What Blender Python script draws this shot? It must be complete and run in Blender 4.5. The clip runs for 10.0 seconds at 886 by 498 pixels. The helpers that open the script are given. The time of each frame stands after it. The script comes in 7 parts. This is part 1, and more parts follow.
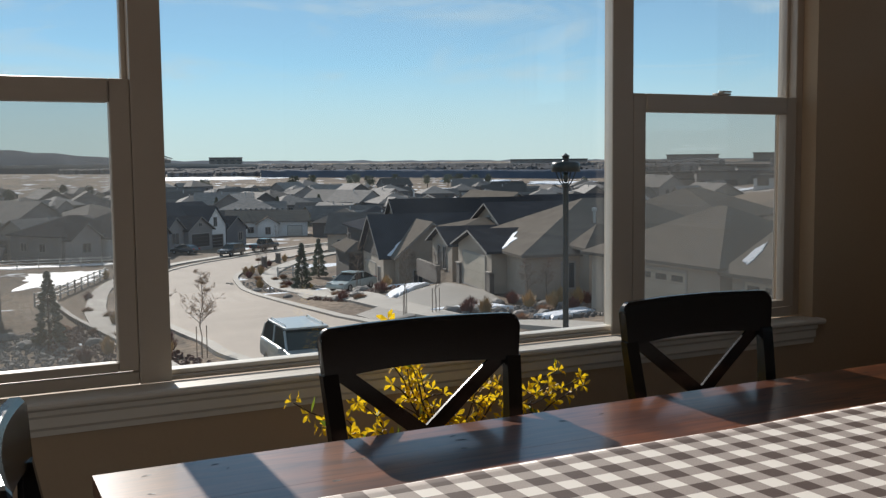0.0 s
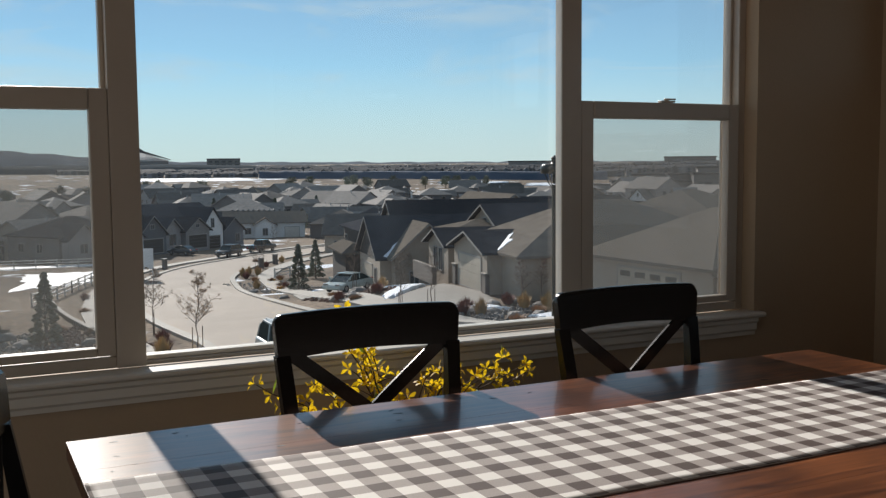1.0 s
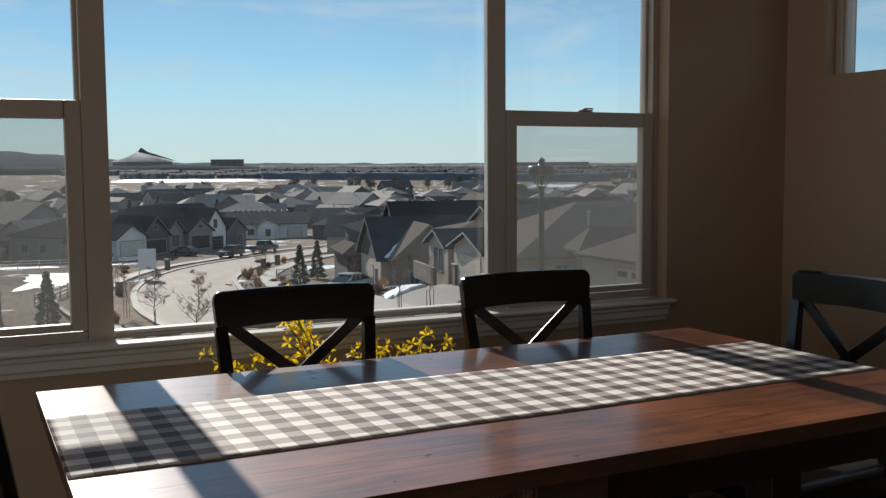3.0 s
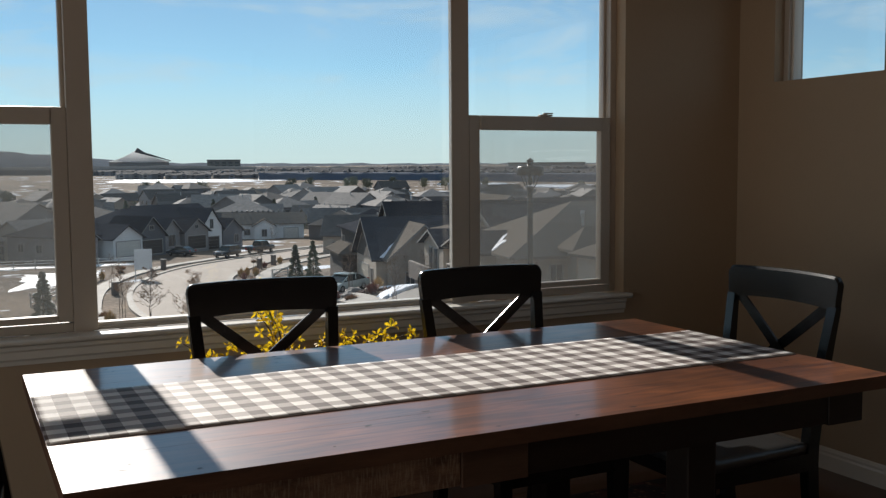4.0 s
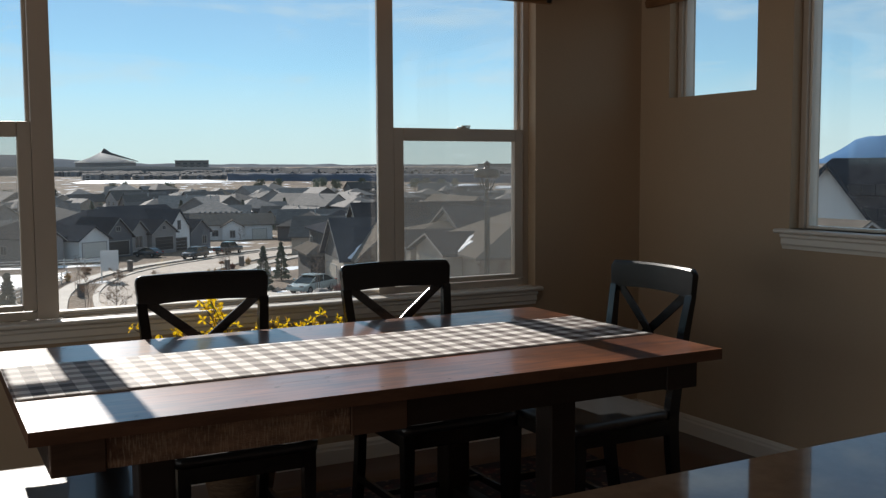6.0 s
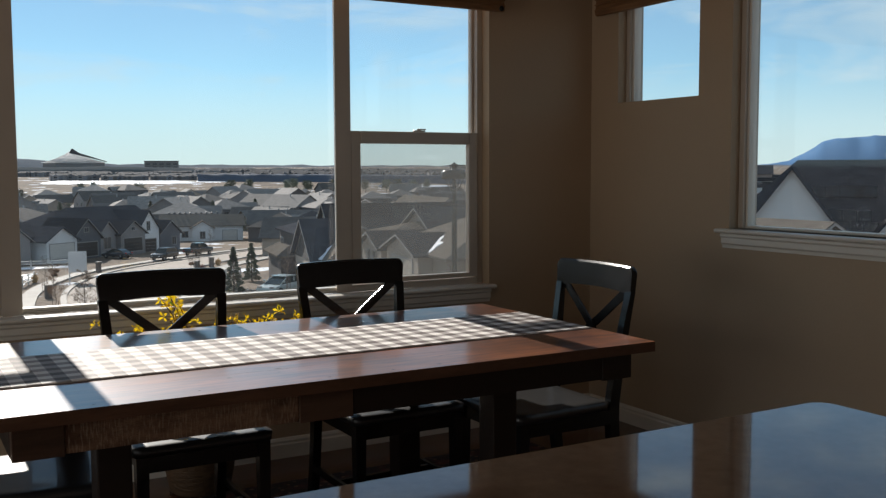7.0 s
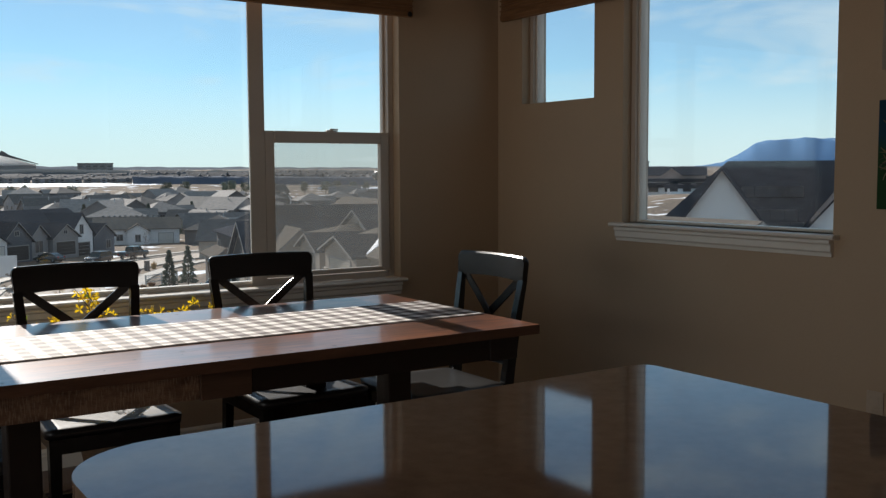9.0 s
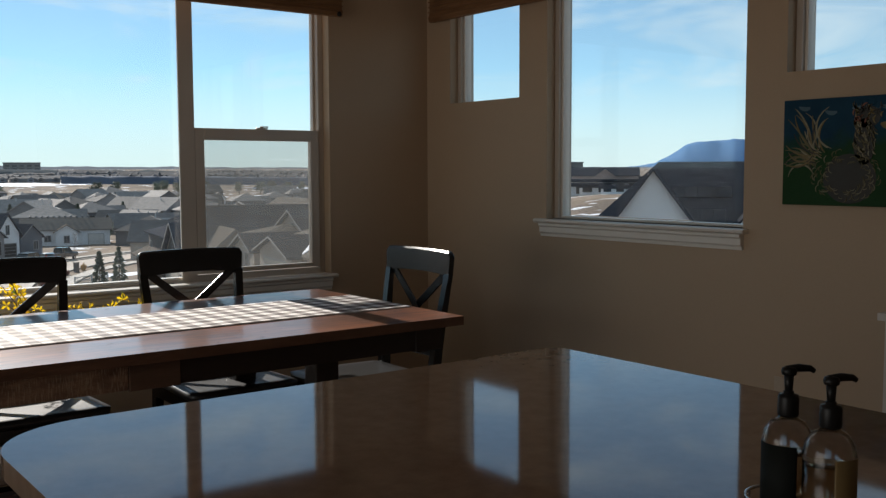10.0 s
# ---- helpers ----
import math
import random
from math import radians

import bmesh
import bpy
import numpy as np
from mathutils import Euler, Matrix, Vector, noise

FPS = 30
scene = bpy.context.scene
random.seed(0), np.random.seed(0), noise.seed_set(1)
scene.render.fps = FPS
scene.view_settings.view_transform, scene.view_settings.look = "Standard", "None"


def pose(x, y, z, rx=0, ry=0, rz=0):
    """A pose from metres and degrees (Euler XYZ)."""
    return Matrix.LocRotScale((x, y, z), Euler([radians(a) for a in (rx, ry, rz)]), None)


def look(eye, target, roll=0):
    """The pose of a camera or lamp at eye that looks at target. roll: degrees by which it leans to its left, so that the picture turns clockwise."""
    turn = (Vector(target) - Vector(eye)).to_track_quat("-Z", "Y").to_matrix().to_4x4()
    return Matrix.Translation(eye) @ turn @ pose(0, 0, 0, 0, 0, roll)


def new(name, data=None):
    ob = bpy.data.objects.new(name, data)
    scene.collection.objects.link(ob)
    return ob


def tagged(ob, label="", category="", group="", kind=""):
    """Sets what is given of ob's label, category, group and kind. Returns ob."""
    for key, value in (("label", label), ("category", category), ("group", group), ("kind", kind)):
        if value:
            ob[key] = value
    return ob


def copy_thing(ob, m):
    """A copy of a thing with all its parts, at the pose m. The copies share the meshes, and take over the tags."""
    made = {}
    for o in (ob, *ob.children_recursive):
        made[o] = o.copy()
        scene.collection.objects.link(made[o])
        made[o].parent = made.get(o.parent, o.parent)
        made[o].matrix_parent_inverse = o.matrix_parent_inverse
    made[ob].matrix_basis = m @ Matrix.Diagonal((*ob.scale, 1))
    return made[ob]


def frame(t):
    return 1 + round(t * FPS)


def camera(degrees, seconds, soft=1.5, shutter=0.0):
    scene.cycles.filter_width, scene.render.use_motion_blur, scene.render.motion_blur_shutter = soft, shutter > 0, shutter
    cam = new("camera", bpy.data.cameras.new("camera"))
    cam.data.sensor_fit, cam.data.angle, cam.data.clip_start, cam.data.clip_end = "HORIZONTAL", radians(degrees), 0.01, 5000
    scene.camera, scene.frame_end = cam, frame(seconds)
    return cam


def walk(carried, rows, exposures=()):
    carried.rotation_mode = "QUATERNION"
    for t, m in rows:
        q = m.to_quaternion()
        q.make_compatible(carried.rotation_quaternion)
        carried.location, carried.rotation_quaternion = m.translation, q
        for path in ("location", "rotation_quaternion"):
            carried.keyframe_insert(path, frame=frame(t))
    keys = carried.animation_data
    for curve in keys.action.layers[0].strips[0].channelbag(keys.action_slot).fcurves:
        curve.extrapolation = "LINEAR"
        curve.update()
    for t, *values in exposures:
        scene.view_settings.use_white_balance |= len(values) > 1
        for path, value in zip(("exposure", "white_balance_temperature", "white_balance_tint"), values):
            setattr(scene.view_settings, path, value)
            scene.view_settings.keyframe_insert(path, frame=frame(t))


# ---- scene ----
cam = camera(48.6, 10.0, 1.35)
PATH = [
    (0, (-1.992, -2.594, 1.301), (-1.108, -0.808, 1.13), -0.6),
    (0.5, (-2.014, -2.723, 1.295), (-1.126, -0.939, 1.125), -0.5),
    (1, (-1.979, -2.855, 1.303), (-1.091, -1.071, 1.135), -0.5),
    (1.5, (-1.94, -3.014, 1.293), (-1.054, -1.229, 1.124), -0.5),
    (2, (-1.937, -3.139, 1.292), (-1.057, -1.351, 1.124), -0.5),
    (2.5, (-1.952, -3.243, 1.298), (-1.072, -1.454, 1.132), -0.4),
    (4, (-1.945, -3.623, 1.308), (-1.057, -1.838, 1.143), -0.4),
    (4.5, (-1.931, -3.764, 1.313), (-1.04, -1.981, 1.148), -0.4),
    (5, (-1.935, -3.897, 1.312), (-1.043, -2.115, 1.147), -0.4),
    (5.5, (-1.961, -4.029, 1.324), (-1.055, -2.253, 1.161), -0.4),
    (6, (-1.994, -4.162, 1.333), (-1.052, -2.406, 1.17), -0.3),
    (6.2, (-2.01, -4.199, 1.338), (-1.052, -2.452, 1.175), -0.2),
    (7.5, (-1.986, -4.417, 1.334), (-0.982, -2.695, 1.174), -0.3),
    (8, (-1.971, -4.481, 1.328), (-0.95, -2.769, 1.169), -0.3),
    (8.5, (-1.988, -4.55, 1.321), (-0.94, -2.854, 1.163), -0.3),
    (9, (-1.996, -4.623, 1.317), (-0.9, -2.958, 1.159), -0.3),
    (9.5, (-2.0, -4.679, 1.3), (-0.839, -3.058, 1.142), -0.2),
    (10, (-2.024, -4.73, 1.302), (-0.822, -3.139, 1.144), -0.2),
]
walk(cam, [(t, look(eye, target, roll)) for t, eye, target, roll in PATH],
     [(0, -0.1), (2.5, -0.1), (4.5, -0.02), (6, 0.06), (7.5, 0.14), (9, 0.18), (10, 0.28)])

# ---- world, sun, exposure ----
SUN_EL, SUN_AZ = 26.0, 0.6
world = bpy.data.worlds.new("sky")
scene.world = world
world.use_nodes = True
wn, wl = world.node_tree.nodes, world.node_tree.links
wn.clear()
w_out = wn.new("ShaderNodeOutputWorld")
w_bg = wn.new("ShaderNodeBackground")
w_sky = wn.new("ShaderNodeTexSky")
w_sky.sky_type = "NISHITA"
w_sky.sun_disc = False
w_sky.sun_elevation = radians(SUN_EL)
w_sky.sun_rotation = radians(SUN_AZ)
w_sky.altitude = 1900
w_sky.air_density, w_sky.dust_density, w_sky.ozone_density = 0.9, 0.0, 2.6
w_bg.inputs["Strength"].default_value = 0.098
# thin streaks of high cloud over the sky colour
w_tc = wn.new("ShaderNodeTexCoord")
w_map = wn.new("ShaderNodeMapping")
w_map.inputs["Scale"].default_value = (2.2, 2.2, 9.0)
w_map.inputs["Rotation"].default_value = (0.25, 0.1, 0.0)
w_noise = wn.new("ShaderNodeTexNoise")
w_noise.inputs["Scale"].default_value = 2.6
w_noise.inputs["Detail"].default_value = 9.0
w_noise.inputs["Roughness"].default_value = 0.62
w_noise.inputs["Distortion"].default_value = 0.6
w_ramp = wn.new("ShaderNodeValToRGB")
w_ramp.color_ramp.elements[0].position = 0.47
w_ramp.color_ramp.elements[0].color = (0.20, 0.20, 0.20, 1)
w_ramp.color_ramp.elements[1].position = 0.68
w_ramp.color_ramp.elements[1].color = (0.68, 0.68, 0.68, 1)
w_mix = wn.new("ShaderNodeMixRGB")
w_mix.inputs["Color2"].default_value = (6.1, 7.4, 7.9, 1)
wl.new(w_tc.outputs["Generated"], w_map.inputs["Vector"])
wl.new(w_map.outputs["Vector"], w_noise.inputs["Vector"])
wl.new(w_noise.outputs["Fac"], w_ramp.inputs["Fac"])
# pale haze that thickens towards the horizon all round
w_sep = wn.new("ShaderNodeSeparateXYZ")
w_haze = wn.new("ShaderNodeMapRange")
w_haze.interpolation_type = "SMOOTHSTEP"
w_haze.inputs["From Min"].default_value = 0.0
w_haze.inputs["From Max"].default_value = 0.15
w_haze.inputs["To Min"].default_value = 0.80
w_haze.inputs["To Max"].default_value = 0.0
w_max = wn.new("ShaderNodeMath")
w_max.operation = "MAXIMUM"
wl.new(w_tc.outputs["Generated"], w_sep.inputs[0])
wl.new(w_sep.outputs["Z"], w_haze.inputs["Value"])
wl.new(w_haze.outputs["Result"], w_max.inputs[0])
wl.new(w_ramp.outputs["Color"], w_max.inputs[1])
wl.new(w_max.outputs[0], w_mix.inputs["Fac"])
w_tint = wn.new("ShaderNodeMixRGB")
w_tint.blend_type = "MULTIPLY"
w_tint.inputs["Fac"].default_value = 1.0
w_tint.inputs["Color2"].default_value = (0.75, 1.02, 1.0, 1)
wl.new(w_sky.outputs["Color"], w_tint.inputs["Color1"])
wl.new(w_tint.outputs["Color"], w_mix.inputs["Color1"])
wl.new(w_mix.outputs["Color"], w_bg.inputs["Color"])
wl.new(w_bg.outputs["Background"], w_out.inputs["Surface"])

sun_data = bpy.data.lights.new("sun", "SUN")
sun_data.energy = 5.4
sun_data.angle = radians(0.6)
sun_data.color = (1.0, 0.94, 0.86)
sun = new("sun", sun_data)
_d = Vector((math.sin(radians(SUN_AZ)) * math.cos(radians(SUN_EL)), math.cos(radians(SUN_AZ)) * math.cos(radians(SUN_EL)), math.sin(radians(SUN_EL))))
sun.matrix_world = look(_d * 60, (0, 0, 0))
# daylight through the wide glass door opening of the left wall
a_data = bpy.data.lights.new("window_daylight", "AREA")
a_data.shape, a_data.size, a_data.size_y = "RECTANGLE", 4.0, 1.95
a_data.energy, a_data.color = 39.0, (1.0, 0.92, 0.84)
new("window_daylight", a_data).matrix_world = look((-6.25, -3.15, 1.08), (0, -3.15, 1.08))


# ---- materials ----
def mat(name, color, rough=0.6, metal=0.0, dark=None, scale=8.0, fine=60.0, bump=0.15, stretch=(1, 1, 1), coat=0.0, rand=0.0, spec=0.5, amount=0.5):
    """Colour mottled at two scales towards a darker tone, with fine relief."""
    m = bpy.data.materials.new(name)
    m.use_nodes = True
    n, l = m.node_tree.nodes, m.node_tree.links
    b = n["Principled BSDF"]
    b.inputs["Roughness"].default_value = rough
    b.inputs["Metallic"].default_value = metal
    b.inputs["Specular IOR Level"].default_value = spec
    b.inputs["Coat Weight"].default_value = coat
    b.inputs["Coat Roughness"].default_value = 0.06
    if dark is None:
        dark = tuple(c * 0.72 for c in color)
    tc = n.new("ShaderNodeTexCoord")
    mp = n.new("ShaderNodeMapping")
    mp.inputs["Scale"].default_value = stretch
    l.new(tc.outputs["Object"], mp.inputs["Vector"])
    a = n.new("ShaderNodeTexNoise")
    a.inputs["Scale"].default_value = scale
    a.inputs["Detail"].default_value = 6
    f = n.new("ShaderNodeTexNoise")
    f.inputs["Scale"].default_value = fine
    f.inputs["Detail"].default_value = 3
    l.new(mp.outputs["Vector"], a.inputs["Vector"])
    l.new(mp.outputs["Vector"], f.inputs["Vector"])
    add = n.new("ShaderNodeMath")
    add.operation = "MULTIPLY_ADD"
    add.inputs[1].default_value = 0.45
    l.new(f.outputs["Fac"], add.inputs[0])
    sc = n.new("ShaderNodeMath")
    sc.operation = "MULTIPLY_ADD"
    sc.inputs[1].default_value = 1.5
    sc.inputs[2].default_value = -0.47
    l.new(a.outputs["Fac"], sc.inputs[0])
    l.new(sc.outputs[0], add.inputs[2])
    am = n.new("ShaderNodeMath")
    am.operation = "MULTIPLY"
    am.use_clamp = True
    am.inputs[1].default_value = amount * 2
    l.new(add.outputs[0], am.inputs[0])
    mx = n.new("ShaderNodeMixRGB")
    mx.inputs["Color1"].default_value = (*color, 1)
    mx.inputs["Color2"].default_value = (*dark, 1)
    l.new(am.outputs[0], mx.inputs["Fac"])
    last = mx.outputs["Color"]
    if rand:
        oi = n.new("ShaderNodeObjectInfo")
        hs = n.new("ShaderNodeHueSaturation")
        mr = n.new("ShaderNodeMapRange")
        mr.inputs["To Min"].default_value = 1 - rand
        mr.inputs["To Max"].default_value = 1 + rand
        l.new(oi.outputs["Random"], mr.inputs["Value"])
        l.new(mr.outputs["Result"], hs.inputs["Value"])
        l.new(last, hs.inputs["Color"])
        last = hs.outputs["Color"]
    l.new(last, b.inputs["Base Color"])
    if bump:
        bp = n.new("ShaderNodeBump")
        bp.inputs["Strength"].default_value = bump
        bp.inputs["Distance"].default_value = 0.01
        l.new(add.outputs[0], bp.inputs["Height"])
        l.new(bp.outputs["Normal"], b.inputs["Normal"])
    return m


M_WALL = mat("taupe wall paint", (0.46, 0.345, 0.235), 0.75, dark=(0.415, 0.31, 0.21), scale=1.2, fine=90, bump=0.12)
M_CEIL = mat("ceiling paint", (0.70, 0.66, 0.60), 0.85, scale=1, fine=60)
M_TRIM = mat("trim paint", (0.74, 0.70, 0.63), 0.38, dark=(0.68, 0.64, 0.57), scale=3, fine=40, bump=0.03)
M_VINYL = mat("window vinyl", (0.52, 0.46, 0.39), 0.38, dark=(0.47, 0.41, 0.345), scale=3, fine=40, bump=0.02)
M_FLOOR = mat("dark hardwood", (0.15, 0.070, 0.045), 0.20, dark=(0.06, 0.029, 0.020), scale=2.5, fine=30, bump=0.04, stretch=(1, 9, 1))
M_BLACK = mat("black lacquered wood", (0.010, 0.010, 0.011), 0.24, dark=(0.007, 0.007, 0.008), scale=9, fine=120, bump=0.03, spec=0.42)
M_SEAT = mat("black lacquered seat", (0.024, 0.025, 0.027), 0.40, dark=(0.016, 0.016, 0.017), scale=12, fine=120, bump=0.06, spec=0.9, coat=0.2)
M_BLACKPL = mat("black plastic", (0.008, 0.008, 0.008), 0.42, scale=9, fine=120, bump=0.02, spec=0.25)
M_QUARTZ = mat("polished brown quartz", (0.31, 0.22, 0.16), 0.05, dark=(0.22, 0.155, 0.11), scale=35, fine=160, bump=0.0)
M_CABWOOD = mat("dark cabinet wood", (0.05, 0.028, 0.018), 0.4, scale=4, fine=50, stretch=(1, 1, 0.15))
M_CHROME = mat("chrome wire", (0.6, 0.6, 0.6), 0.15, metal=1.0, bump=0)
M_WHITE = mat("white painted cabinet", (0.72, 0.68, 0.62), 0.4, scale=3, fine=30, bump=0.02)
M_YELLOW = mat("yellow petals", (0.86, 0.60, 0.02), 0.55, dark=(0.72, 0.42, 0.01), scale=30, fine=120, bump=0.05)
M_LEAF = mat("green leaf", (0.14, 0.24, 0.03), 0.5, scale=30, fine=90)
M_TWIG = mat("brown twig", (0.085, 0.045, 0.025), 0.7, scale=40, fine=120)
M_BASKET = mat("woven basket", (0.17, 0.10, 0.05), 0.7, dark=(0.06, 0.035, 0.02), scale=25, fine=90, bump=0.6, stretch=(1, 1, 4))
M_BAMBOO = mat("woven bamboo shade", (0.30, 0.155, 0.065), 0.7, dark=(0.12, 0.055, 0.022), scale=12, fine=60, bump=0.4, stretch=(0.5, 0.5, 12))
M_LABEL = mat("dark printed label", (0.008, 0.010, 0.009), 0.7, bump=0, spec=0.15)
M_OUTLET = mat("almond plastic", (0.52, 0.42, 0.32), 0.35, bump=0)
# outside
M_ROAD = mat("weathered asphalt", (0.36, 0.295, 0.24), 0.85, dark=(0.275, 0.23, 0.19), scale=0.25, fine=8, bump=0.2)
M_CONC = mat("concrete", (0.37, 0.34, 0.30), 0.8, dark=(0.27, 0.245, 0.215), scale=0.5, fine=9, bump=0.15)
M_DRIVE = mat("driveway concrete", (0.30, 0.275, 0.245), 0.85, dark=(0.21, 0.195, 0.175), scale=0.4, fine=7, bump=0.2)
M_STUCCO = mat("tan stucco", (0.46, 0.39, 0.32), 0.85, dark=(0.34, 0.285, 0.23), scale=0.6, fine=12, rand=0.16)
M_STUCCO2 = mat("grey lap siding", (0.27, 0.25, 0.24), 0.8, dark=(0.19, 0.175, 0.17), scale=0.5, fine=9, rand=0.5)
M_BROWN = mat("dark brown siding", (0.055, 0.044, 0.037), 0.8, scale=0.5, fine=9)
M_WHITESIDE = mat("white board siding", (0.84, 0.83, 0.82), 0.7, dark=(0.66, 0.65, 0.64), scale=0.4, fine=9)
M_ROOF = mat("charcoal asphalt shingles", (0.066, 0.068, 0.076), 0.95, spec=0.0, dark=(0.034, 0.036, 0.042), scale=0.9, fine=5, bump=0.5, stretch=(1, 1, 4), rand=0.3)
M_ROOFT = mat("weathered taupe shingles", (0.20, 0.175, 0.15), 0.95, spec=0.0, dark=(0.13, 0.115, 0.10), scale=0.9, fine=5, bump=0.5, stretch=(1, 1, 4), rand=0.12)
M_ROOFV = mat("valley shingles", (0.28, 0.255, 0.235), 0.85, spec=0.2, dark=(0.14, 0.13, 0.125), scale=0.9, fine=5, bump=0.5, stretch=(1, 1, 4), rand=0.55)
M_SIDING = mat("slate lap siding", (0.15, 0.155, 0.17), 0.75, dark=(0.095, 0.10, 0.11), scale=0.5, fine=9, rand=0.4)
M_SOLAR = mat("solar panel glass", (0.012, 0.014, 0.02), 0.25, scale=3, fine=20, bump=0.0)
M_VENT = mat("weathered grey vent", (0.16, 0.16, 0.16), 0.6, scale=3, fine=20, bump=0)
M_GARAGE = mat("beige garage door", (0.52, 0.455, 0.37), 0.6, scale=0.8, fine=10, rand=0.1)
M_FASCIA = mat("house trim", (0.37, 0.345, 0.32), 0.6, scale=0.8, fine=10)
M_STONE = mat("ledge stone", (0.22, 0.19, 0.165), 0.85, dark=(0.10, 0.085, 0.075), scale=2.2, fine=12, bump=0.8, stretch=(1, 1, 3))
M_BOULDER = mat("grey boulder", (0.30, 0.275, 0.25), 0.85, dark=(0.17, 0.155, 0.145), scale=1.2, fine=9, bump=0.6, rand=0.25)
M_SNOW = mat("crusted snow", (0.86, 0.88, 0.92), 0.6, dark=(0.72, 0.76, 0.84), scale=0.7, fine=6, bump=0.3)
M_POST = mat("dark green painted metal", (0.010, 0.017, 0.016), 0.35, scale=6, fine=50)
M_BARK = mat("bark", (0.20, 0.15, 0.115), 0.85, scale=6, fine=30, rand=0.2)
M_CONIFER = mat("spruce needles", (0.21, 0.225, 0.155), 0.8, dark=(0.11, 0.12, 0.085), scale=2, fine=14, rand=0.3)
M_DRYLEAF = mat("dry rust leaves", (0.42, 0.26, 0.15), 0.8, dark=(0.25, 0.15, 0.09), scale=3, fine=15, rand=0.3)
M_REDBUSH = mat("red twig shrub", (0.24, 0.09, 0.065), 0.85, dark=(0.12, 0.05, 0.04), scale=3, fine=15, rand=0.2)
M_DRYGRASS = mat("straw grass", (0.52, 0.36, 0.17), 0.85, dark=(0.36, 0.24, 0.11), scale=3, fine=15, rand=0.2)
M_RAIL = mat("white rail fence", (0.70, 0.68, 0.64), 0.6, scale=1, fine=9)
M_TYRE = mat("tyre rubber", (0.02, 0.02, 0.02), 0.8, bump=0)
M_RIM = mat("alloy rim", (0.5, 0.5, 0.5), 0.3, metal=0.8, bump=0)
M_SILVER = mat("silver car paint", (0.40, 0.42, 0.41), 0.38, metal=0.2, bump=0, coat=0.6)
M_PALECAR = mat("pale green car paint", (0.52, 0.58, 0.55), 0.25, bump=0, coat=0.6)
M_DARKCAR = mat("dark car paint", (0.03, 0.036, 0.042), 0.22, bump=0, coat=0.7)
M_CARGLASS = mat("car glass", (0.02, 0.035, 0.035), 0.04, bump=0)
M_REDLAMP = mat("red lamp lens", (0.4, 0.02, 0.02), 0.2, bump=0)
M_HWIN = mat("house window glass", (0.035, 0.045, 0.055), 0.05, bump=0)
M_TENT = mat("white fabric roof", (0.82, 0.83, 0.84), 0.6, scale=0.02, fine=0.4, bump=0)
# the mountain's blue is air haze put into the base colour
M_MOUNT = mat("mountain tinted for haze", (0.12, 0.23, 0.40), 1.0, dark=(0.09, 0.18, 0.33), scale=0.004, fine=0.02, bump=0, spec=0.0)
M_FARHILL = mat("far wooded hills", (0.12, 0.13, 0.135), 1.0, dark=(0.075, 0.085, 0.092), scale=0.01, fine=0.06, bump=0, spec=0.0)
# paler, bluer hill tone: distance haze painted into the colour
M_HAZEHILL = mat("far hills tinted for haze", (0.19, 0.21, 0.235), 1.0, dark=(0.13, 0.145, 0.165), scale=0.01, fine=0.06, bump=0, spec=0.0)
M_PIPE = mat("galvanised vent pipe", (0.5, 0.5, 0.5), 0.4, metal=0.6, bump=0)


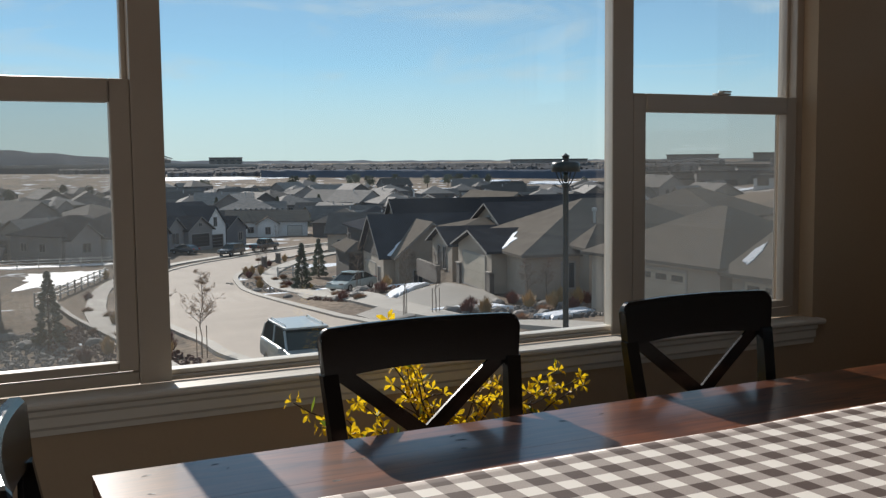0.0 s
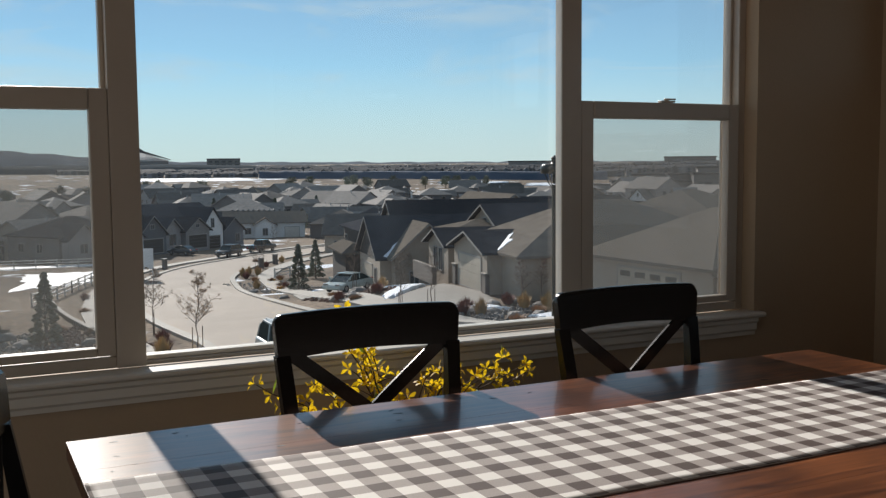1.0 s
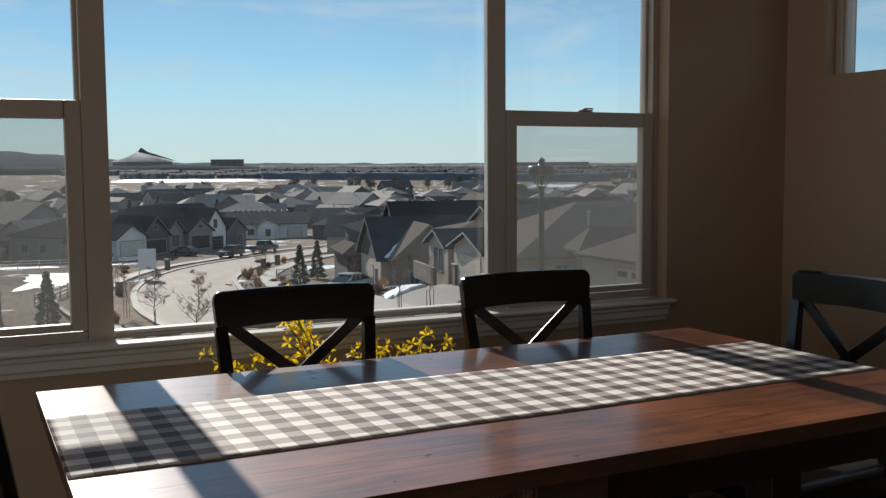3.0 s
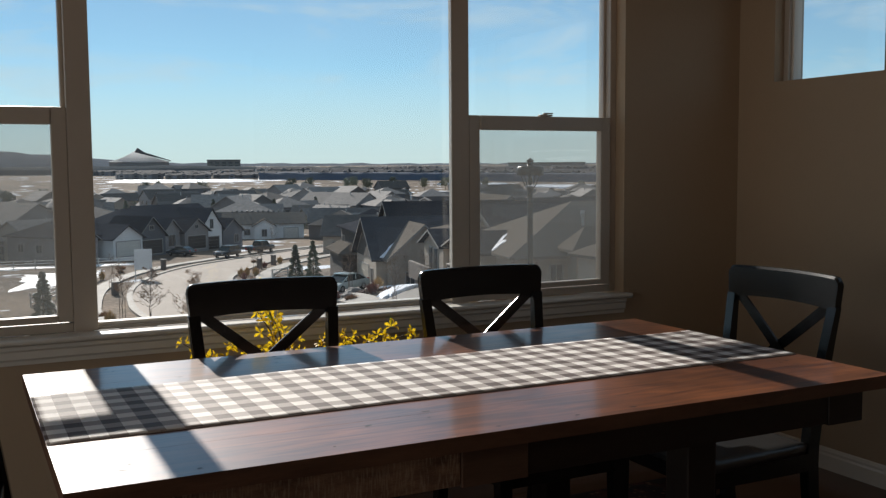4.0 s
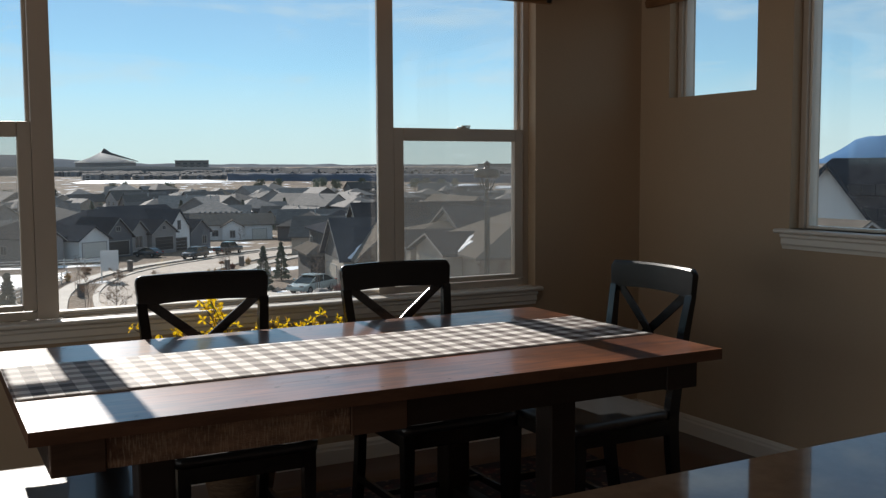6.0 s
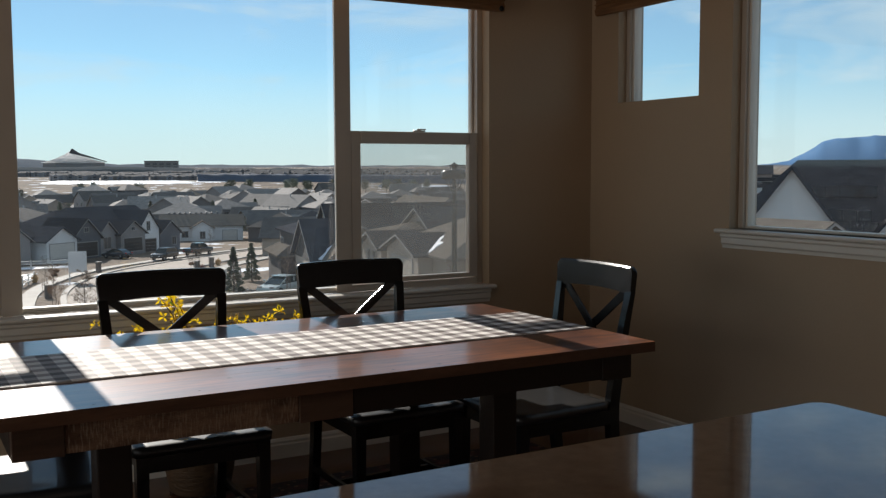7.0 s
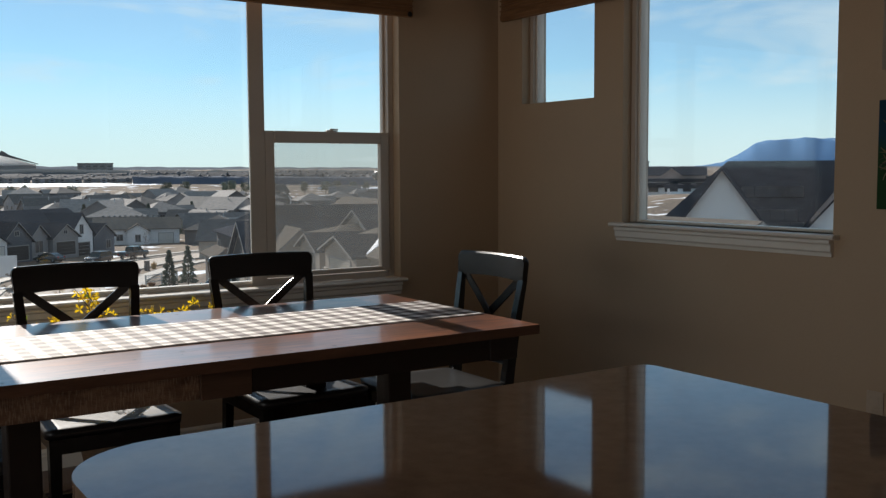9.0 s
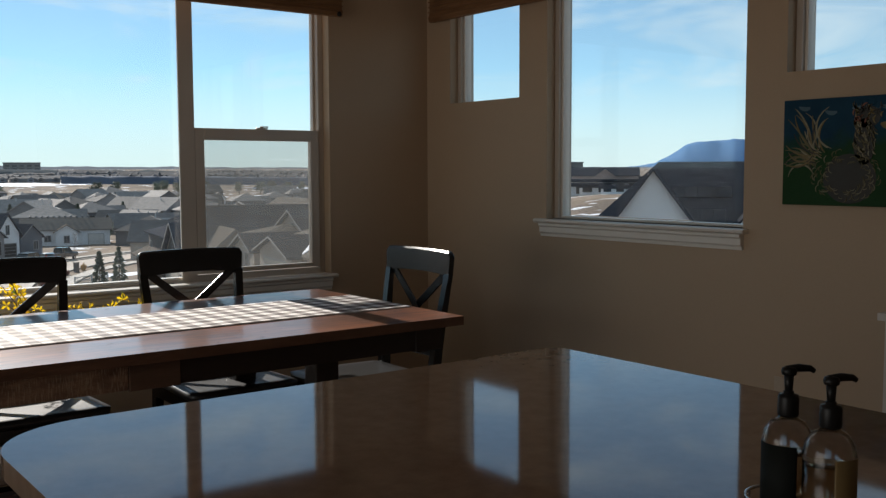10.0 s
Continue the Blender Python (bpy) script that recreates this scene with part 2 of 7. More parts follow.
def mat_ground():
    m = bpy.data.materials.new("winter ground")
    m.use_nodes = True
    n, l = m.node_tree.nodes, m.node_tree.links
    b = n["Principled BSDF"]
    b.inputs["Roughness"].default_value = 0.95
    b.inputs["Specular IOR Level"].default_value = 0.1
    tc = n.new("ShaderNodeTexCoord")
    a = n.new("ShaderNodeTexNoise")
    a.inputs["Scale"].default_value = 0.06
    a.inputs["Detail"].default_value = 8
    f = n.new("ShaderNodeTexNoise")
    f.inputs["Scale"].default_value = 2.4
    f.inputs["Detail"].default_value = 6
    s = n.new("ShaderNodeTexNoise")
    s.inputs["Scale"].default_value = 0.11
    s.inputs["Detail"].default_value = 9
    for t in (a, f, s):
        l.new(tc.outputs["Object"], t.inputs["Vector"])
    r1 = n.new("ShaderNodeValToRGB")
    r1.color_ramp.elements[0].position, r1.color_ramp.elements[0].color = 0.38, (0.27, 0.212, 0.160, 1)
    r1.color_ramp.elements[1].position, r1.color_ramp.elements[1].color = 0.62, (0.16, 0.130, 0.105, 1)
    l.new(a.outputs["Fac"], r1.inputs["Fac"])
    r2 = n.new("ShaderNodeValToRGB")
    r2.color_ramp.elements[0].position, r2.color_ramp.elements[0].color = 0.35, (0.55, 0.55, 0.55, 1)
    r2.color_ramp.elements[1].position, r2.color_ramp.elements[1].color = 0.7, (1.3, 1.25, 1.2, 1)
    l.new(f.outputs["Fac"], r2.inputs["Fac"])
    mu = n.new("ShaderNodeMixRGB")
    mu.blend_type = "MULTIPLY"
    mu.inputs["Fac"].default_value = 1
    l.new(r1.outputs["Color"], mu.inputs["Color1"])
    l.new(r2.outputs["Color"], mu.inputs["Color2"])
    r3 = n.new("ShaderNodeValToRGB")
    r3.color_ramp.elements[0].position, r3.color_ramp.elements[0].color = 0.61, (0, 0, 0, 1)
    r3.color_ramp.elements[1].position, r3.color_ramp.elements[1].color = 0.635, (1, 1, 1, 1)
    l.new(s.outputs["Fac"], r3.inputs["Fac"])
    sn = n.new("ShaderNodeMixRGB")
    sn.inputs["Color2"].default_value = (0.82, 0.85, 0.9, 1)
    l.new(r3.outputs["Color"], sn.inputs["Fac"])
    l.new(mu.outputs["Color"], sn.inputs["Color1"])
    l.new(sn.outputs["Color"], b.inputs["Base Color"])
    bp = n.new("ShaderNodeBump")
    bp.inputs["Strength"].default_value = 0.7
    bp.inputs["Distance"].default_value = 0.08
    l.new(f.outputs["Fac"], bp.inputs["Height"])
    l.new(bp.outputs["Normal"], b.inputs["Normal"])
    return m


def mat_glass(name, tint=(1, 1, 1), dust=0.0):
    """Clear pane: see-through with a gloss by Fresnel, and a little dust that catches the light."""
    m = bpy.data.materials.new(name)
    m.use_nodes = True
    n, l = m.node_tree.nodes, m.node_tree.links
    n.clear()
    o = n.new("ShaderNodeOutputMaterial")
    t = n.new("ShaderNodeBsdfTransparent")
    t.inputs["Color"].default_value = (*tint, 1)
    g = n.new("ShaderNodeBsdfGlossy")
    g.inputs["Roughness"].default_value = 0.01
    lw = n.new("ShaderNodeLayerWeight")
    lw.inputs["Blend"].default_value = 0.5
    pw = n.new("ShaderNodeMath")
    pw.operation = "POWER"
    pw.inputs[1].default_value = 5.0
    l.new(lw.outputs["Facing"], pw.inputs[0])
    fr = n.new("ShaderNodeMath")
    fr.operation = "MULTIPLY_ADD"
    fr.inputs[1].default_value = 0.9
    fr.inputs[2].default_value = 0.03
    l.new(pw.outputs[0], fr.inputs[0])
    mx = n.new("ShaderNodeMixShader")
    l.new(fr.outputs[0], mx.inputs["Fac"])
    l.new(t.outputs[0], mx.inputs[1])
    l.new(g.outputs[0], mx.inputs[2])
    last = mx.outputs[0]
    if dust:
        d = n.new("ShaderNodeBsdfTranslucent")
        # dust film; its blue tint also stands in for haze over the valley
        d.inputs["Color"].default_value = (0.66, 0.74, 0.84, 1)
        no = n.new("ShaderNodeTexNoise")
        no.inputs["Scale"].default_value = 2.2
        no.inputs["Detail"].default_value = 7
        tc = n.new("ShaderNodeTexCoord")
        l.new(tc.outputs["Object"], no.inputs["Vector"])
        mr = n.new("ShaderNodeMapRange")
        mr.inputs["From Min"].default_value = 0.3
        mr.inputs["From Max"].default_value = 0.75
        mr.inputs["To Max"].default_value = dust
        l.new(no.outputs["Fac"], mr.inputs["Value"])
        m2 = n.new("ShaderNodeMixShader")
        l.new(mr.outputs["Result"], m2.inputs["Fac"])
        l.new(last, m2.inputs[1])
        l.new(d.outputs[0], m2.inputs[2])
        last = m2.outputs[0]
    l.new(last, o.inputs["Surface"])
    return m


def mat_screen():
    """Fine insect mesh: half open, grey wire that scatters the sun."""
    m = bpy.data.materials.new("insect mesh")
    m.use_nodes = True
    n, l = m.node_tree.nodes, m.node_tree.links
    n.clear()
    o = n.new("ShaderNodeOutputMaterial")
    t = n.new("ShaderNodeBsdfTransparent")
    d = n.new("ShaderNodeBsdfDiffuse")
    d.inputs["Color"].default_value = (0.11, 0.115, 0.12, 1)
    u = n.new("ShaderNodeBsdfTranslucent")
    u.inputs["Color"].default_value = (0.08, 0.08, 0.076, 1)
    a = n.new("ShaderNodeAddShader")
    mx = n.new("ShaderNodeMixShader")
    mx.inputs["Fac"].default_value = 0.24
    l.new(d.outputs[0], a.inputs[0])
    l.new(u.outputs[0], a.inputs[1])
    l.new(t.outputs[0], mx.inputs[1])
    l.new(a.outputs[0], mx.inputs[2])
    l.new(mx.outputs[0], o.inputs["Surface"])
    return m


def mat_wood_top():
    """Reddish brown planks under a gloss varnish, with grain, knots and dents."""
    m = bpy.data.materials.new("varnished reddish wood")
    m.use_nodes = True
    n, l = m.node_tree.nodes, m.node_tree.links
    b = n["Principled BSDF"]
    b.inputs["Roughness"].default_value = 0.38
    b.inputs["Coat Weight"].default_value = 0.6
    b.inputs["Coat Roughness"].default_value = 0.13
    tc = n.new("ShaderNodeTexCoord")
    mp = n.new("ShaderNodeMapping")
    mp.inputs["Scale"].default_value = (1.0, 9.0, 9.0)
    l.new(tc.outputs["Object"], mp.inputs["Vector"])
    g = n.new("ShaderNodeTexNoise")
    g.inputs["Scale"].default_value = 5.0
    g.inputs["Detail"].default_value = 9
    g.inputs["Distortion"].default_value = 0.8
    l.new(mp.outputs["Vector"], g.inputs["Vector"])
    p = n.new("ShaderNodeTexNoise")
    p.inputs["Scale"].default_value = 3.2
    p.inputs["Detail"].default_value = 3
    l.new(tc.outputs["Object"], p.inputs["Vector"])
    r = n.new("ShaderNodeValToRGB")
    r.color_ramp.elements[0].position, r.color_ramp.elements[0].color = 0.28, (0.33, 0.115, 0.042, 1)
    r.color_ramp.elements[1].position, r.color_ramp.elements[1].color = 0.74, (0.085, 0.026, 0.013, 1)
    l.new(g.outputs["Fac"], r.inputs["Fac"])
    r2 = n.new("ShaderNodeValToRGB")
    r2.color_ramp.elements[0].position, r2.color_ramp.elements[0].color = 0.36, (0.55, 0.5, 0.48, 1)
    r2.color_ramp.elements[1].position, r2.color_ramp.elements[1].color = 0.66, (1.2, 1.15, 1.1, 1)
    l.new(p.outputs["Fac"], r2.inputs["Fac"])
    mu = n.new("ShaderNodeMixRGB")
    mu.blend_type = "MULTIPLY"
    mu.inputs["Fac"].default_value = 1
    l.new(r.outputs["Color"], mu.inputs["Color1"])
    l.new(r2.outputs["Color"], mu.inputs["Color2"])
    oi = n.new("ShaderNodeObjectInfo")
    mr = n.new("ShaderNodeMapRange")
    mr.inputs["To Min"].default_value = 0.94
    mr.inputs["To Max"].default_value = 1.06
    l.new(oi.outputs["Random"], mr.inputs["Value"])
    hs = n.new("ShaderNodeHueSaturation")
    l.new(mr.outputs["Result"], hs.inputs["Value"])
    l.new(mu.outputs["Color"], hs.inputs["Color"])
    l.new(hs.outputs["Color"], b.inputs["Base Color"])
    bp = n.new("ShaderNodeBump")
    bp.inputs["Strength"].default_value = 0.06
    bp.inputs["Distance"].default_value = 0.004
    l.new(g.outputs["Fac"], bp.inputs["Height"])
    l.new(bp.outputs["Normal"], b.inputs["Normal"])
    return m


def mat_gingham(square=0.0375):
    """Woven check: two crossing stripe sets; where both cross it is darkest."""
    m = bpy.data.materials.new("checked cotton")
    m.use_nodes = True
    n, l = m.node_tree.nodes, m.node_tree.links
    b = n["Principled BSDF"]
    b.inputs["Roughness"].default_value = 0.62
    b.inputs["Specular IOR Level"].default_value = 0.28
    uv = n.new("ShaderNodeUVMap")
    sp = n.new("ShaderNodeSeparateXYZ")
    l.new(uv.outputs["UV"], sp.inputs[0])
    stripes = []
    for axis in ("X", "Y"):
        d = n.new("ShaderNodeMath")
        d.operation = "DIVIDE"
        d.inputs[1].default_value = square * 2
        l.new(sp.outputs[axis], d.inputs[0])
        fr = n.new("ShaderNodeMath")
        fr.operation = "FRACT"
        l.new(d.outputs[0], fr.inputs[0])
        gt = n.new("ShaderNodeMath")
        gt.operation = "GREATER_THAN"
        gt.inputs[1].default_value = 0.5
        l.new(fr.outputs[0], gt.inputs[0])
        stripes.append(gt)
    sm = n.new("ShaderNodeMath")
    sm.operation = "ADD"
    l.new(stripes[0].outputs[0], sm.inputs[0])
    l.new(stripes[1].outputs[0], sm.inputs[1])
    hf = n.new("ShaderNodeMath")
    hf.operation = "MULTIPLY"
    hf.inputs[1].default_value = 0.5
    l.new(sm.outputs[0], hf.inputs[0])
    r = n.new("ShaderNodeValToRGB")
    r.color_ramp.interpolation = "CONSTANT"
    r.color_ramp.elements[0].color = (0.95, 0.92, 0.88, 1)
    e = r.color_ramp.elements.new(0.3)
    e.color = (0.43, 0.38, 0.36, 1)
    r.color_ramp.elements[-1].position, r.color_ramp.elements[-1].color = 0.8, (0.11, 0.08, 0.072, 1)
    l.new(hf.outputs[0], r.inputs["Fac"])
    w = n.new("ShaderNodeTexNoise")
    w.inputs["Scale"].default_value = 420
    l.new(uv.outputs["UV"], w.inputs["Vector"])
    ov = n.new("ShaderNodeMixRGB")
    ov.blend_type = "OVERLAY"
    ov.inputs["Fac"].default_value = 0.35
    l.new(r.outputs["Color"], ov.inputs["Color1"])
    l.new(w.outputs["Fac"], ov.inputs["Color2"])
    l.new(ov.outputs["Color"], b.inputs["Base Color"])
    bp = n.new("ShaderNodeBump")
    bp.inputs["Strength"].default_value = 0.3
    bp.inputs["Distance"].default_value = 0.001
    l.new(w.outputs["Fac"], bp.inputs["Height"])
    l.new(bp.outputs["Normal"], b.inputs["Normal"])
    return m


def mat_rustic():
    """Rough-sawn apron board: brown stain with pale cross-saw marks."""
    m = mat("rough sawn board", (0.34, 0.20, 0.12), 0.6, dark=(0.10, 0.05, 0.03), scale=7, fine=75, bump=0.5, stretch=(1.6, 1, 5), amount=0.62)
    n, l = m.node_tree.nodes, m.node_tree.links
    b = n["Principled BSDF"]
    src = b.inputs["Base Color"].links[0].from_socket
    tc = n.new("ShaderNodeTexCoord")
    mp = n.new("ShaderNodeMapping")
    mp.inputs["Scale"].default_value = (150, 1, 20)
    l.new(tc.outputs["Object"], mp.inputs["Vector"])
    saw = n.new("ShaderNodeTexNoise")
    saw.inputs["Scale"].default_value = 1.6
    saw.inputs["Detail"].default_value = 4
    l.new(mp.outputs["Vector"], saw.inputs["Vector"])
    rp = n.new("ShaderNodeMapRange")
    rp.inputs["From Min"].default_value = 0.50
    rp.inputs["From Max"].default_value = 0.66
    rp.inputs["To Max"].default_value = 0.38
    l.new(saw.outputs["Fac"], rp.inputs["Value"])
    mx = n.new("ShaderNodeMixRGB")
    mx.inputs["Color2"].default_value = (0.56, 0.43, 0.31, 1)
    l.new(rp.outputs["Result"], mx.inputs["Fac"])
    l.new(src, mx.inputs["Color1"])
    l.new(mx.outputs["Color"], b.inputs["Base Color"])
    return m


def mat_clear(name, color, rough=0.03):
    m = bpy.data.materials.new(name)
    m.use_nodes = True
    b = m.node_tree.nodes["Principled BSDF"]
    b.inputs["Base Color"].default_value = (*color, 1)
    b.inputs["Transmission Weight"].default_value = 1.0
    b.inputs["Roughness"].default_value = rough
    b.inputs["IOR"].default_value = 1.4
    return m


def add_translucent(m, color, share):
    """Thin petals and leaves let light through."""
    n, l = m.node_tree.nodes, m.node_tree.links
    o = n["Material Output"]
    t = n.new("ShaderNodeBsdfTranslucent")
    t.inputs["Color"].default_value = (*color, 1)
    mx = n.new("ShaderNodeMixShader")
    mx.inputs["Fac"].default_value = share
    l.new(n["Principled BSDF"].outputs[0], mx.inputs[1])
    l.new(t.outputs[0], mx.inputs[2])
    l.new(mx.outputs[0], o.inputs["Surface"])


add_translucent(M_YELLOW, (0.95, 0.66, 0.02), 0.5)
add_translucent(M_LEAF, (0.3, 0.42, 0.04), 0.4)
add_translucent(M_TENT, (0.95, 0.95, 0.95), 0.8)
M_GROUND = mat_ground()
M_GLASS = mat_glass("window glass", dust=0.012)
M_MESH = mat_screen()
M_TOP = mat_wood_top()
M_GINGHAM = mat_gingham()
M_RUSTIC = mat_rustic()
M_CLEAR = mat_clear("clear plastic bottle", (0.95, 0.95, 0.93))


# ---- mesh helpers ----
def box(bm, x0, x1, y0, y1, z0, z1, m=None, bevel=0.0):
    vs = [bm.verts.new((x, y, z)) for x in (x0, x1) for y in (y0, y1) for z in (z0, z1)]
    fs = [(0, 1, 3, 2), (4, 6, 7, 5), (0, 4, 5, 1), (2, 3, 7, 6), (0, 2, 6, 4), (1, 5, 7, 3)]
    faces = [bm.faces.new([vs[i] for i in f]) for f in fs]
    if bevel:
        edges = {e for f in faces for e in f.edges}
        r = bmesh.ops.bevel(bm, geom=list(edges), offset=bevel, segments=2, affect="EDGES", profile=0.6)
        vs = list({v for f in r["faces"] for v in f.verts} | {v for v in vs if v.is_valid})
    if m is not None:
        for v in vs:
            v.co = m @ v.co
    return vs


def prism(bm, pts, axis, a, b, m=None):
    """A polygon in a plane across the axis, drawn out from a to b. pts: pairs in the other two axes' order."""
    def at(p, c):
        return {"x": (c, p[0], p[1]), "y": (p[0], c, p[1]), "z": (p[0], p[1], c)}[axis]
    lo = [bm.verts.new(at(p, a)) for p in pts]
    hi = [bm.verts.new(at(p, b)) for p in pts]
    bm.faces.new(lo)
    bm.faces.new(hi[::-1])
    k = len(pts)
    for i in range(k):
        bm.faces.new((lo[i], hi[i], hi[(i + 1) % k], lo[(i + 1) % k]))
    if m is not None:
        for v in lo + hi:
            v.co = m @ v.co
    return lo + hi


def tube(bm, pts, radii, sides=8, cap=True):
    """A round rod along points; radii: one number or one for each point."""
    pts = [Vector(p) for p in pts]
    if not hasattr(radii, "__len__"):
        radii = [radii] * len(pts)
    rings = []
    ref = None
    for i, p in enumerate(pts):
        d = (pts[min(i + 1, len(pts) - 1)] - pts[max(i - 1, 0)]).normalized()
        if ref is None:
            ref = d.orthogonal().normalized()
        u = (ref - d * ref.dot(d)).normalized()
        ref = u
        v = d.cross(u)
        rings.append([bm.verts.new(p + (u * math.cos(k * math.tau / sides) + v * math.sin(k * math.tau / sides)) * radii[i]) for k in range(sides)])
    for a, b in zip(rings, rings[1:]):
        for k in range(sides):
            bm.faces.new((a[k], a[(k + 1) % sides], b[(k + 1) % sides], b[k]))
    if cap:
        bm.faces.new(rings[0][::-1])
        bm.faces.new(rings[-1])


def lathe(bm, prof, at=(0, 0, 0), sides=24):
    rings = [[bm.verts.new((at[0] + r * math.cos(k * math.tau / sides), at[1] + r * math.sin(k * math.tau / sides), at[2] + z)) for k in range(sides)] for r, z in prof]
    for a, b in zip(rings, rings[1:]):
        for k in range(sides):
            bm.faces.new((a[k], a[(k + 1) % sides], b[(k + 1) % sides], b[k]))
    bm.faces.new(rings[0][::-1])
    bm.faces.new(rings[-1])


def mesh_of(name, bm, material, smooth=False):
    bmesh.ops.recalc_face_normals(bm, faces=bm.faces)
    me = bpy.data.meshes.new(name)
    bm.to_mesh(me)
    bm.free()
    me.materials.append(material)
    if smooth:
        for p in me.polygons:
            p.use_smooth = True
    return me


def part(name, bm, material, parent=None, label="", smooth=False):
    ob = new(name, mesh_of(name, bm, material, smooth))
    if parent is not None:
        ob.parent = parent
    if label:
        ob["label"] = label
    return ob


def thing(name, m, label, category, group=""):
    e = new(name)
    e.empty_display_size = 0.1
    e.matrix_world = m
    return tagged(e, label, category, group)


def solid(name, bm, material, label="", category="", kind="", group="", smooth=False, m=None):
    ob = part(name, bm, material, smooth=smooth)
    if m is not None:
        ob.matrix_world = m
    return tagged(ob, label, category, group, kind)


# ---- the room ----
FY, RX = -0.070, 1.385          # inner faces of the window wall and the side wall
CEIL, BACK, LEFT = 2.74, -8.2, -6.2
WX0, WX1, WZ0, WZ1 = -2.33, 0.725, 0.745, 2.33


def room():
    bm = bmesh.new()
    box(bm, LEFT - 0.2, RX + 0.2, BACK - 0.2, FY + 0.2, -0.25, 0)
    tagged(solid("floor", bm, M_FLOOR), "dark glossy hardwood floor", "floor", kind="structure")
    bm = bmesh.new()
    box(bm, LEFT - 0.2, RX + 0.2, BACK - 0.2, FY + 0.2, CEIL, CEIL + 0.2)
    tagged(solid("ceiling", bm, M_CEIL), "plain painted ceiling", "ceiling", kind="structure")
    # window wall with one wide opening
    bm = bmesh.new()
    y0, y1 = FY, FY + 0.17
    box(bm, LEFT, WX0, y0, y1, 0, CEIL)
    box(bm, WX1, RX, y0, y1, 0, CEIL)
    box(bm, WX0, WX1, y0, y1, 0, WZ0 - 0.02)
    box(bm, WX0, WX1, y0, y1, WZ1, CEIL)
    solid("wall_front", bm, M_WALL, "taupe painted wall round a wide triple window", "wall", "structure")
    # side wall with three openings
    bm = bmesh.new()
    x0, x1 = RX, RX + 0.17
    cuts = [(-0.29, -0.877, 1.683), (-1.086, -2.262, 1.062), (-2.45, -3.04, 1.683)]
    top = WZ1
    edge = FY + 0.17
    for a, b, z in cuts:
        box(bm, x0, x1, a, edge, 0, CEIL)
        box(bm, x0, x1, b, a, 0, z)
        box(bm, x0, x1, b, a, top, CEIL)
        edge = b
    box(bm, x0, x1, BACK, edge, 0, CEIL)
    solid("wall_side", bm, M_WALL, "taupe painted wall with a picture window and two high windows", "wall", "structure")
    bm = bmesh.new()
    for a, b, z0, z1 in ((BACK, -5.2, 0, CEIL), (-5.2, -1.1, 0, 0.06), (-5.2, -1.1, 2.1, CEIL), (-1.1, FY + 0.17, 0, CEIL)):
        box(bm, LEFT - 0.17, LEFT, a, b, z0, z1)
    solid("wall_left", bm, M_WALL, "taupe painted wall with a wide door opening", "wall", "structure")
    bm = bmesh.new()
    box(bm, LEFT - 0.17, RX + 0.17, BACK - 0.17, BACK, 0, CEIL)
    solid("wall_back", bm, M_WALL, "plain taupe painted wall", "wall", "structure")

    # moulded baseboards
    prof = [(0, 0), (0.016, 0), (0.016, 0.062), (0.011, 0.070), (0.011, 0.080), (0.005, 0.090), (0.0, 0.094)]
    bm = bmesh.new()
    prism(bm, [(FY - a, z) for a, z in prof], "x", LEFT, RX)
    solid("baseboard", bm, M_TRIM, "cream moulded baseboard along the wall", "baseboard", "structure")
    bm = bmesh.new()
    prism(bm, [(RX - a, z) for a, z in prof], "y", BACK, FY - 0.017)
    solid("baseboard", bm, M_TRIM, "cream moulded baseboard along the wall", "baseboard", "structure")


def sill(name, along, a, b, wall, z, inner):
    """A window stool with a rounded nose over a stepped apron moulding. along: the axis it runs on."""
    e = thing(name, Matrix.Identity(4), "cream painted window sill with stepped moulding", "window sill")
    e["kind"] = "structure"
    nose = [(inner, z), (inner, z - 0.020), (-0.036, z - 0.020), (-0.043, z - 0.015), (-0.045, z - 0.010), (-0.043, z - 0.004), (-0.036, z)]
    apron = [(0, z - 0.022), (-0.030, z - 0.022), (-0.030, z - 0.034), (-0.022, z - 0.042), (-0.022, z - 0.066), (-0.014, z - 0.074), (-0.012, z - 0.088), (0, z - 0.088)]
    bm = bmesh.new()
    prism(bm, [(wall + s, q) for s, q in nose], along, a, b)
    part("stool", bm, M_TRIM, e)
    bm = bmesh.new()
    prism(bm, [(wall + s, q) for s, q in apron], along, a + 0.025, b - 0.025)
    part("apron", bm, M_TRIM, e)
    return e


def frame_of(bm, x0, x1, z0, z1, w, y0, y1, bevel=0.004, m=None):
    """Four bars round an opening in the x-z plane."""
    box(bm, x0, x0 + w, y0, y1, z0, z1, m, bevel)
    box(bm, x1 - w, x1, y0, y1, z0, z1, m, bevel)
    box(bm, x0 + w, x1 - w, y0, y1, z0, z0 + w, m, bevel)
    box(bm, x0 + w, x1 - w, y0, y1, z1 - w, z1, m, bevel)


def pane(name, x0, x1, z0, z1, y, parent, m=None, material=None, shadow=False):
    bm = bmesh.new()
    box(bm, x0, x1, y - 0.002, y + 0.002, z0, z1, m)
    p = part(name, bm, material or M_GLASS, parent)
    p.visible_shadow = shadow
    return p


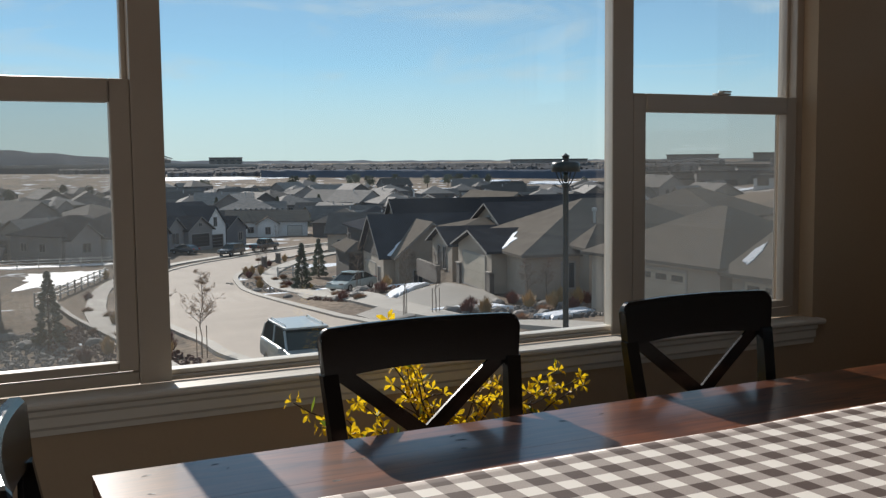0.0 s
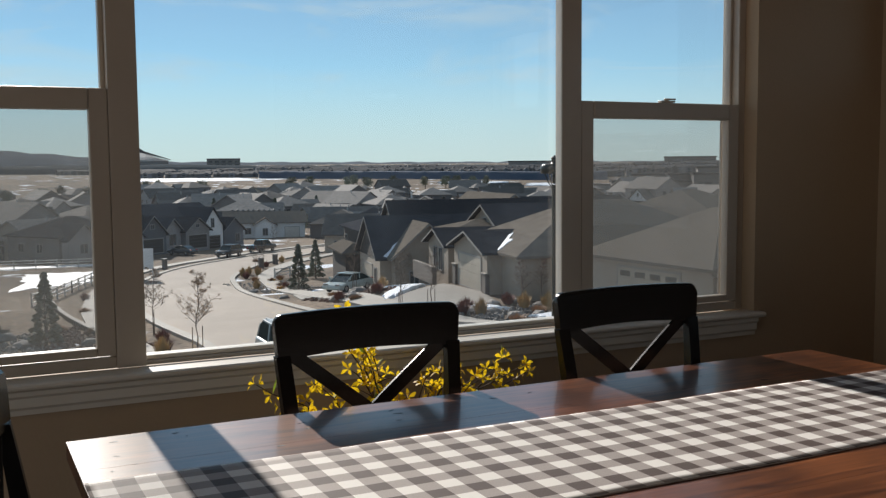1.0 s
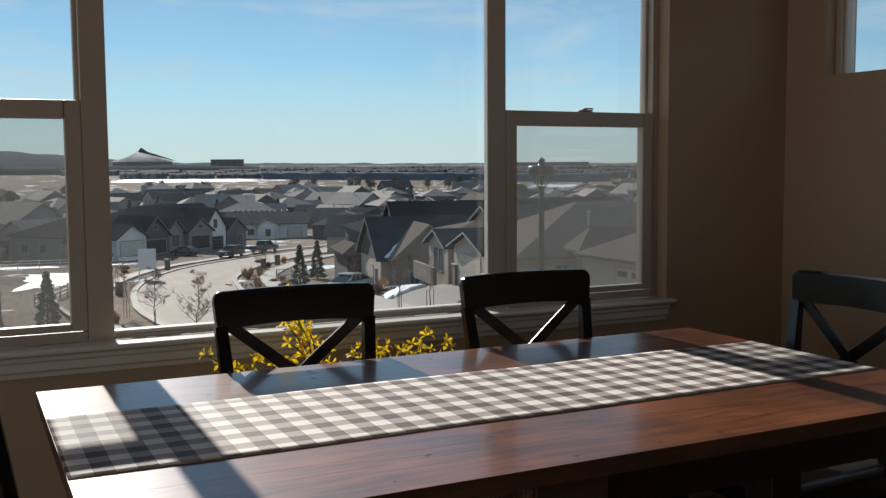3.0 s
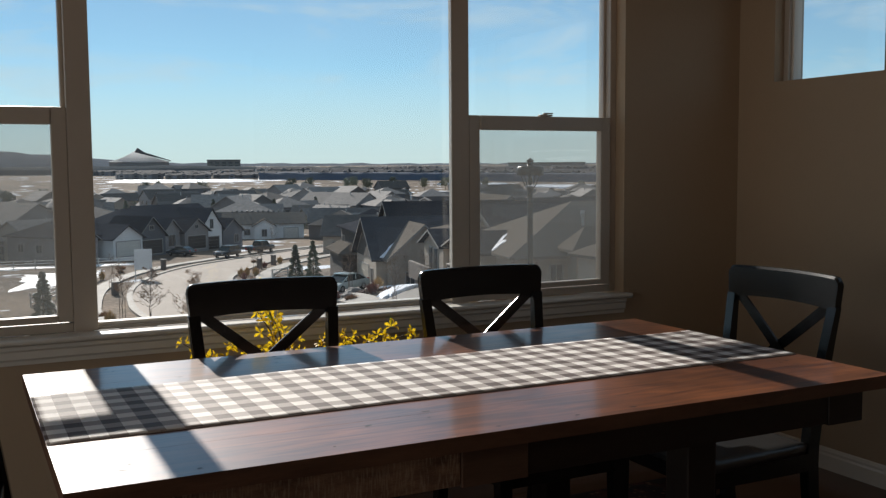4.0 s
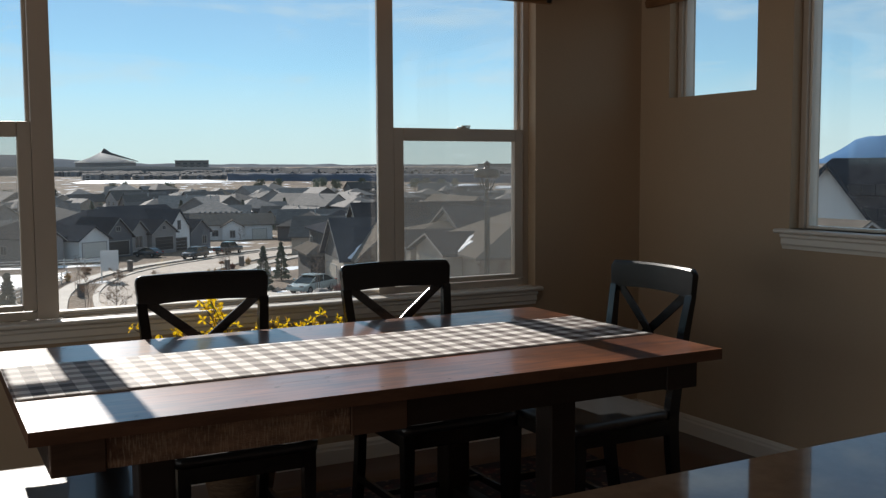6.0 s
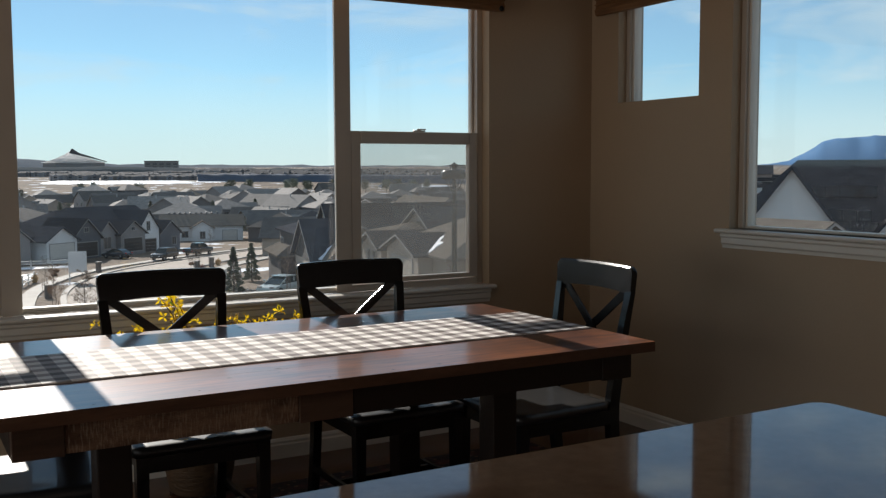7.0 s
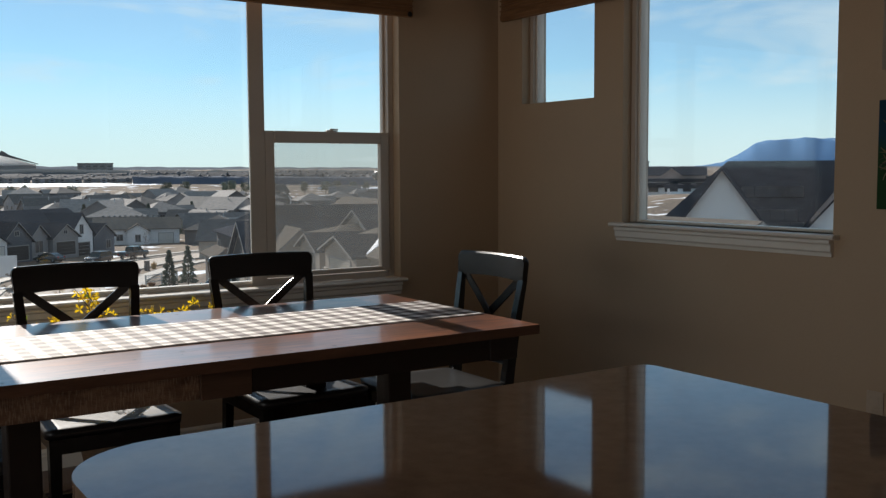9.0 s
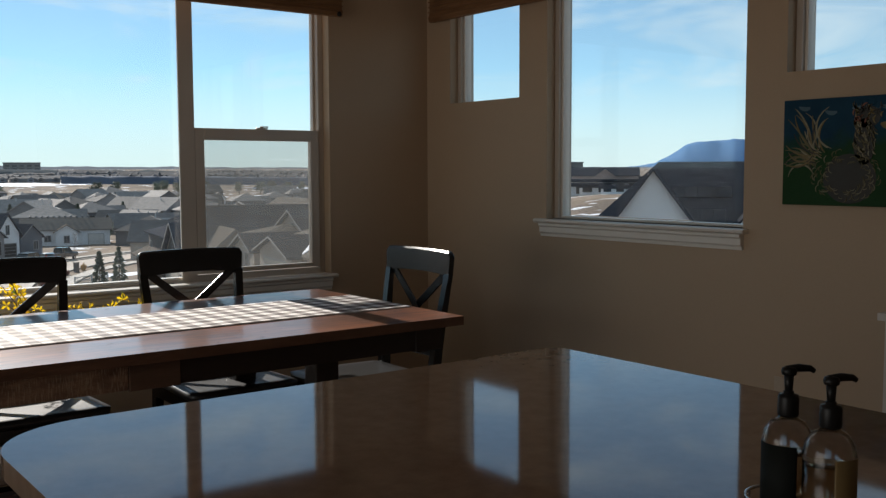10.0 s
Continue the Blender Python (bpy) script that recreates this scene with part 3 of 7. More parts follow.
def hung_window(name, x0, x1, flip):
    """A single-hung unit: fixed upper light set outward, lower sash in front, insect mesh outside it. flip: which side the wide stile is."""
    w = thing(name, Matrix.Identity(4), "tan vinyl single-hung window with an insect screen below", "window")
    w["kind"] = "structure"
    bm = bmesh.new()
    frame_of(bm, x0, x1, WZ0, WZ1, 0.032, -0.005, 0.085)
    part("window_frame", bm, M_VINYL, w)
    ux0, ux1 = x0 + 0.032, x1 - 0.032
    bm = bmesh.new()
    frame_of(bm, ux0, ux1, 1.508, WZ1 - 0.032, 0.014, 0.028, 0.062)
    part("upper_sash", bm, M_VINYL, w)
    pane("pane", ux0 + 0.014, ux1 - 0.014, 1.522, WZ1 - 0.046, 0.045, w)
    lo = part("lower_sash", bmesh.new(), M_VINYL, w)
    bm = bmesh.new()
    sx0, sx1 = ux0 + 0.001, ux1 - 0.001
    st = 0.051
    box(bm, sx0, sx0 + st, -0.012, 0.024, 0.782, 1.525, None, 0.004)
    box(bm, sx1 - st, sx1, -0.012, 0.024, 0.782, 1.525, None, 0.004)
    box(bm, sx0 + st, sx1 - st, -0.014, 0.024, 0.782, 0.806, None, 0.004)
    box(bm, sx0 + st, sx1 - st, -0.016, 0.024, 1.465, 1.525, None, 0.006)
    bmesh.ops.recalc_face_normals(bm, faces=bm.faces)
    bm.to_mesh(lo.data)
    bm.free()
    pane("pane", sx0 + st, sx1 - st, 0.806, 1.465, 0.004, lo)
    bm = bmesh.new()
    c = (sx0 + sx1) / 2 + 0.02 * flip
    box(bm, c - 0.03, c + 0.03, -0.014, 0.012, 1.526, 1.533, None, 0.002)
    tube(bm, [(c, 0, 1.533), (c, 0, 1.541)], 0.010, 10)
    box(bm, c - 0.006, c + 0.034, -0.012, -0.002, 1.535, 1.541, None, 0.002)
    part("sash_lock", bm, M_VINYL, w, "small cam lock", True)
    sc = thing("insect_screen", Matrix.Identity(4), "", "")
    sc.parent = w
    sc["label"] = "grey insect screen"
    bm = bmesh.new()
    frame_of(bm, ux0, ux1, WZ0 + 0.032, 1.50, 0.014, 0.070, 0.080, 0.002)
    part("screen_frame", bm, M_VINYL, sc)
    pane("screen_mesh", ux0 + 0.014, ux1 - 0.014, WZ0 + 0.046, 1.486, 0.075, sc, None, M_MESH, True)
    return w


def fixed_window(name, x0, x1, z0, z1, m=None, bead=0.03, label="tan vinyl fixed picture window"):
    w = thing(name, Matrix.Identity(4), label, "window")
    w["kind"] = "structure"
    bm = bmesh.new()
    frame_of(bm, x0, x1, z0, z1, bead, -0.005, 0.085, 0.004, m)
    part("window_frame", bm, M_VINYL, w)
    bm = bmesh.new()
    frame_of(bm, x0 + bead, x1 - bead, z0 + bead, z1 - bead, 0.013, 0.012, 0.060, 0.003, m)
    part("glazing_bead", bm, M_TRIM, w)
    pane("pane", x0 + bead + 0.013, x1 - bead - 0.013, z0 + bead + 0.013, z1 - bead - 0.013, 0.035, w, m)
    return w


room()
sill("window_sill_1", "x", WX0 - 0.03, WX1 + 0.021, FY, WZ0, 0.055)
hung_window("window_1", -0.057, WX1, 1)
fixed_window("window_2", -1.556, -0.057, WZ0, WZ1, None, 0.012)
hung_window("window_3", WX0, -1.556, -1)
for k, x in enumerate((-0.065, -1.548)):
    bm = bmesh.new()
    box(bm, x - 0.040, x + 0.040, -0.013, -0.0055, WZ0, WZ1, None, 0.002)
    solid("mullion_%d" % (k + 1), bm, M_VINYL, "flat tan vinyl mullion board between two windows", "mullion", "structure")
# side wall: local x runs along -y, local y runs out through the wall
SIDE = Matrix(((0, 1, 0, RX + 0.060), (-1, 0, 0, 0), (0, 0, 1, 0), (0, 0, 0, 1)))
fixed_window("window_4", 0.29, 0.877, 1.645, WZ1, SIDE, 0.03, "small high fixed window in a deep drywall opening")
fixed_window("window_5", 1.086, 2.262, 1.032, WZ1, SIDE, 0.03, "fixed picture window with a moulded sill")
fixed_window("window_6", 2.45, 3.04, 1.645, WZ1, SIDE, 0.03, "small high fixed window in a deep drywall opening")
sill("window_sill_2", "y", -2.292, -1.034, RX, 1.062, 0.055)


def valance(name, along, a, b, wall, sign, z0, z1):
    """A raised woven shade: headrail, folds of bamboo stacked one over another, and a pull knob."""
    v = thing(name, Matrix.Identity(4), "raised brown woven bamboo shade above the window", "window shade", "window shades")
    bm = bmesh.new()
    prof = [(0.004, z1), (0.062, z1), (0.066, z0 + 0.05), (0.074, z0 + 0.022), (0.070, z0 + 0.004), (0.058, z0), (0.03, z0 + 0.004), (0.022, z0 + 0.03), (0.004, z0 + 0.05)]
    prism(bm, [(wall + sign * s, q) for s, q in prof], along, a, b)
    part("shade_folds", bm, M_BAMBOO, v)
    for k in range(9):
        z = z0 + 0.028 + k * 0.028
        bm = bmesh.new()
        o = wall + sign * 0.072
        p = [(a, o, z), (b, o, z)] if along == "x" else [(o, a, z), (o, b, z)]
        tube(bm, p, 0.0045, 6)
        part("bamboo_slat", bm, M_BAMBOO, v)
    bm = bmesh.new()
    lathe(bm, [(0.002, -0.014), (0.011, -0.010), (0.013, 0), (0.010, 0.009), (0.003, 0.014)], (0, 0, 0), 12)
    k = part("pull_knob", bm, M_BLACKPL, v, "small dark wooden pull knob", True)
    end = b - 0.03 if along == "x" else a + 0.03
    k.location = (end, wall + sign * 0.09, z0 + 0.012) if along == "x" else (wall + sign * 0.09, end, z0 + 0.012)
    return v


valance("bamboo_shade", "x", WX0 - 0.055, 0.772, FY, -1, 2.128, 2.46)
valance("bamboo_shade", "y", -3.2, -0.185, RX, -1, 2.140, 2.46)


# ---- dining table ----
TX0, TX1, TY0, TY1, TZ = -1.803, 0.208, -1.902, -0.825, 0.768


def table():
    t = thing("dining_table", pose((TX0 + TX1) / 2, (TY0 + TY1) / 2, 0), "rustic reddish-brown plank dining table with a dark rough-sawn apron", "dining table")
    hx, hy = (TX1 - TX0) / 2, (TY1 - TY0) / 2
    rng = random.Random(4)
    ys = [-hy, -hy * 0.62, -hy * 0.2, hy * 0.21, hy * 0.6, hy]
    for i in range(5):
        bm = bmesh.new()
        box(bm, -hx, hx, ys[i], ys[i + 1], TZ - 0.034, TZ, None, 0.0006)
        p = part("plank", bm, M_TOP, t)
        p.data.materials.append(M_EDGE)
        for f in p.data.polygons:
            f.material_index = 0 if f.normal.z > 0.5 else 1
    # dents and nail holes pressed into the boards
    for i in range(34):
        x, y = rng.uniform(-hx * 0.95, hx * 0.95), rng.choice((rng.uniform(-hy * 0.95, -hy * 0.5), rng.uniform(0.48 * hy, 0.93 * hy)))
        L, W, a = rng.uniform(0.006, 0.028), rng.uniform(0.0018, 0.0045), rng.uniform(-0.5, 0.5)
        bm = bmesh.new()
        ring = []
        for k in range(9):
            r = rng.uniform(0.6, 1.2)
            ring.append(bm.verts.new((L / 2 * r * math.cos(k * math.tau / 9), W * r * math.sin(k * math.tau / 9), 0.0004)))
        mid = bm.verts.new((0, 0, -0.0001))
        for k in range(9):
            bm.faces.new((ring[k], ring[(k + 1) % 9], mid))
        d = part("dent", bm, M_DENT, t)
        d.matrix_basis = pose(x, y, TZ, 0, 0, math.degrees(a))
    # apron frame
    ax0, ax1, ay0, ay1 = -hx + 0.045, hx - 0.082, -hy + 0.022, hy - 0.022
    z0, z1 = 0.652, TZ - 0.035
    cuts = [ax0 + 0.12, ax0 + 0.12 + 0.60, ax0 + 0.12 + 0.76, ax1 - 0.12]
    edges = [ax0 + 0.0] + cuts + [ax1]
    for y in (ay0, ay1):
        for i in range(len(edges) - 1):
            bm = bmesh.new()
            inset = 0.004 if i in (1, 3) else 0.0
            s = 1 if y < 0 else -1
            box(bm, edges[i] + 0.0006, edges[i + 1] - 0.0006, min(y + s * inset, y + s * 0.04), max(y + s * inset, y + s * 0.04), z0 + (0.004 if inset else 0), z1, None, 0.003)
            # boards towards the right take the leg tone: shade put into their colour
            part("apron_board", bm, M_RUSTIC if i == 1 else M_DARKWOOD if i in (0, 2) else M_LEGWOOD, t)
    for x in (ax0, ax1 - 0.04):
        bm = bmesh.new()
        box(bm, x, x + 0.04, ay0 + 0.041, ay1 - 0.041, z0, z1, None, 0.003)
        part("apron_board", bm, M_LEGWOOD, t)
    # stout legs with a foot rail between each pair
    for x in (-0.70, 0.52):
        for y in (-0.33, 0.33):
            bm = bmesh.new()
            box(bm, x - 0.045, x + 0.045, y - 0.045, y + 0.045, 0.0, z1, None, 0.006)
            part("leg", bm, M_LEGWOOD, t)
        bm = bmesh.new()
        box(bm, x - 0.03, x + 0.03, -0.284, 0.284, 0.10, 0.17, None, 0.004)
        part("foot_rail", bm, M_LEGWOOD, t)
    bm = bmesh.new()
    box(bm, -0.668, 0.488, -0.03, 0.03, 0.105, 0.165, None, 0.004)
    part("stretcher", bm, M_LEGWOOD, t)


M_EDGE = mat("dark stained board edge", (0.17, 0.085, 0.048), 0.45, dark=(0.065, 0.030, 0.018), scale=9, fine=60, bump=0.2, stretch=(0.6, 3, 3))
M_LEGWOOD = mat("near-black timber and apron shade", (0.020, 0.011, 0.008), 0.5, dark=(0.009, 0.006, 0.005), scale=6, fine=60, bump=0.2, stretch=(0.4, 3, 3))
M_DENT = mat("dark dent", (0.02, 0.01, 0.007), 0.5, bump=0)
M_DARKWOOD = mat("dark stained timber", (0.13, 0.072, 0.045), 0.45, dark=(0.045, 0.024, 0.016), scale=6, fine=60, bump=0.2, stretch=(0.4, 3, 3))
table()


def runner():
    """A cloth strip along the table with a slight wave and a hemmed edge, its end drooping over the table's end."""
    bm = bmesh.new()
    uvl = bm.loops.layers.uv.new("UVMap")
    x0, x1, y0, y1 = TX0 + 0.001, 0.196, -1.583, -1.128
    nx, ny = 90, 20
    grid = []
    for i in range(nx + 1):
        row = []
        for j in range(ny + 1):
            u, v = i / nx, j / ny
            x = x0 + (x1 - x0) * u
            y = y0 + (y1 - y0) * v + 0.004 * math.sin(u * 17 + 1.3) * (1 if v > 0.5 else 0.6) * abs(v - 0.5) * 2
            z = 0.0022 + 0.0011 * noise.noise((x * 5, y * 9, 0.0)) + 0.0011
            if v in (0, 1):
                z += 0.0004
            row.append((bm.verts.new((x, y, TZ + z)), (x - x0 - 0.006, y - y0)))
        grid.append(row)
    for i in range(nx):
        for j in range(ny):
            q = [grid[i][j], grid[i + 1][j], grid[i + 1][j + 1], grid[i][j + 1]]
            f = bm.faces.new([p[0] for p in q])
            for lp, p in zip(f.loops, q):
                lp[uvl].uv = p[1]
    r = bmesh.ops.extrude_face_region(bm, geom=bm.faces[:])
    for e in r["geom"]:
        if isinstance(e, bmesh.types.BMVert):
            e.co.z = TZ + 0.0004
    cloth = solid("table_runner", bm, M_GINGHAM, "brown and cream gingham check cotton runner laid along the table", "table runner", smooth=True)
    # stitched hems along the edges
    for k in (0, 1):
        bm = bmesh.new()
        pts = []
        for i in range(91):
            u = i / 90
            y = (y0 if k == 0 else y1) + 0.004 * math.sin(u * 17 + 1.3) * (1 if k else 0.6)
            pts.append((x0 + (x1 - x0) * u, y, TZ + 0.0018))
        tube(bm, pts, 0.0015, 6)
        part("hem", bm, M_HEM, cloth, "grey stitched hem", True)


M_HEM = mat("woven hem", (0.62, 0.56, 0.53), 0.9, scale=60, fine=300)
runner()


# ---- chairs ----
def cross_chair():
    """Cross-back chair facing +y of its own, origin on the floor under the seat's middle."""
    c = thing("dining_chair", Matrix.Identity(4), "glossy black wooden cross-back dining chair tucked at the table", "chair", "dining chairs")
    W, D, SZ = 0.235, 0.22, 0.455

    def post_y(z):
        return -D - 0.012 - 0.075 * max(0.0, (z - 0.42) / 0.54) ** 1.3 - 0.05 * max(0.0, (0.40 - z) / 0.4) ** 1.6
    for s in (-1, 1):
        bm = bmesh.new()
        rings = []
        for k in range(15):
            z = 0.868 * k / 14
            y = post_y(z)
            hw, hd = 0.017, (0.017 + 0.006 * (1 - abs(z - 0.45) / 0.5)) * (1 - 0.36 * max(0.0, (z - 0.5) / 0.37))
            xx = s * (W - 0.048 + 0.072 * max(0.0, z - 0.45))
            rings.append([bm.verts.new((xx + a * hw, y + b * hd, z)) for a, b in ((-1, -1), (1, -1), (1, 1), (-1, 1))])
        for a, b in zip(rings, rings[1:]):
            for k in range(4):
                bm.faces.new((a[k], a[(k + 1) % 4], b[(k + 1) % 4], b[k]))
        bm.faces.new(rings[0][::-1])
        bm.faces.new(rings[-1])
        part("back_post", bm, M_BLACK, c)
    # curved top rail with softened ends
    bm = bmesh.new()
    rings = []
    N = 32
    for i in range(N + 1):
        u = math.sin((-1 + 2 * i / N) * math.pi / 2)
        x = u * W
        yb = post_y(0.91) + 0.006 - 0.022 * (1 - u * u)
        drop = 0.020 * (1 - math.sqrt(max(0.0, 1 - max(0, (abs(u) - 0.91) / 0.09) ** 2)))
        top = 0.966 - drop - 0.004 * u * u
        bot = 0.857 + 0.010 * (1 - u * u) + drop * 0.5
        t = 0.013
        lean = 0.004
        xl = x * 0.975
        rings.append([bm.verts.new((xl, yb + t, bot)), bm.verts.new((x, yb + t - lean, top - 0.008)), bm.verts.new((x, yb + t * 0.5 - lean, top)),
                      bm.verts.new((x, yb - t * 0.5 - lean, top)), bm.verts.new((x, yb - t - lean, top - 0.008)), bm.verts.new((xl, yb - t, bot))])
    for a, b in zip(rings, rings[1:]):
        for k in range(6):
            bm.faces.new((a[k], a[(k + 1) % 6], b[(k + 1) % 6], b[k]))
    bm.faces.new(rings[0][::-1])
    bm.faces.new(rings[-1])
    part("top_rail", bm, M_BLACK, c)
    # crossing slats
    for s in (-1, 1):
        bm = bmesh.new()
        p0 = Vector((-s * (W - 0.035), post_y(0.87) - 0.004, 0.875))
        p1 = Vector((s * (W - 0.035), post_y(0.56), 0.555))
        rings = []
        for i in range(9):
            u = i / 8
            p = p0.lerp(p1, u)
            p.y -= 0.010 * math.sin(u * math.pi) + s * 0.004 * math.sin(u * math.pi)
            d = Vector((p1.x - p0.x, 0, p1.z - p0.z)).normalized()
            nrm = Vector((-d.z, 0, d.x))
            rings.append([bm.verts.new(p + nrm * a * 0.0165 + Vector((0, b * 0.0038, 0))) for a, b in ((-1, -1), (1, -1), (1, 1), (-1, 1))])
        for a, b in zip(rings, rings[1:]):
            for k in range(4):
                bm.faces.new((a[k], a[(k + 1) % 4], b[(k + 1) % 4], b[k]))
        bm.faces.new(rings[0][::-1])
        bm.faces.new(rings[-1])
        part("cross_slat", bm, M_BLACK, c)
    bm = bmesh.new()
    box(bm, -W + 0.04, W - 0.04, post_y(0.54) - 0.011, post_y(0.54) + 0.011, 0.520, 0.560, None, 0.003)
    part("lower_rail", bm, M_BLACK, c)
    # saddled seat
    bm = bmesh.new()
    nx, ny = 16, 14
    g = []
    for i in range(nx + 1):
        row = []
        for j in range(ny + 1):
            u, v = -1 + 2 * i / nx, -1 + 2 * j / ny
            half = 0.215 + 0.022 * (v + 1) / 2
            x, y = u * half, v * D + 0.01
            edge = max(abs(u), abs(v))
            r = 0.02 * max(0, (abs(u) - 0.8) / 0.2) ** 2 * max(0, (abs(v) - 0.8) / 0.2) ** 2
            x, y = x * (1 - r * 2), y * (1 - r * 2)
            z = SZ - 0.007 * (1 - u * u) * (1 - v * v) * (1.2 - 0.6 * v) - 0.006 * max(0, (edge - 0.93) / 0.07)
            row.append(bm.verts.new((x, y, z)))
        g.append(row)
    for i in range(nx):
        for j in range(ny):
            bm.faces.new((g[i][j], g[i + 1][j], g[i + 1][j + 1], g[i][j + 1]))
    r = bmesh.ops.extrude_face_region(bm, geom=bm.faces[:])
    for e in r["geom"]:
        if isinstance(e, bmesh.types.BMVert):
            e.co.z = SZ - 0.034
            e.co.x *= 0.985
            e.co.y *= 0.985
    part("seat", bm, M_SEAT, c, smooth=True)
    for x0, x1, y0, y1 in ((-0.185, 0.185, D - 0.036, D - 0.018), (-0.185, 0.185, -D + 0.005, -D + 0.023)):
        bm = bmesh.new()
        box(bm, x0, x1, y0, y1, SZ - 0.092, SZ - 0.035, None, 0.002)
        part("seat_apron", bm, M_BLACK, c)
    for s in (-1, 1):
        bm = bmesh.new()
        box(bm, s * 0.197 - 0.009, s * 0.197 + 0.009, -D + 0.012, D - 0.045, SZ - 0.092, SZ - 0.035, None, 0.002)
        part("seat_apron", bm, M_BLACK, c)
        bm = bmesh.new()
        rings = []
        for z, h in ((0, 0.014), (SZ - 0.10, 0.020), (SZ - 0.035, 0.020)):
            rings.append([bm.verts.new((s * 0.203 + a * h, D - 0.027 + b * h, z)) for a, b in ((-1, -1), (1, -1), (1, 1), (-1, 1))])
        for a, b in zip(rings, rings[1:]):
            for k in range(4):
                bm.faces.new((a[k], a[(k + 1) % 4], b[(k + 1) % 4], b[k]))
        bm.faces.new(rings[0][::-1])
        bm.faces.new(rings[-1])
        part("front_leg", bm, M_BLACK, c)
        bm = bmesh.new()
        box(bm, s * 0.203 - 0.008, s * 0.203 + 0.008, -D - 0.02, D - 0.045, 0.14, 0.168, None, 0.002)
        part("stretcher", bm, M_BLACK, c)
    bm = bmesh.new()
    box(bm, -0.192, 0.192, -0.01, 0.01, 0.145, 0.165, None, 0.002)
    part("stretcher", bm, M_BLACK, c)
    return c


chair = cross_chair()
# origin sits 0.30 m in front of the top rail
chair.matrix_world = pose(-1.107, -1.000, 0.006, 0, 0, 180)
copy_thing(chair, pose(-0.344, -0.998, 0.006, 0, 0, 180.5))
copy_thing(chair, pose(0.160, -1.275, 0.006, 0, 0, 90))
copy_thing(chair, pose(-1.650, -1.290, 0.006, 0, 0, -95))


def rug():
    bm = bmesh.new()
    box(bm, -2.35, 0.72, -2.35, -0.43, 0.0, 0.006, None, 0.002)
    solid("area_rug", bm, M_RUG, "dark red patterned area rug under the table", "rug")


def mat_rug():
    m = mat("patterned rug", (0.11, 0.022, 0.018), 0.95, dark=(0.018, 0.012, 0.014), scale=14, fine=55, bump=0.5, amount=0.9)
    n, l = m.node_tree.nodes, m.node_tree.links
    tc = n.new("ShaderNodeTexCoord")
    vo = n.new("ShaderNodeTexVoronoi")
    vo.inputs["Scale"].default_value = 26
    l.new(tc.outputs["Object"], vo.inputs["Vector"])
    rp = n.new("ShaderNodeValToRGB")
    rp.color_ramp.elements[0].position, rp.color_ramp.elements[0].color = 0.18, (1, 1, 1, 1)
    rp.color_ramp.elements[1].position, rp.color_ramp.elements[1].color = 0.30, (0, 0, 0, 1)
    l.new(vo.outputs["Distance"], rp.inputs["Fac"])
    mx = n.new("ShaderNodeMixRGB")
    b = n["Principled BSDF"]
    src = b.inputs["Base Color"].links[0].from_socket
    mx.inputs["Color2"].default_value = (0.13, 0.075, 0.05, 1)
    l.new(rp.outputs["Color"], mx.inputs["Fac"])
    l.new(src, mx.inputs["Color1"])
    l.new(mx.outputs["Color"], b.inputs["Base Color"])
    return m


M_RUG = mat_rug()
rug()


# ---- kitchen island ----
def island():
    e = thing("kitchen_island", pose(-1.10, -3.90, 0), "kitchen island with a polished brown stone top and rounded corner", "kitchen island")
    x0, x1, y0, y1, z0, z1 = -0.605, 0.605, -1.75, 0.772, 0.872, 0.905
    rad = [0.16, 0.035]
    pts = []
    for (cx, cy, a0, r) in ((x1, y1, 0, rad[1]), (x0, y1, 90, rad[0]), (x0, y0, 180, 0.05), (x1, y0, 270, 0.05)):
        ox, oy = (cx - r if cx > 0 else cx + r), (cy - r if cy > 0 else cy + r)
        for k in range(13):
            a = radians(a0 + 90 * k / 12)
            pts.append((ox + r * math.cos(a), oy + r * math.sin(a)))
    bm = bmesh.new()
    prism(bm, pts, "z", z0, z1)
    bmesh.ops.bevel(bm, geom=[ed for ed in bm.edges if abs(ed.verts[0].co.z - ed.verts[1].co.z) < 1e-5], offset=0.003, segments=2, affect="EDGES")
    part("countertop", bm, M_QUARTZ, e)
    bm = bmesh.new()
    box(bm, x0 + 0.28, x1 - 0.03, y0 + 0.04, y1 - 0.28, 0.10, z0, None, 0.003)
    part("cabinet_body", bm, M_CABWOOD, e)
    bm = bmesh.new()
    box(bm, x0 + 0.33, x1 - 0.08, y0 + 0.09, y1 - 0.33, 0, 0.10)
    part("toe_kick", bm, M_BLACKPL, e)


island()


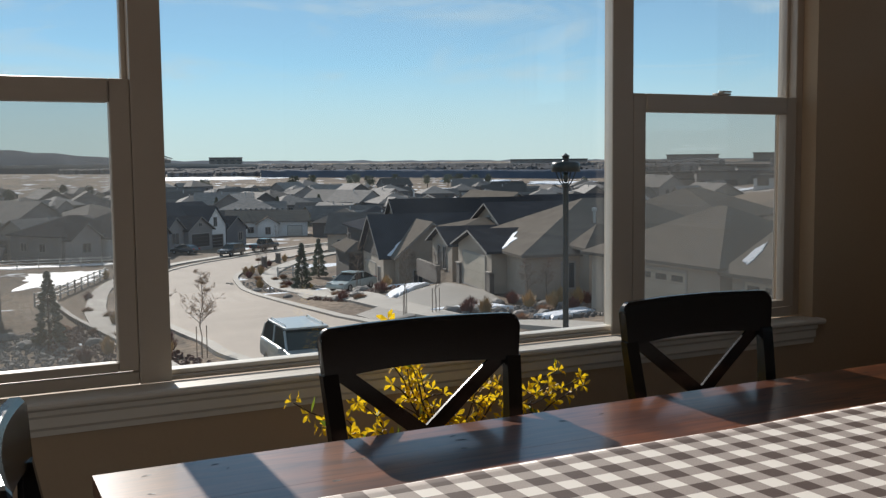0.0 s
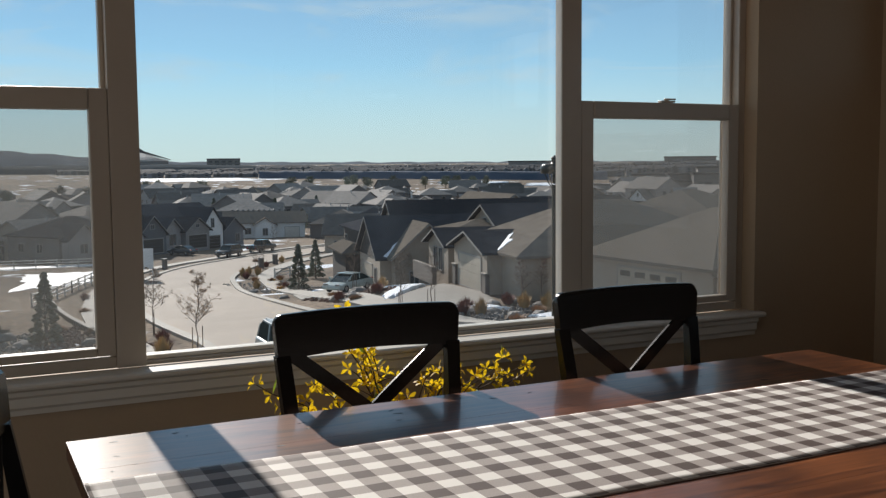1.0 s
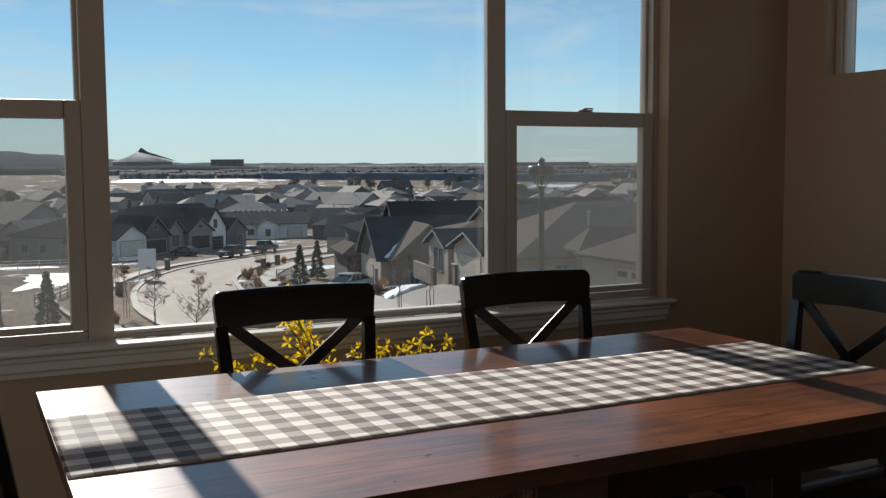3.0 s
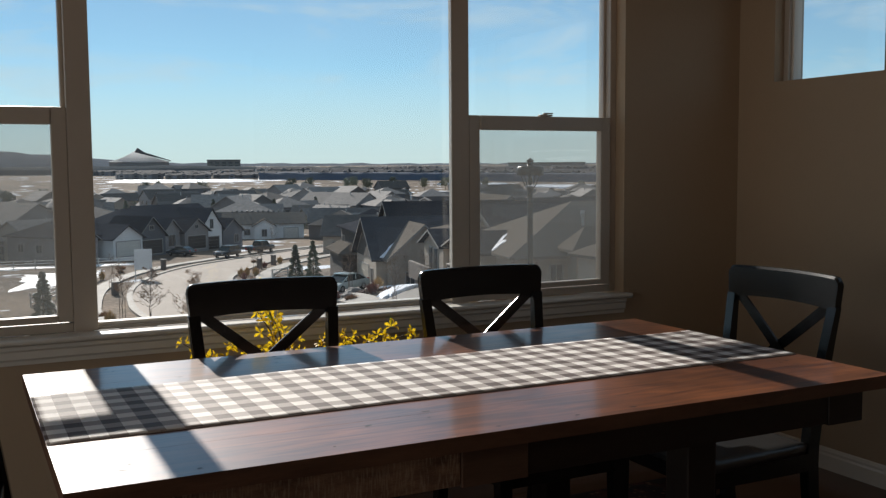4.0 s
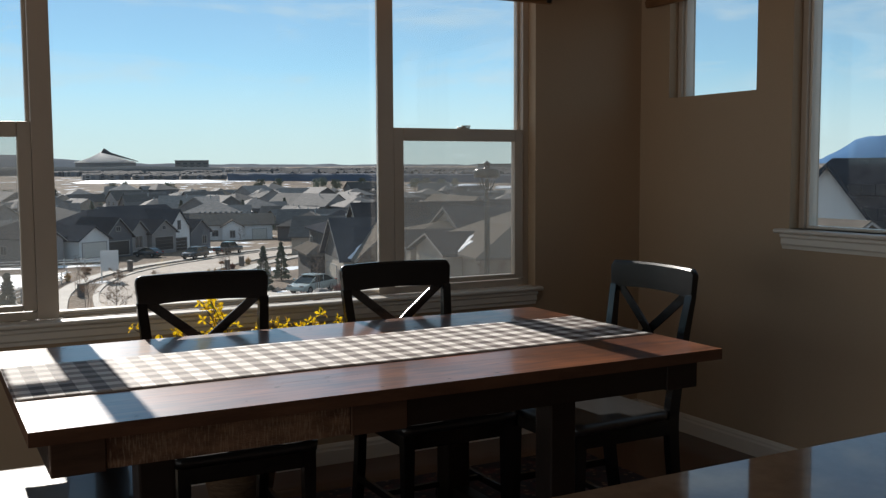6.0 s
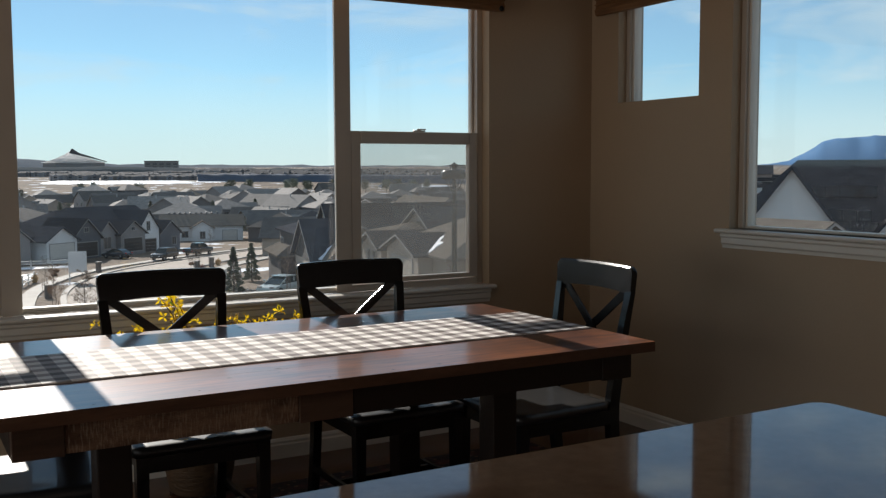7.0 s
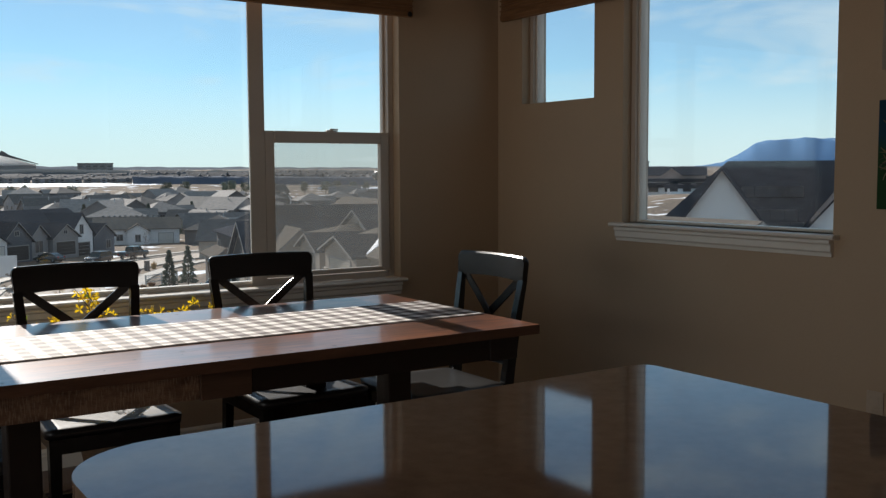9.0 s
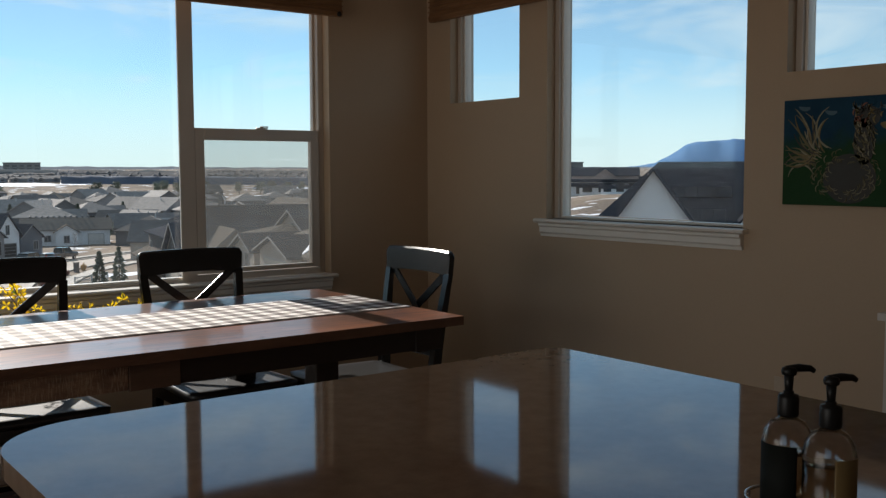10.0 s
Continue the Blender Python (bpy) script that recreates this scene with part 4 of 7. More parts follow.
def soap_bottle(name, at, turn, label_mat, text, arc):
    e = thing(name, pose(*at, 0, 0, turn) @ Matrix.Diagonal((0.87, 0.87, 0.968, 1)), text, "soap bottle", "soap bottles in the caddy")
    bm = bmesh.new()
    lathe(bm, [(0.027, 0), (0.030, 0.004), (0.030, 0.110), (0.0275, 0.122), (0.020, 0.132), (0.0115, 0.136), (0.0115, 0.143)], sides=28)
    part("bottle", bm, M_CLEAR, e, "clear plastic bottle", True)
    bm = bmesh.new()
    lathe(bm, [(0.026, 0.004), (0.0275, 0.006), (0.0275, 0.098), (0.026, 0.100)], sides=28)
    part("soap", bm, M_SOAP, e, "amber liquid soap", True)
    # label wrapped round the front half
    bm = bmesh.new()
    ring = []
    for k in range(19):
        a = radians(arc[0] + arc[1] * k / 18)
        ring.append([bm.verts.new((0.0304 * math.cos(a), 0.0304 * math.sin(a), z)) for z in (0.016, 0.110)])
    for a, b in zip(ring, ring[1:]):
        bm.faces.new((a[0], b[0], b[1], a[1]))
    r = bmesh.ops.extrude_face_region(bm, geom=bm.faces[:])
    for g in r["geom"]:
        if isinstance(g, bmesh.types.BMVert):
            g.co.x *= 1.008
            g.co.y *= 1.008
    part("label", bm, label_mat, e, "dark paper label", True)
    bm = bmesh.new()
    lathe(bm, [(0.0118, 0.138), (0.0126, 0.140), (0.0126, 0.158), (0.0115, 0.161), (0.0062, 0.162), (0.0062, 0.165)], sides=20)
    part("collar", bm, M_BLACKPL, e, "black pump collar", True)
    bm = bmesh.new()
    tube(bm, [(0, 0, 0.163), (0, 0, 0.183)], [0.0045, 0.0060], 10)
    lathe(bm, [(0.004, 0.181), (0.0085, 0.183), (0.0095, 0.187), (0.008, 0.1905), (0.003, 0.192)], sides=16)
    tube(bm, [(-0.004, 0, 0.188), (0.012, 0, 0.1900), (0.027, 0, 0.1890), (0.032, 0, 0.1860)], [0.0048, 0.0045, 0.0036, 0.003], 10)
    part("pump", bm, M_BLACKPL, e, "black plastic pump head", True)
    return e


M_SOAP = mat_clear("pale soap", (0.75, 0.62, 0.42), 0.1)
M_LABEL2 = mat("amber paper label", (0.22, 0.15, 0.06), 0.55, scale=40, fine=90, bump=0)
soap_bottle("soap_bottle", (-1.122, -4.138, 0.911), -30, M_LABEL, "clear hand soap bottle with dark label and black pump", (-203, 108))
soap_bottle("soap_bottle", (-1.131, -4.192, 0.911), -25, M_LABEL2, "clear dish soap bottle with amber label and black pump", (-112, 75))


def caddy():
    e = thing("wire_caddy", pose(-1.1255, -4.1665, 0.905, 0, 0, 83), "chrome wire caddy holding two pump bottles", "wire caddy")
    a, b = 0.072, 0.036
    for z, nm in ((0.050, "upper_rim"), (0.006, "lower_rim")):
        bm = bmesh.new()
        pts = []
        for k in range(41):
            t = k * math.tau / 40
            cx = (a - b) * (1 if math.cos(t) > 0 else -1)
            pts.append((cx + b * math.cos(t), b * math.sin(t), z))
        tube(bm, pts, 0.0018, 7, False)
        part(nm, bm, M_CHROME, e, smooth=True)
    for k in range(12):
        t = (k + 0.5) * math.tau / 12
        cx = (a - b) * (1 if math.cos(t) > 0 else -1)
        bm = bmesh.new()
        tube(bm, [(cx + b * math.cos(t), b * math.sin(t), 0.002), (cx + b * math.cos(t), b * math.sin(t), 0.050)], 0.0013, 6)
        part("wire", bm, M_CHROME, e)
    for k in range(5):
        x = -0.044 + 0.022 * k
        bm = bmesh.new()
        tube(bm, [(x, -0.033, 0.004), (x, 0.033, 0.004)], 0.0013, 6)
        part("base_wire", bm, M_CHROME, e)


caddy()


def bar_stool():
    """Dark stool beside the island with a rounded upright back."""
    e = thing("bar_stool", pose(-1.96, -3.42, 0, 0, 0, -90), "dark bar stool with a rounded back beside the island", "bar stool")
    bm = bmesh.new()
    lathe(bm, [(0.17, 0.60), (0.185, 0.61), (0.185, 0.635), (0.165, 0.648)], sides=28)
    part("seat", bm, M_DARKWOOD, e, smooth=True)
    bm = bmesh.new()
    pts = [(0.165 * math.cos(radians(a)), 0.17 * math.sin(radians(a))) for a in range(0, 181, 12)]
    prism(bm, [(x, 0.755 + z) for x, z in pts] + [(-0.15, 0.70), (0.15, 0.70)], "y", -0.185, -0.160)
    part("backrest", bm, M_DARKWOOD, e)
    for s in (-1, 1):
        bm = bmesh.new()
        tube(bm, [(s * 0.11, -0.15, 0.62), (s * 0.11, -0.173, 0.76)], 0.012, 8)
        part("back_spindle", bm, M_DARKWOOD, e)
        for q in (-1, 1):
            bm = bmesh.new()
            tube(bm, [(s * 0.11, q * 0.11, 0.61), (s * 0.17, q * 0.17, 0.0)], [0.017, 0.014], 8)
            part("leg", bm, M_DARKWOOD, e)
    bm = bmesh.new()
    tube(bm, [(0.155 * math.cos(k * math.tau / 24) * 1.25, 0.155 * math.sin(k * math.tau / 24) * 1.25, 0.22) for k in range(25)], 0.008, 6, False)
    part("foot_ring", bm, M_CHROME, e, smooth=True)


bar_stool()


# ---- on the side wall ----
def painting():
    """Canvas with brush strokes: blue above, green below, a dark olive shape with pale dashes between."""
    y0, y1, z0, z1 = -3.06, -2.462, 1.168, 1.570
    e = thing("painting", pose(RX, (y0 + y1) / 2, (z0 + z1) / 2), "unframed blue and green canvas painting with olive brush strokes", "painting")
    hw, hh = (y1 - y0) / 2, (z1 - z0) / 2
    bm = bmesh.new()
    box(bm, -0.030, 0.0, -hw, hw, -hh, hh, None, 0.003)
    part("canvas", bm, M_CANVAS, e)
    rng = random.Random(9)

    def stroke(y, z, length, angle, width, bend, material, name="brush_stroke", lift=0.0):
        bm = bmesh.new()
        top, bot = [], []
        for k in range(9):
            u = k / 8
            a = radians(angle) + bend * (u - 0.5)
            w = width * (math.sin(math.pi * (0.08 + 0.9 * u)) ** 0.6)
            cy = y + length * (u - 0.5) * math.cos(a)
            cz = z + length * (u - 0.5) * math.sin(a)
            top.append(bm.verts.new((-0.0315 - lift, cy - w * math.sin(a) / 2, cz + w * math.cos(a) / 2)))
            bot.append(bm.verts.new((-0.0315 - lift, cy + w * math.sin(a) / 2, cz - w * math.cos(a) / 2)))
        for k in range(8):
            bm.faces.new((top[k], top[k + 1], bot[k + 1], bot[k]))
        r = bmesh.ops.extrude_face_region(bm, geom=bm.faces[:])
        for g in r["geom"]:
            if isinstance(g, bmesh.types.BMVert):
                g.co.x = -0.0302
        return part(name, bm, material, e)
    # dark rounded mass
    for (cy, cz, ry, rz) in ((0.020, -0.100, 0.105, 0.092), (-0.035, 0.035, 0.042, 0.085), (-0.045, 0.125, 0.050, 0.040)):
        bm = bmesh.new()
        prism(bm, [(cy + ry * math.cos(k * math.tau / 28), cz + rz * math.sin(k * math.tau / 28)) for k in range(28)], "x", -0.0308, -0.0300)
        part("dark_oval", bm, M_PDARK, e)
    for k in range(110):
        a = rng.uniform(0, math.tau)
        rr = rng.uniform(0.55, 1.03)
        stroke(0.035 + 0.135 * rr * math.cos(a), -0.092 + 0.100 * rr * math.sin(a), rng.uniform(0.018, 0.034), math.degrees(a) + 90 + rng.uniform(-50, 50), 0.0032, 1.0, rng.choice((M_PPALE, M_POLIVE, M_POLIVE)), lift=0.0006)
    for k in range(34):
        a = radians(84 + 3.3 * k + rng.uniform(-4, 4))
        L = min(rng.uniform(0.07, 0.20), 0.135 / max(0.2, abs(math.cos(a))))
        o = rng.uniform(0.0, 0.04)
        stroke(0.150 - (0.5 * L + o * 0.3) * math.cos(a), -0.035 + (0.5 * L + o) * math.sin(a), L, 180 - math.degrees(a), 0.007, rng.uniform(-1.3, 1.3), rng.choice((M_PYEL, M_POLIVE, M_PDARK, M_PPALE)), lift=0.0004 + 0.00003 * k)
    for k in range(70):
        stroke(-0.035 + rng.uniform(-0.04, 0.04), 0.05 + rng.uniform(-0.06, 0.06), rng.uniform(0.02, 0.035), rng.uniform(40, 100), 0.005, 0.6, rng.choice((M_POLIVE, M_PPALE, M_PDARK)), lift=0.0007)
    for k in range(34):
        stroke(-0.045 + rng.uniform(-0.055, 0.055), 0.135 + rng.uniform(-0.02, 0.035), rng.uniform(0.02, 0.04), rng.uniform(30, 150), 0.006, 0.9, rng.choice((M_PRED, M_PDARK, M_PYEL, M_PDARK)), lift=0.0008)
    stroke(-0.125, 0.09, 0.06, 10, 0.028, 0.2, M_PYEL)
    for k in range(5):
        stroke(0.21 - 0.11 * k, 0.16 + rng.uniform(-0.02, 0.02), 0.05, rng.uniform(-15, 15), 0.016, 0.5, M_PPALEB)


def mat_canvas():
    m = mat("painted canvas", (0.010, 0.055, 0.095), 0.75, scale=9, fine=120, bump=0.25, dark=(0.005, 0.03, 0.06), spec=0.2)
    n, l = m.node_tree.nodes, m.node_tree.links
    b = n["Principled BSDF"]
    src = b.inputs["Base Color"].links[0].from_socket
    tc = n.new("ShaderNodeTexCoord")
    sp = n.new("ShaderNodeSeparateXYZ")
    l.new(tc.outputs["Object"], sp.inputs[0])
    no = n.new("ShaderNodeTexNoise")
    no.inputs["Scale"].default_value = 14
    l.new(tc.outputs["Object"], no.inputs["Vector"])
    ma = n.new("ShaderNodeMath")
    ma.operation = "MULTIPLY_ADD"
    ma.inputs[1].default_value = 0.16
    l.new(no.outputs["Fac"], ma.inputs[0])
    l.new(sp.outputs["Z"], ma.inputs[2])
    rp = n.new("ShaderNodeMapRange")
    rp.inputs["From Min"].default_value = 0.08
    rp.inputs["From Max"].default_value = 0.16
    l.new(ma.outputs[0], rp.inputs["Value"])
    mx = n.new("ShaderNodeMixRGB")
    mx.inputs["Color1"].default_value = (0.014, 0.052, 0.016, 1)
    l.new(rp.outputs["Result"], mx.inputs["Fac"])
    l.new(src, mx.inputs["Color2"])
    l.new(mx.outputs["Color"], b.inputs["Base Color"])
    return m


M_CANVAS = mat_canvas()
M_PDARK = mat("dark oil paint", (0.02, 0.018, 0.01), 0.45, bump=0.1)
M_POLIVE = mat("olive oil paint", (0.13, 0.11, 0.035), 0.45, bump=0.1)
M_PPALE = mat("cream oil paint", (0.27, 0.24, 0.14), 0.45, bump=0.1)
M_PPALEB = mat("pale blue oil paint", (0.06, 0.13, 0.17), 0.45, bump=0.1)
M_PYEL = mat("ochre oil paint", (0.19, 0.135, 0.035), 0.45, bump=0.1)
M_PRED = mat("rust oil paint", (0.18, 0.05, 0.02), 0.45, bump=0.1)
painting()


def outlet(y, z):
    e = thing("wall_outlet", pose(RX, y, z), "almond duplex wall outlet on the taupe wall", "wall outlet")
    bm = bmesh.new()
    box(bm, -0.006, 0, -0.035, 0.035, -0.057, 0.057, None, 0.002)
    part("cover_plate", bm, M_OUTLET, e)
    for s in (-1, 1):
        bm = bmesh.new()
        box(bm, -0.008, -0.006, -0.016, 0.016, s * 0.024 - 0.014, s * 0.024 + 0.014, None, 0.0008)
        part("socket", bm, M_OUTLET, e)


outlet(-2.464, 0.42)


def white_cabinet():
    e = thing("white_cabinet", pose(1.285, -3.42, 0), "low white painted cabinet with an overhanging top against the wall", "cabinet")
    bm = bmesh.new()
    box(bm, -0.085, 0.095, -0.44, 0.44, 0.0, 0.785, None, 0.003)
    part("body", bm, M_WHITE, e)
    bm = bmesh.new()
    box(bm, -0.102, 0.095, -0.46, 0.46, 0.785, 0.812, None, 0.004)
    part("top", bm, M_WHITE, e)
    for s in (-1, 1):
        bm = bmesh.new()
        box(bm, -0.097, -0.086, min(s * 0.01, s * 0.42), max(s * 0.01, s * 0.42), 0.08, 0.76, None, 0.003)
        d = part("door", bm, M_WHITE, e)
        bm = bmesh.new()
        lathe(bm, [(0.004, 0), (0.010, 0.010), (0.008, 0.016)], sides=12)
        k = part("knob", bm, M_CHROME, d, "small metal knob", True)
        k.matrix_basis = pose(-0.097, s * 0.05, 0.45, 0, -90, 0)


white_cabinet()


# ---- forsythia in a basket under the window ----
def forsythia():
    base = Vector((-0.88, -0.33, 0.0))
    e = thing("potted_forsythia", Matrix.Translation(base), "yellow blossoming forsythia branches in a woven basket by the wall", "flower arrangement")
    bm = bmesh.new()
    lathe(bm, [(0.11, 0), (0.125, 0.01), (0.15, 0.14), (0.155, 0.28), (0.162, 0.30), (0.150, 0.305), (0.14, 0.27)], sides=28)
    part("basket", bm, M_BASKET, e, "brown woven basket", True)
    rng = random.Random(21)
    tips = [(-0.40, 0.02, 0.72), (-0.36, -0.06, 0.68), (-0.30, 0.05, 0.66), (-0.24, 0.0, 0.71), (-0.20, -0.05, 0.64), (-0.13, 0.03, 0.91), (-0.12, -0.02, 0.86), (-0.16, 0.06, 0.84), (-0.08, 0.0, 0.80),
            (0.02, 0.04, 0.66), (0.10, -0.04, 0.72), (0.16, 0.02, 0.70), (0.22, 0.05, 0.69), (0.30, -0.03, 0.70), (0.36, 0.02, 0.72), (0.43, 0.0, 0.70), (0.46, 0.03, 0.67), (0.05, -0.08, 0.62), (-0.05, 0.08, 0.74), (0.26, -0.06, 0.62)]
    pet, lf = bmesh.new(), bmesh.new()

    def blossom(bm, p, out, size):
        out = out.normalized()
        u = out.orthogonal().normalized()
        v = out.cross(u)
        a0 = rng.uniform(0, math.tau)
        for k in range(4):
            a = a0 + k * math.tau / 4 + rng.uniform(-0.2, 0.2)
            d = (u * math.cos(a) + v * math.sin(a))
            s = d.cross(out)
            tip = p + d * size + out * size * rng.uniform(0.25, 0.6)
            mid = p + d * size * 0.55 + out * size * 0.42
            w = size * 0.24
            q = [bm.verts.new(c) for c in (p, mid - s * w, tip - s * w * 0.35, tip + s * w * 0.35, mid + s * w)]
            bm.faces.new(q)
    for tx, ty, tz in tips:
        tip = Vector((tx, ty, tz))
        root = Vector((rng.uniform(-0.05, 0.05), rng.uniform(-0.05, 0.05), 0.22))
        ctrl = root.lerp(tip, 0.45) + Vector((-(tx) * 0.25, 0, 0.16))
        pts = []
        for k in range(13):
            u = k / 12
            p = root * (1 - u) ** 2 + ctrl * 2 * u * (1 - u) + tip * u * u
            pts.append(p + Vector([rng.uniform(-1, 1) * 0.006 for _ in range(3)]))
        bm = bmesh.new()
        tube(bm, pts, [0.0042 * (1 - 0.7 * k / 12) for k in range(13)], 6)
        for _ in range(2):
            i = rng.randrange(6, 11)
            q = pts[i] + Vector((rng.uniform(-0.07, 0.07), rng.uniform(-0.05, 0.05), rng.uniform(-0.02, 0.06)))
            tube(bm, [pts[i], pts[i].lerp(q, 0.5) + Vector((0, 0, 0.006)), q], [0.0022, 0.0018, 0.001], 5)
            for _ in range(1):
                blossom(pet, q, Vector((rng.uniform(-1, 1), rng.uniform(-1, 1), rng.uniform(-0.6, 0.8))), rng.uniform(0.020, 0.030))
        part("branch", bm, M_TWIG, e)
        for k in range(6, 13):
            for _ in range((1 if k % 2 else 2) if k > 7 else 1):
                d = Vector((rng.uniform(-1, 1), rng.uniform(-1, 1), rng.uniform(-0.7, 0.8)))
                blossom(pet, pts[k] + d * 0.006, d, rng.uniform(0.018, 0.030))
            if rng.random() < 0.3:
                d = Vector((rng.uniform(-1, 1), rng.uniform(-1, 1), rng.uniform(0, 1))).normalized()
                s = d.orthogonal().normalized() * 0.007
                p = pts[k]
                lf.faces.new([lf.verts.new(c) for c in (p, p + d * 0.02 + s, p + d * 0.045, p + d * 0.02 - s)])
    part("blossoms", pet, M_YELLOW, e, "bright yellow four-petalled blossoms")
    part("leaves", lf, M_LEAF, e, "small green leaves")


forsythia()


# ---- the land outside ----
PROFILE_Y = [-60, 0, 20, 42, 52, 92, 140, 185, 280, 380, 450, 520, 600, 700, 1000, 1500, 4600]
PROFILE_Z = [-3.9, -4.2, -5.0, -7.6, -8.5, -10.6, -11.6, -12.6, -14.5, -14.2, -11.5, -8.5, -5.5, -3.0, 0, 5, 12]


def ease(a, b, v):
    s = min(1.0, max(0.0, (v - a) / (b - a)))
    return s * s * (3 - 2 * s)


def polar(az, r):
    return r * math.sin(radians(az)), r * math.cos(radians(az))


def ground_z(x, y):
    d = math.hypot(x * 0.6, y) if y > 0 else y
    z = float(np.interp(d, PROFILE_Y, PROFILE_Z))
    z += 0.07 * max(0, min(x, 45) - 4) * (1 - ease(50, 95, y))
    lot = ease(19.0, 25.5, x) * ease(33, 40, y) * (1 - ease(56, 66, y)) * (1 - ease(50, 62, x))
    z += (-6.9 - z) * lot
    az = math.degrees(math.atan2(x, max(y, 0.001)))
    z += 8.5 * ease(33, 48, az) * ease(60, 200, math.hypot(x, y)) * (1 - ease(500, 1200, math.hypot(x, y)))
    return z


def land():
    radii = [0.0] + [3 * 1.048 ** k for k in range(157)]
    seg = 300
    verts, faces = [(0, 0, ground_z(0, 0))], []
    for r in radii[1:]:
        for k in range(seg):
            a = k * math.tau / seg
            x, y = r * math.sin(a), r * math.cos(a)
            bumps = 0.10 * noise.noise((x * 0.15, y * 0.15, 0)) if r > 20 else 0.0
            bumps += ease(400, 900, r) * 2.5 * noise.noise((x * 0.004, y * 0.004, 3.0))
            verts.append((x, y, ground_z(x, y) + min(bumps, 0.05) if r < 300 else ground_z(x, y) + bumps))
    for k in range(seg):
        faces.append((0, 1 + k, 1 + (k + 1) % seg))
    for i in range(len(radii) - 2):
        o = 1 + i * seg
        for k in range(seg):
            faces.append((o + k, o + seg + k, o + seg + (k + 1) % seg, o + (k + 1) % seg))
    me = bpy.data.meshes.new("ground")
    me.from_pydata(verts, [], faces)
    me.materials.append(M_GROUND)
    for p in me.polygons:
        p.use_smooth = True
    tagged(new("ground", me), "winter ground of dry grass, mulch and snow patches", "ground", kind="structure")
    bm = bmesh.new()
    box(bm, LEFT - 0.2, RX + 0.17, BACK - 0.2, FY + 0.17, -4.6, -0.25)
    solid("foundation_wall", bm, M_STUCCO, "stucco lower storey under the room", "wall", "structure")


land()


def resample(pts, n):
    pts = [Vector((*p, 0)) for p in pts]
    # smooth curve through the points
    out = []
    m = len(pts) - 1
    for i in range(n + 1):
        t = i / n * m
        k = min(int(t), m - 1)
        u = t - k
        p0, p1, p2, p3 = pts[max(k - 1, 0)], pts[k], pts[k + 1], pts[min(k + 2, m)]
        out.append(0.5 * ((2 * p1) + (-p0 + p2) * u + (2 * p0 - 5 * p1 + 4 * p2 - p3) * u * u + (-p0 + 3 * p1 - 3 * p2 + p3) * u ** 3))
    return out


ROAD_L = resample([(6.5, -30), (7.2, 0), (8.0, 20), (8.6, 38), (9.5, 49), (9.6, 61), (10.2, 72), (11.1, 80), (13.4, 95.3), (16.6, 107), (20.9, 117.2), (26, 125.4), (31.2, 131.4), (39.2, 140.2), (48, 148.4), (56, 154.5), (75, 167), (100, 180)], 90)
ROAD_R = resample([(14.5, -30), (15.2, 0), (16.0, 20), (16.6, 38), (17.3, 49), (17.9, 60), (19.1, 71), (20.4, 80), (22.6, 93), (24.8, 103.5), (28.2, 112), (32.2, 119.5), (36.0, 125.4), (43.0, 134.0), (51, 141.5), (60, 147.5), (78, 159), (103, 172)], 90)


def strip(name, edge_a, edge_b, lift, material, label, category, n=5, thick=0.5):
    bm = bmesh.new()
    rows = []
    for a, b in zip(edge_a, edge_b):
        row = []
        for k in range(n + 1):
            p = a.lerp(b, k / n)
            row.append(bm.verts.new((p.x, p.y, ground_z(p.x, p.y) + lift)))
        rows.append(row)
    for r0, r1 in zip(rows, rows[1:]):
        for k in range(n):
            bm.faces.new((r0[k], r0[k + 1], r1[k + 1], r1[k]))
    r = bmesh.ops.extrude_face_region(bm, geom=bm.faces[:])
    for g in r["geom"]:
        if isinstance(g, bmesh.types.BMVert):
            g.co.z -= thick
    solid(name, bm, material, label, category, "structure")


def offset(line, d):
    out = []
    for i, p in enumerate(line):
        t = (line[min(i + 1, len(line) - 1)] - line[max(i - 1, 0)]).normalized()
        out.append(p + Vector((t.y, -t.x, 0)) * d)
    return out


strip("road", ROAD_L, ROAD_R, 0.08, M_ROAD, "pale weathered asphalt street curving downhill", "road", 8)
strip("kerb", offset(ROAD_L, -0.55), ROAD_L, 0.20, M_CONC, "concrete kerb along the street", "kerb", 1)
strip("kerb", ROAD_R, offset(ROAD_R, 0.55), 0.20, M_CONC, "concrete kerb along the street", "kerb", 1)
strip("pavement", offset(ROAD_L, -4.2), offset(ROAD_L, -2.6), 0.17, M_CONC, "concrete pavement beside the street", "pavement", 2)
strip("pavement", offset(ROAD_R, 3.0), offset(ROAD_R, 4.8), 0.17, M_CONC, "concrete pavement beside the street", "pavement", 2)


